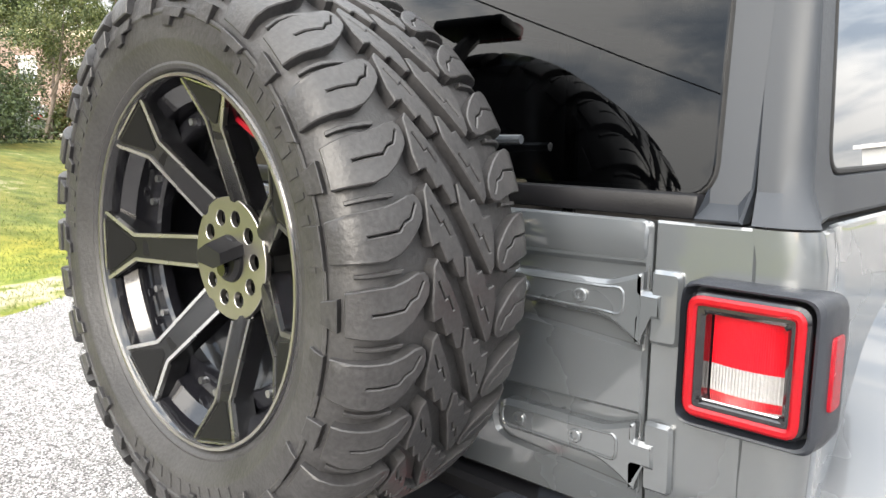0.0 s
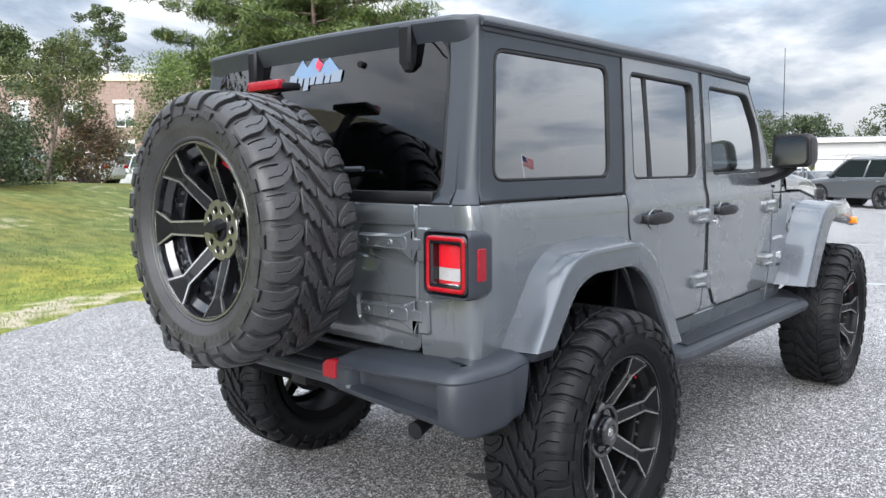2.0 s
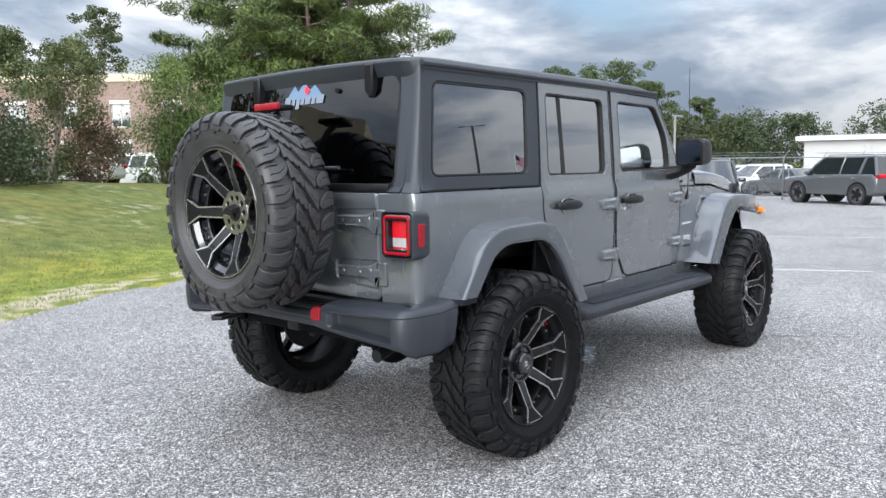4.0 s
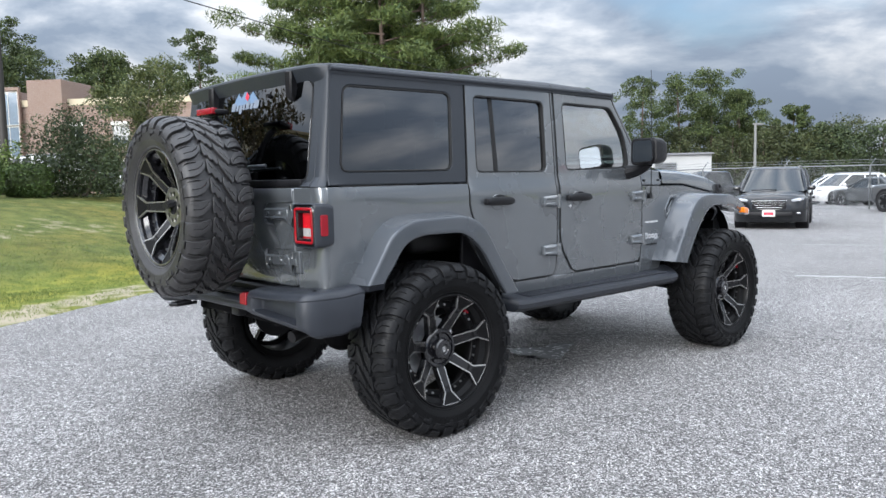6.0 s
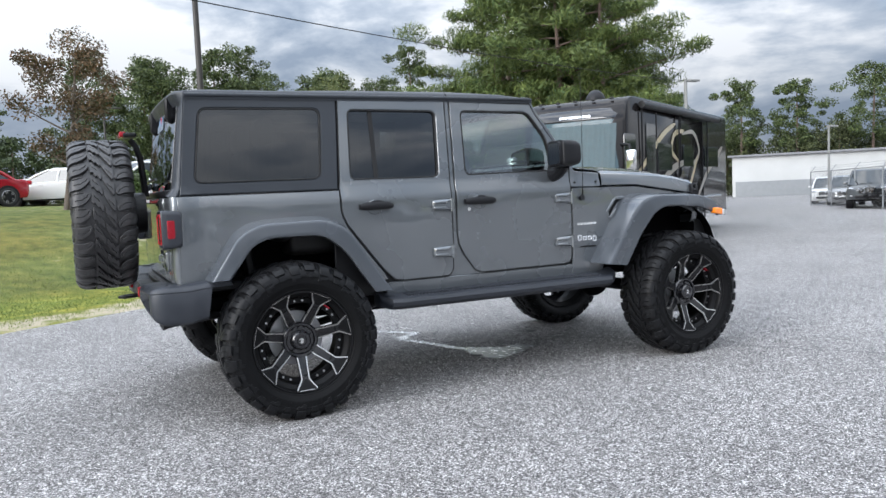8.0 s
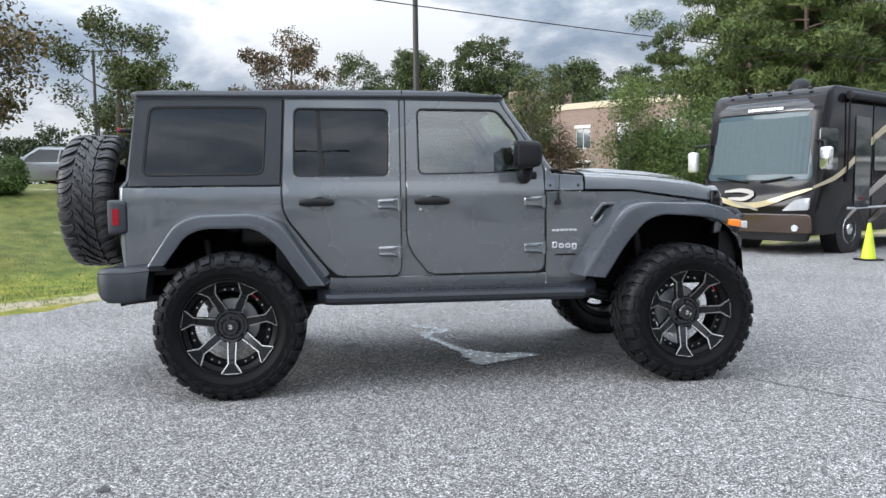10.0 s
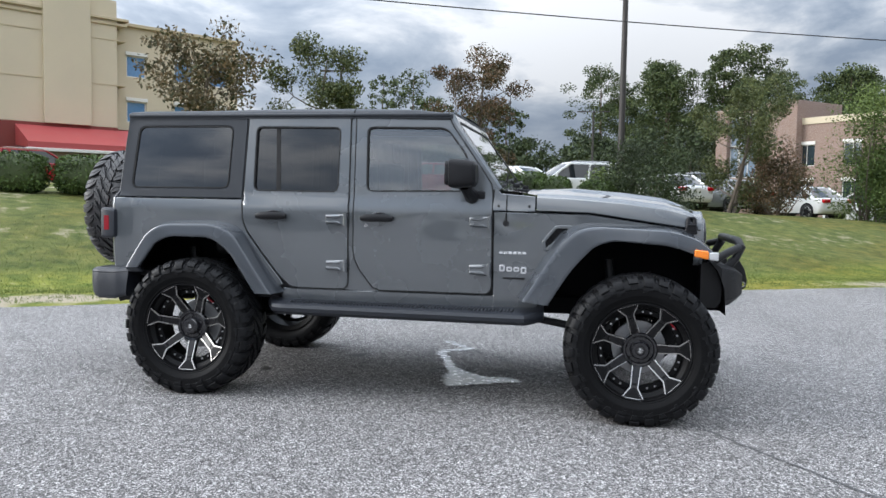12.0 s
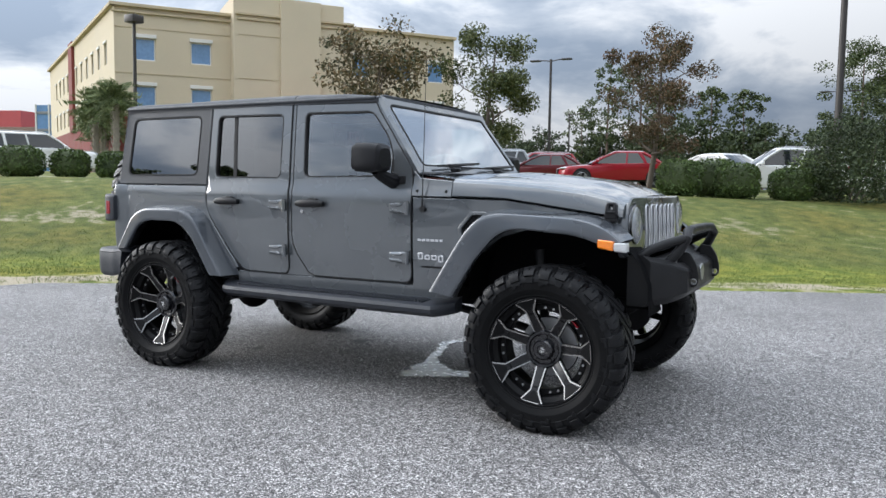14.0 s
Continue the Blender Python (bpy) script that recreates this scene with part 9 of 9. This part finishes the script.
def motorhome():
    ang = 31.1
    fx, fy = 8.87, 8.91
    t = thing("motorhome", "large brown motorhome with gold swoosh stripes parked on the asphalt", "motorhome", at=pose(fx, fy, -0.105, 0, 0, ang) @ Matrix.Diagonal((0.96, 0.96, 0.96, 1)))
    # local x runs to the rear, the face is at x = 0, y to the far side
    L, W, Hh = 10.2, 2.55, 3.50
    b = bmesh.new()
    prof = rounded([(0.10, 0.42), (0.02, 0.75), (0.0, 1.15), (0.16, 1.50), (0.42, 3.05), (0.62, 3.40), (1.0, Hh), (L, Hh), (L, 0.42)], [0.1, 0.2, 0.2, 0.15, 0.3, 0.25, 0.2, 0.15, 0.05], 4)
    rows = []
    for v in (-1.0, -0.985, -0.94, -0.5, 0, 0.5, 0.94, 0.985, 1.0):
        k = 0.045 if abs(v) > 0.99 else 0.012 if abs(v) > 0.96 else 0.0
        rows.append([(px + k * (1 if px < 1 else -1) + 0.16 * abs(v) ** 3 * max(0, 1 - px), v * W / 2, h - k * (1 if h > 2 else -1)) for px, h in prof])
    loft(rows, True, True, b)
    body = part("body", b, RV_DARK, t, smooth=40)
    def front_x(y, h, out=0.0):
        base = lerp_table([(0.42, 0.10), (0.75, 0.02), (1.15, 0.0), (1.50, 0.16), (3.05, 0.42), (3.40, 0.62)], h)
        return base + 0.16 * (abs(y) / (W / 2)) ** 3 - out
    face = lambda out: (lambda y, h, d: (front_x(y, h, out) + d, y, h))
    ws = rounded([(-1.18, 1.55), (1.18, 1.55), (1.14, 2.95), (-1.14, 2.95)], 0.12, 4)
    s_ = part("windscreen", sheet_mesh(ws, [], face(0.02), 0.03, 0.2, 0.01), RV_SCREEN, t, "large curtained windscreen")
    for y0, y1 in ((-1.02, -0.02), (0.04, 1.02)):
        pts = dense([(y0 - 0.06, 1.68), (y1 + 0.06, 1.68), (y1 + 0.06, 2.85), (y0 - 0.06, 2.85)], 0.2)
        part("curtain", sheet_mesh(pts, [], lambda y, h, d: (front_x(y, h, 0.026 + 0.006 * math.sin(y * 52)) + d, y, h), 0.004, 0.03, 0.002), CURTAIN, s_)
    part("header", sheet_mesh(rounded([(-1.16, 2.97), (1.16, 2.97), (1.10, 3.22), (-1.10, 3.22)], 0.08, 3), [], face(0.022), 0.03, 0.2, 0.01), GLOSS_BLACK, t)
    b = bmesh.new()
    for k in range(11):
        y = 0.28 - 0.072 * k
        prism([(y - 0.028, 3.02), (y + 0.028, 3.02), (y + 0.028, 3.08), (y - 0.028, 3.08)], face(0.030), 0.0, 0.005, b)
    part("header_bars", b, SILVER, t)
    part("bumper", sheet_mesh(rounded([(-1.24, 0.46), (1.24, 0.46), (1.24, 0.86), (-1.24, 0.86)], 0.1, 4), [], face(0.05), 0.06, 0.2, 0.02), RV_BRONZE, t, "bronze front bumper")
    part("air_dam", sheet_mesh(rounded([(-1.15, 0.30), (1.15, 0.30), (1.2, 0.50), (-1.2, 0.50)], 0.05, 3), [], face(0.02), 0.06, 0.2, 0.02), BLACK, t)
    for s in (-1, 1):
        part("headlight", sheet_mesh(rounded([(s * 0.68, 0.92), (s * 1.20, 0.94), (s * 1.22, 1.20), (s * 0.95, 1.16)], 0.05, 3), [], face(0.03), 0.04, 0.1, 0.01), HEADLIGHT, t, "clear headlight")
        f = bmesh.new()
        rod((front_x(s * 0.95, 0.6, 0.07), s * 0.95, 0.58), (front_x(s * 0.95, 0.6, 0.0), s * 0.95, 0.58), 0.07, n=14, bm=f)
        part("fog_light", f, HEADLIGHT, t)
        mm = bmesh.new()
        sweep([(0.35, s * 1.20, 2.35), (0.20, s * 1.45, 2.32), (0.18, s * 1.50, 2.1)], 0.03, 8, mm)
        mo = part("mirror_arm", mm, BLACK, t)
        mm = bmesh.new()
        box(0.16, 0.24, 0.46, (0.18, s * 1.50, 1.98), 0.06, 3, mm)
        part("mirror", mm, SILVER if s > 0 else CHROME, mo, "chrome mirror housing")
        wp = bmesh.new()
        sweep([(front_x(s * 0.3, 1.55, 0.05), s * 0.15, 1.52), (front_x(s * 0.6, 1.6, 0.06), s * 0.85, 1.62)], 0.018, 6, wp)
        part("wiper", wp, BLACK, t)
    # stripes across the face
    def stripe(line, w0, w1, out, mat, lay):
        q = resample(smooth_line(line, 0.5), 30)
        rows = []
        for i, p in enumerate(q):
            a, c = Vector(q[max(0, i - 1)]), Vector(q[min(len(q) - 1, i + 1)])
            n = Vector((-(c - a).y, (c - a).x)).normalized()
            f = i / 29
            w = (w0 + (w1 - w0) * f) * (0.25 + 0.75 * math.sin(math.pi * min(1, max(0.06, f))) ** 0.5)
            rows.append([lay(p[0] + n.x * k * w / 2, p[1] + n.y * k * w / 2, -out) for k in (-1, 0, 1)])
        part("stripe", loft(rows), mat, t)
    for out, line, mat, w in ((0.035, [(1.22, 1.28), (0.7, 1.16), (0.2, 1.02), (-0.3, 1.05), (-0.8, 1.24), (-1.22, 1.38)], RV_GOLD, 0.12), (0.045, [(0.62, 1.32), (0.2, 1.36), (-0.1, 1.28), (0.1, 1.16), (0.5, 1.18)], RV_GREYS, 0.09), (0.04, [(0.4, 1.12), (0.0, 1.0), (-0.2, 0.93)], RV_GREYS, 0.06)):
        stripe(line, w, w, out, mat, lambda y, h, d: (front_x(y, h, 0.0) + d, y, h))
    flank = lambda a, h, d: (a, -W / 2 + d, h)
    for out, line, mat, w0, w1 in ((0.012, [(0.1, 1.40), (1.2, 1.62), (2.2, 2.15), (3.4, 2.75), (4.4, 3.0)], RV_GOLD, 0.10, 0.20), (0.014, [(1.6, 0.75), (2.8, 1.35), (4.2, 1.85), (5.4, 2.0)], RV_GREYS, 0.14, 0.24),
                                   (0.016, [(4.6, 2.0), (3.9, 2.25), (4.2, 2.75), (5.2, 2.85)], RV_GOLD, 0.16, 0.14), (0.018, [(5.0, 2.75), (6.2, 2.9), (6.9, 2.3), (6.2, 1.9), (5.2, 2.15)], RV_GREYS, 0.12, 0.16),
                                   (0.02, [(4.2, 0.6), (5.6, 1.2), (6.6, 2.2)], RV_GOLD, 0.12, 0.2), (0.022, [(6.0, 0.6), (7.6, 1.7), (9.6, 2.5)], RV_GREYS, 0.12, 0.26), (0.013, [(2.6, 0.62), (4.0, 1.1), (5.2, 1.7)], RV_BRONZE, 0.18, 0.3)):
        stripe(line, w0, w1, out, mat, flank)
    for a, h, w, hh in ((0.72, 1.75, 0.75, 0.85), (2.25, 0.95, 0.72, 1.95), (3.4, 1.75, 1.2, 0.7), (5.6, 1.85, 1.0, 0.6), (8.2, 1.85, 1.6, 0.6)):
        part("side_window", sheet_mesh(rounded([(a - w / 2, h), (a + w / 2, h), (a + w / 2, h + hh), (a - w / 2, h + hh)], 0.08, 3), [], lambda p, q, d: (p, -W / 2 - 0.025 + d, q), 0.03, 0.3, 0.008), CAR_GLASS, t)
    for a in (2.75, 4.9, 7.2):
        b = box(0.03, 0.02, 2.6, (a, -W / 2 - 0.004, 1.9), 0.004, 1)
        part("panel_seam", b, BLACK, t)
    b = box(L - 2.4, 0.03, 0.05, (L / 2 + 0.4, -W / 2 - 0.006, 0.95), 0.01, 1)
    part("belt_trim", b, SILVER, t)
    b = bmesh.new()
    sweep([(1.35, -W / 2 - 0.10, 3.30), (L - 1.5, -W / 2 - 0.10, 3.30)], 0.085, 12, b)
    aw = part("awning", b, BLACK, t, "rolled awning in a dark case")
    for a in (1.5, 4.6, 7.6):
        b = bmesh.new()
        box(0.10, 0.14, 0.16, (a, -W / 2 - 0.09, 3.28), 0.03, 2, b)
        sweep([(a, -W / 2 - 0.05, 3.2), (a + 0.02, -W / 2 - 0.04, 2.2), (a, -W / 2 - 0.03, 1.5)], 0.02, 6, b)
        part("awning_arm", b, BLACK, aw)
    b = bmesh.new()
    lathe([(0.0, 0.25), (0.16, 0.25), (0.28, 0.20), (0.37, 0.10), (0.40, 0.0)], 20, "z", b)
    bmesh.ops.translate(b, verts=b.verts, vec=(2.2, 0.1, Hh - 0.03))
    part("satellite_dome", b, BLACK, t, "black satellite dome")
    for a in (4.5, 7.8):
        part("roof_vent", box(0.9, 0.8, 0.26, (a, 0.0, Hh + 0.11), 0.10, 3), WHITE_METAL, t)
    for k in range(5):
        part("marker_light", box(0.06, 0.09, 0.05, (0.66, -0.9 + 0.45 * k, 3.44), 0.015, 2), BLACK, t)
    for a, r in ((1.75, 0.50), (6.85, 0.50)):
        for s in (-1, 1):
            # the shade inside the arches, drawn as black discs
            o = bmesh.new()
            rod((a, s * (W / 2 - 0.35), 0.52), (a, s * (W / 2 + 0.003), 0.52), 0.60, n=30, bm=o)
            part("wheel_opening", o, BLACK, t)
            w = new("wheel")
            w.parent = t
            w.matrix_basis = pose(a, s * (W / 2 - 0.14), 0.50, 0, 0, 0 if s > 0 else 180)
            part("tyre", lathe([(-0.12, 0.30), (-0.14, 0.40), (-0.12, 0.49), (0.12, 0.49), (0.15, 0.40), (0.13, 0.30)], 32, "y"), TYRE_FAR, w)
            q = lathe([(0.13, 0.31), (0.15, 0.29), (0.06, 0.27), (0.05, 0.16), (0.16, 0.11), (0.17, 0.0)], 32, "y")
            part("rim", q, CHROME, w)
            for k in range(10):
                n_ = bmesh.new()
                c = 2 * math.pi * k / 10
                rod((0.2 * math.cos(c), 0.05, 0.2 * math.sin(c)), (0.2 * math.cos(c), 0.10, 0.2 * math.sin(c)), 0.02, n=6, bm=n_)
                part("wheel_nut", n_, CHROME, w)


motorhome()


def traffic_cone(x, y):
    t = thing("traffic_cone", "yellow-green plastic traffic cone on the asphalt", "traffic cone", at=Matrix.Translation((x, y, lot_z(x, y))))
    y_ = surface("lime_plastic", (0.50, 0.62, 0.03), 0.5, 0.0, 0.08, 4.0, 60, 0.03)
    part("cone", lathe([(0.03, 0.13), (0.06, 0.125), (0.66, 0.032), (0.68, 0.028), (0.68, 0.0)], 24, "z"), y_, t)
    part("base", box(0.36, 0.36, 0.035, (0, 0, 0.0175), 0.012, 2), BLACK, t, "black rubber cone base")


traffic_cone(10.15, 7.03)
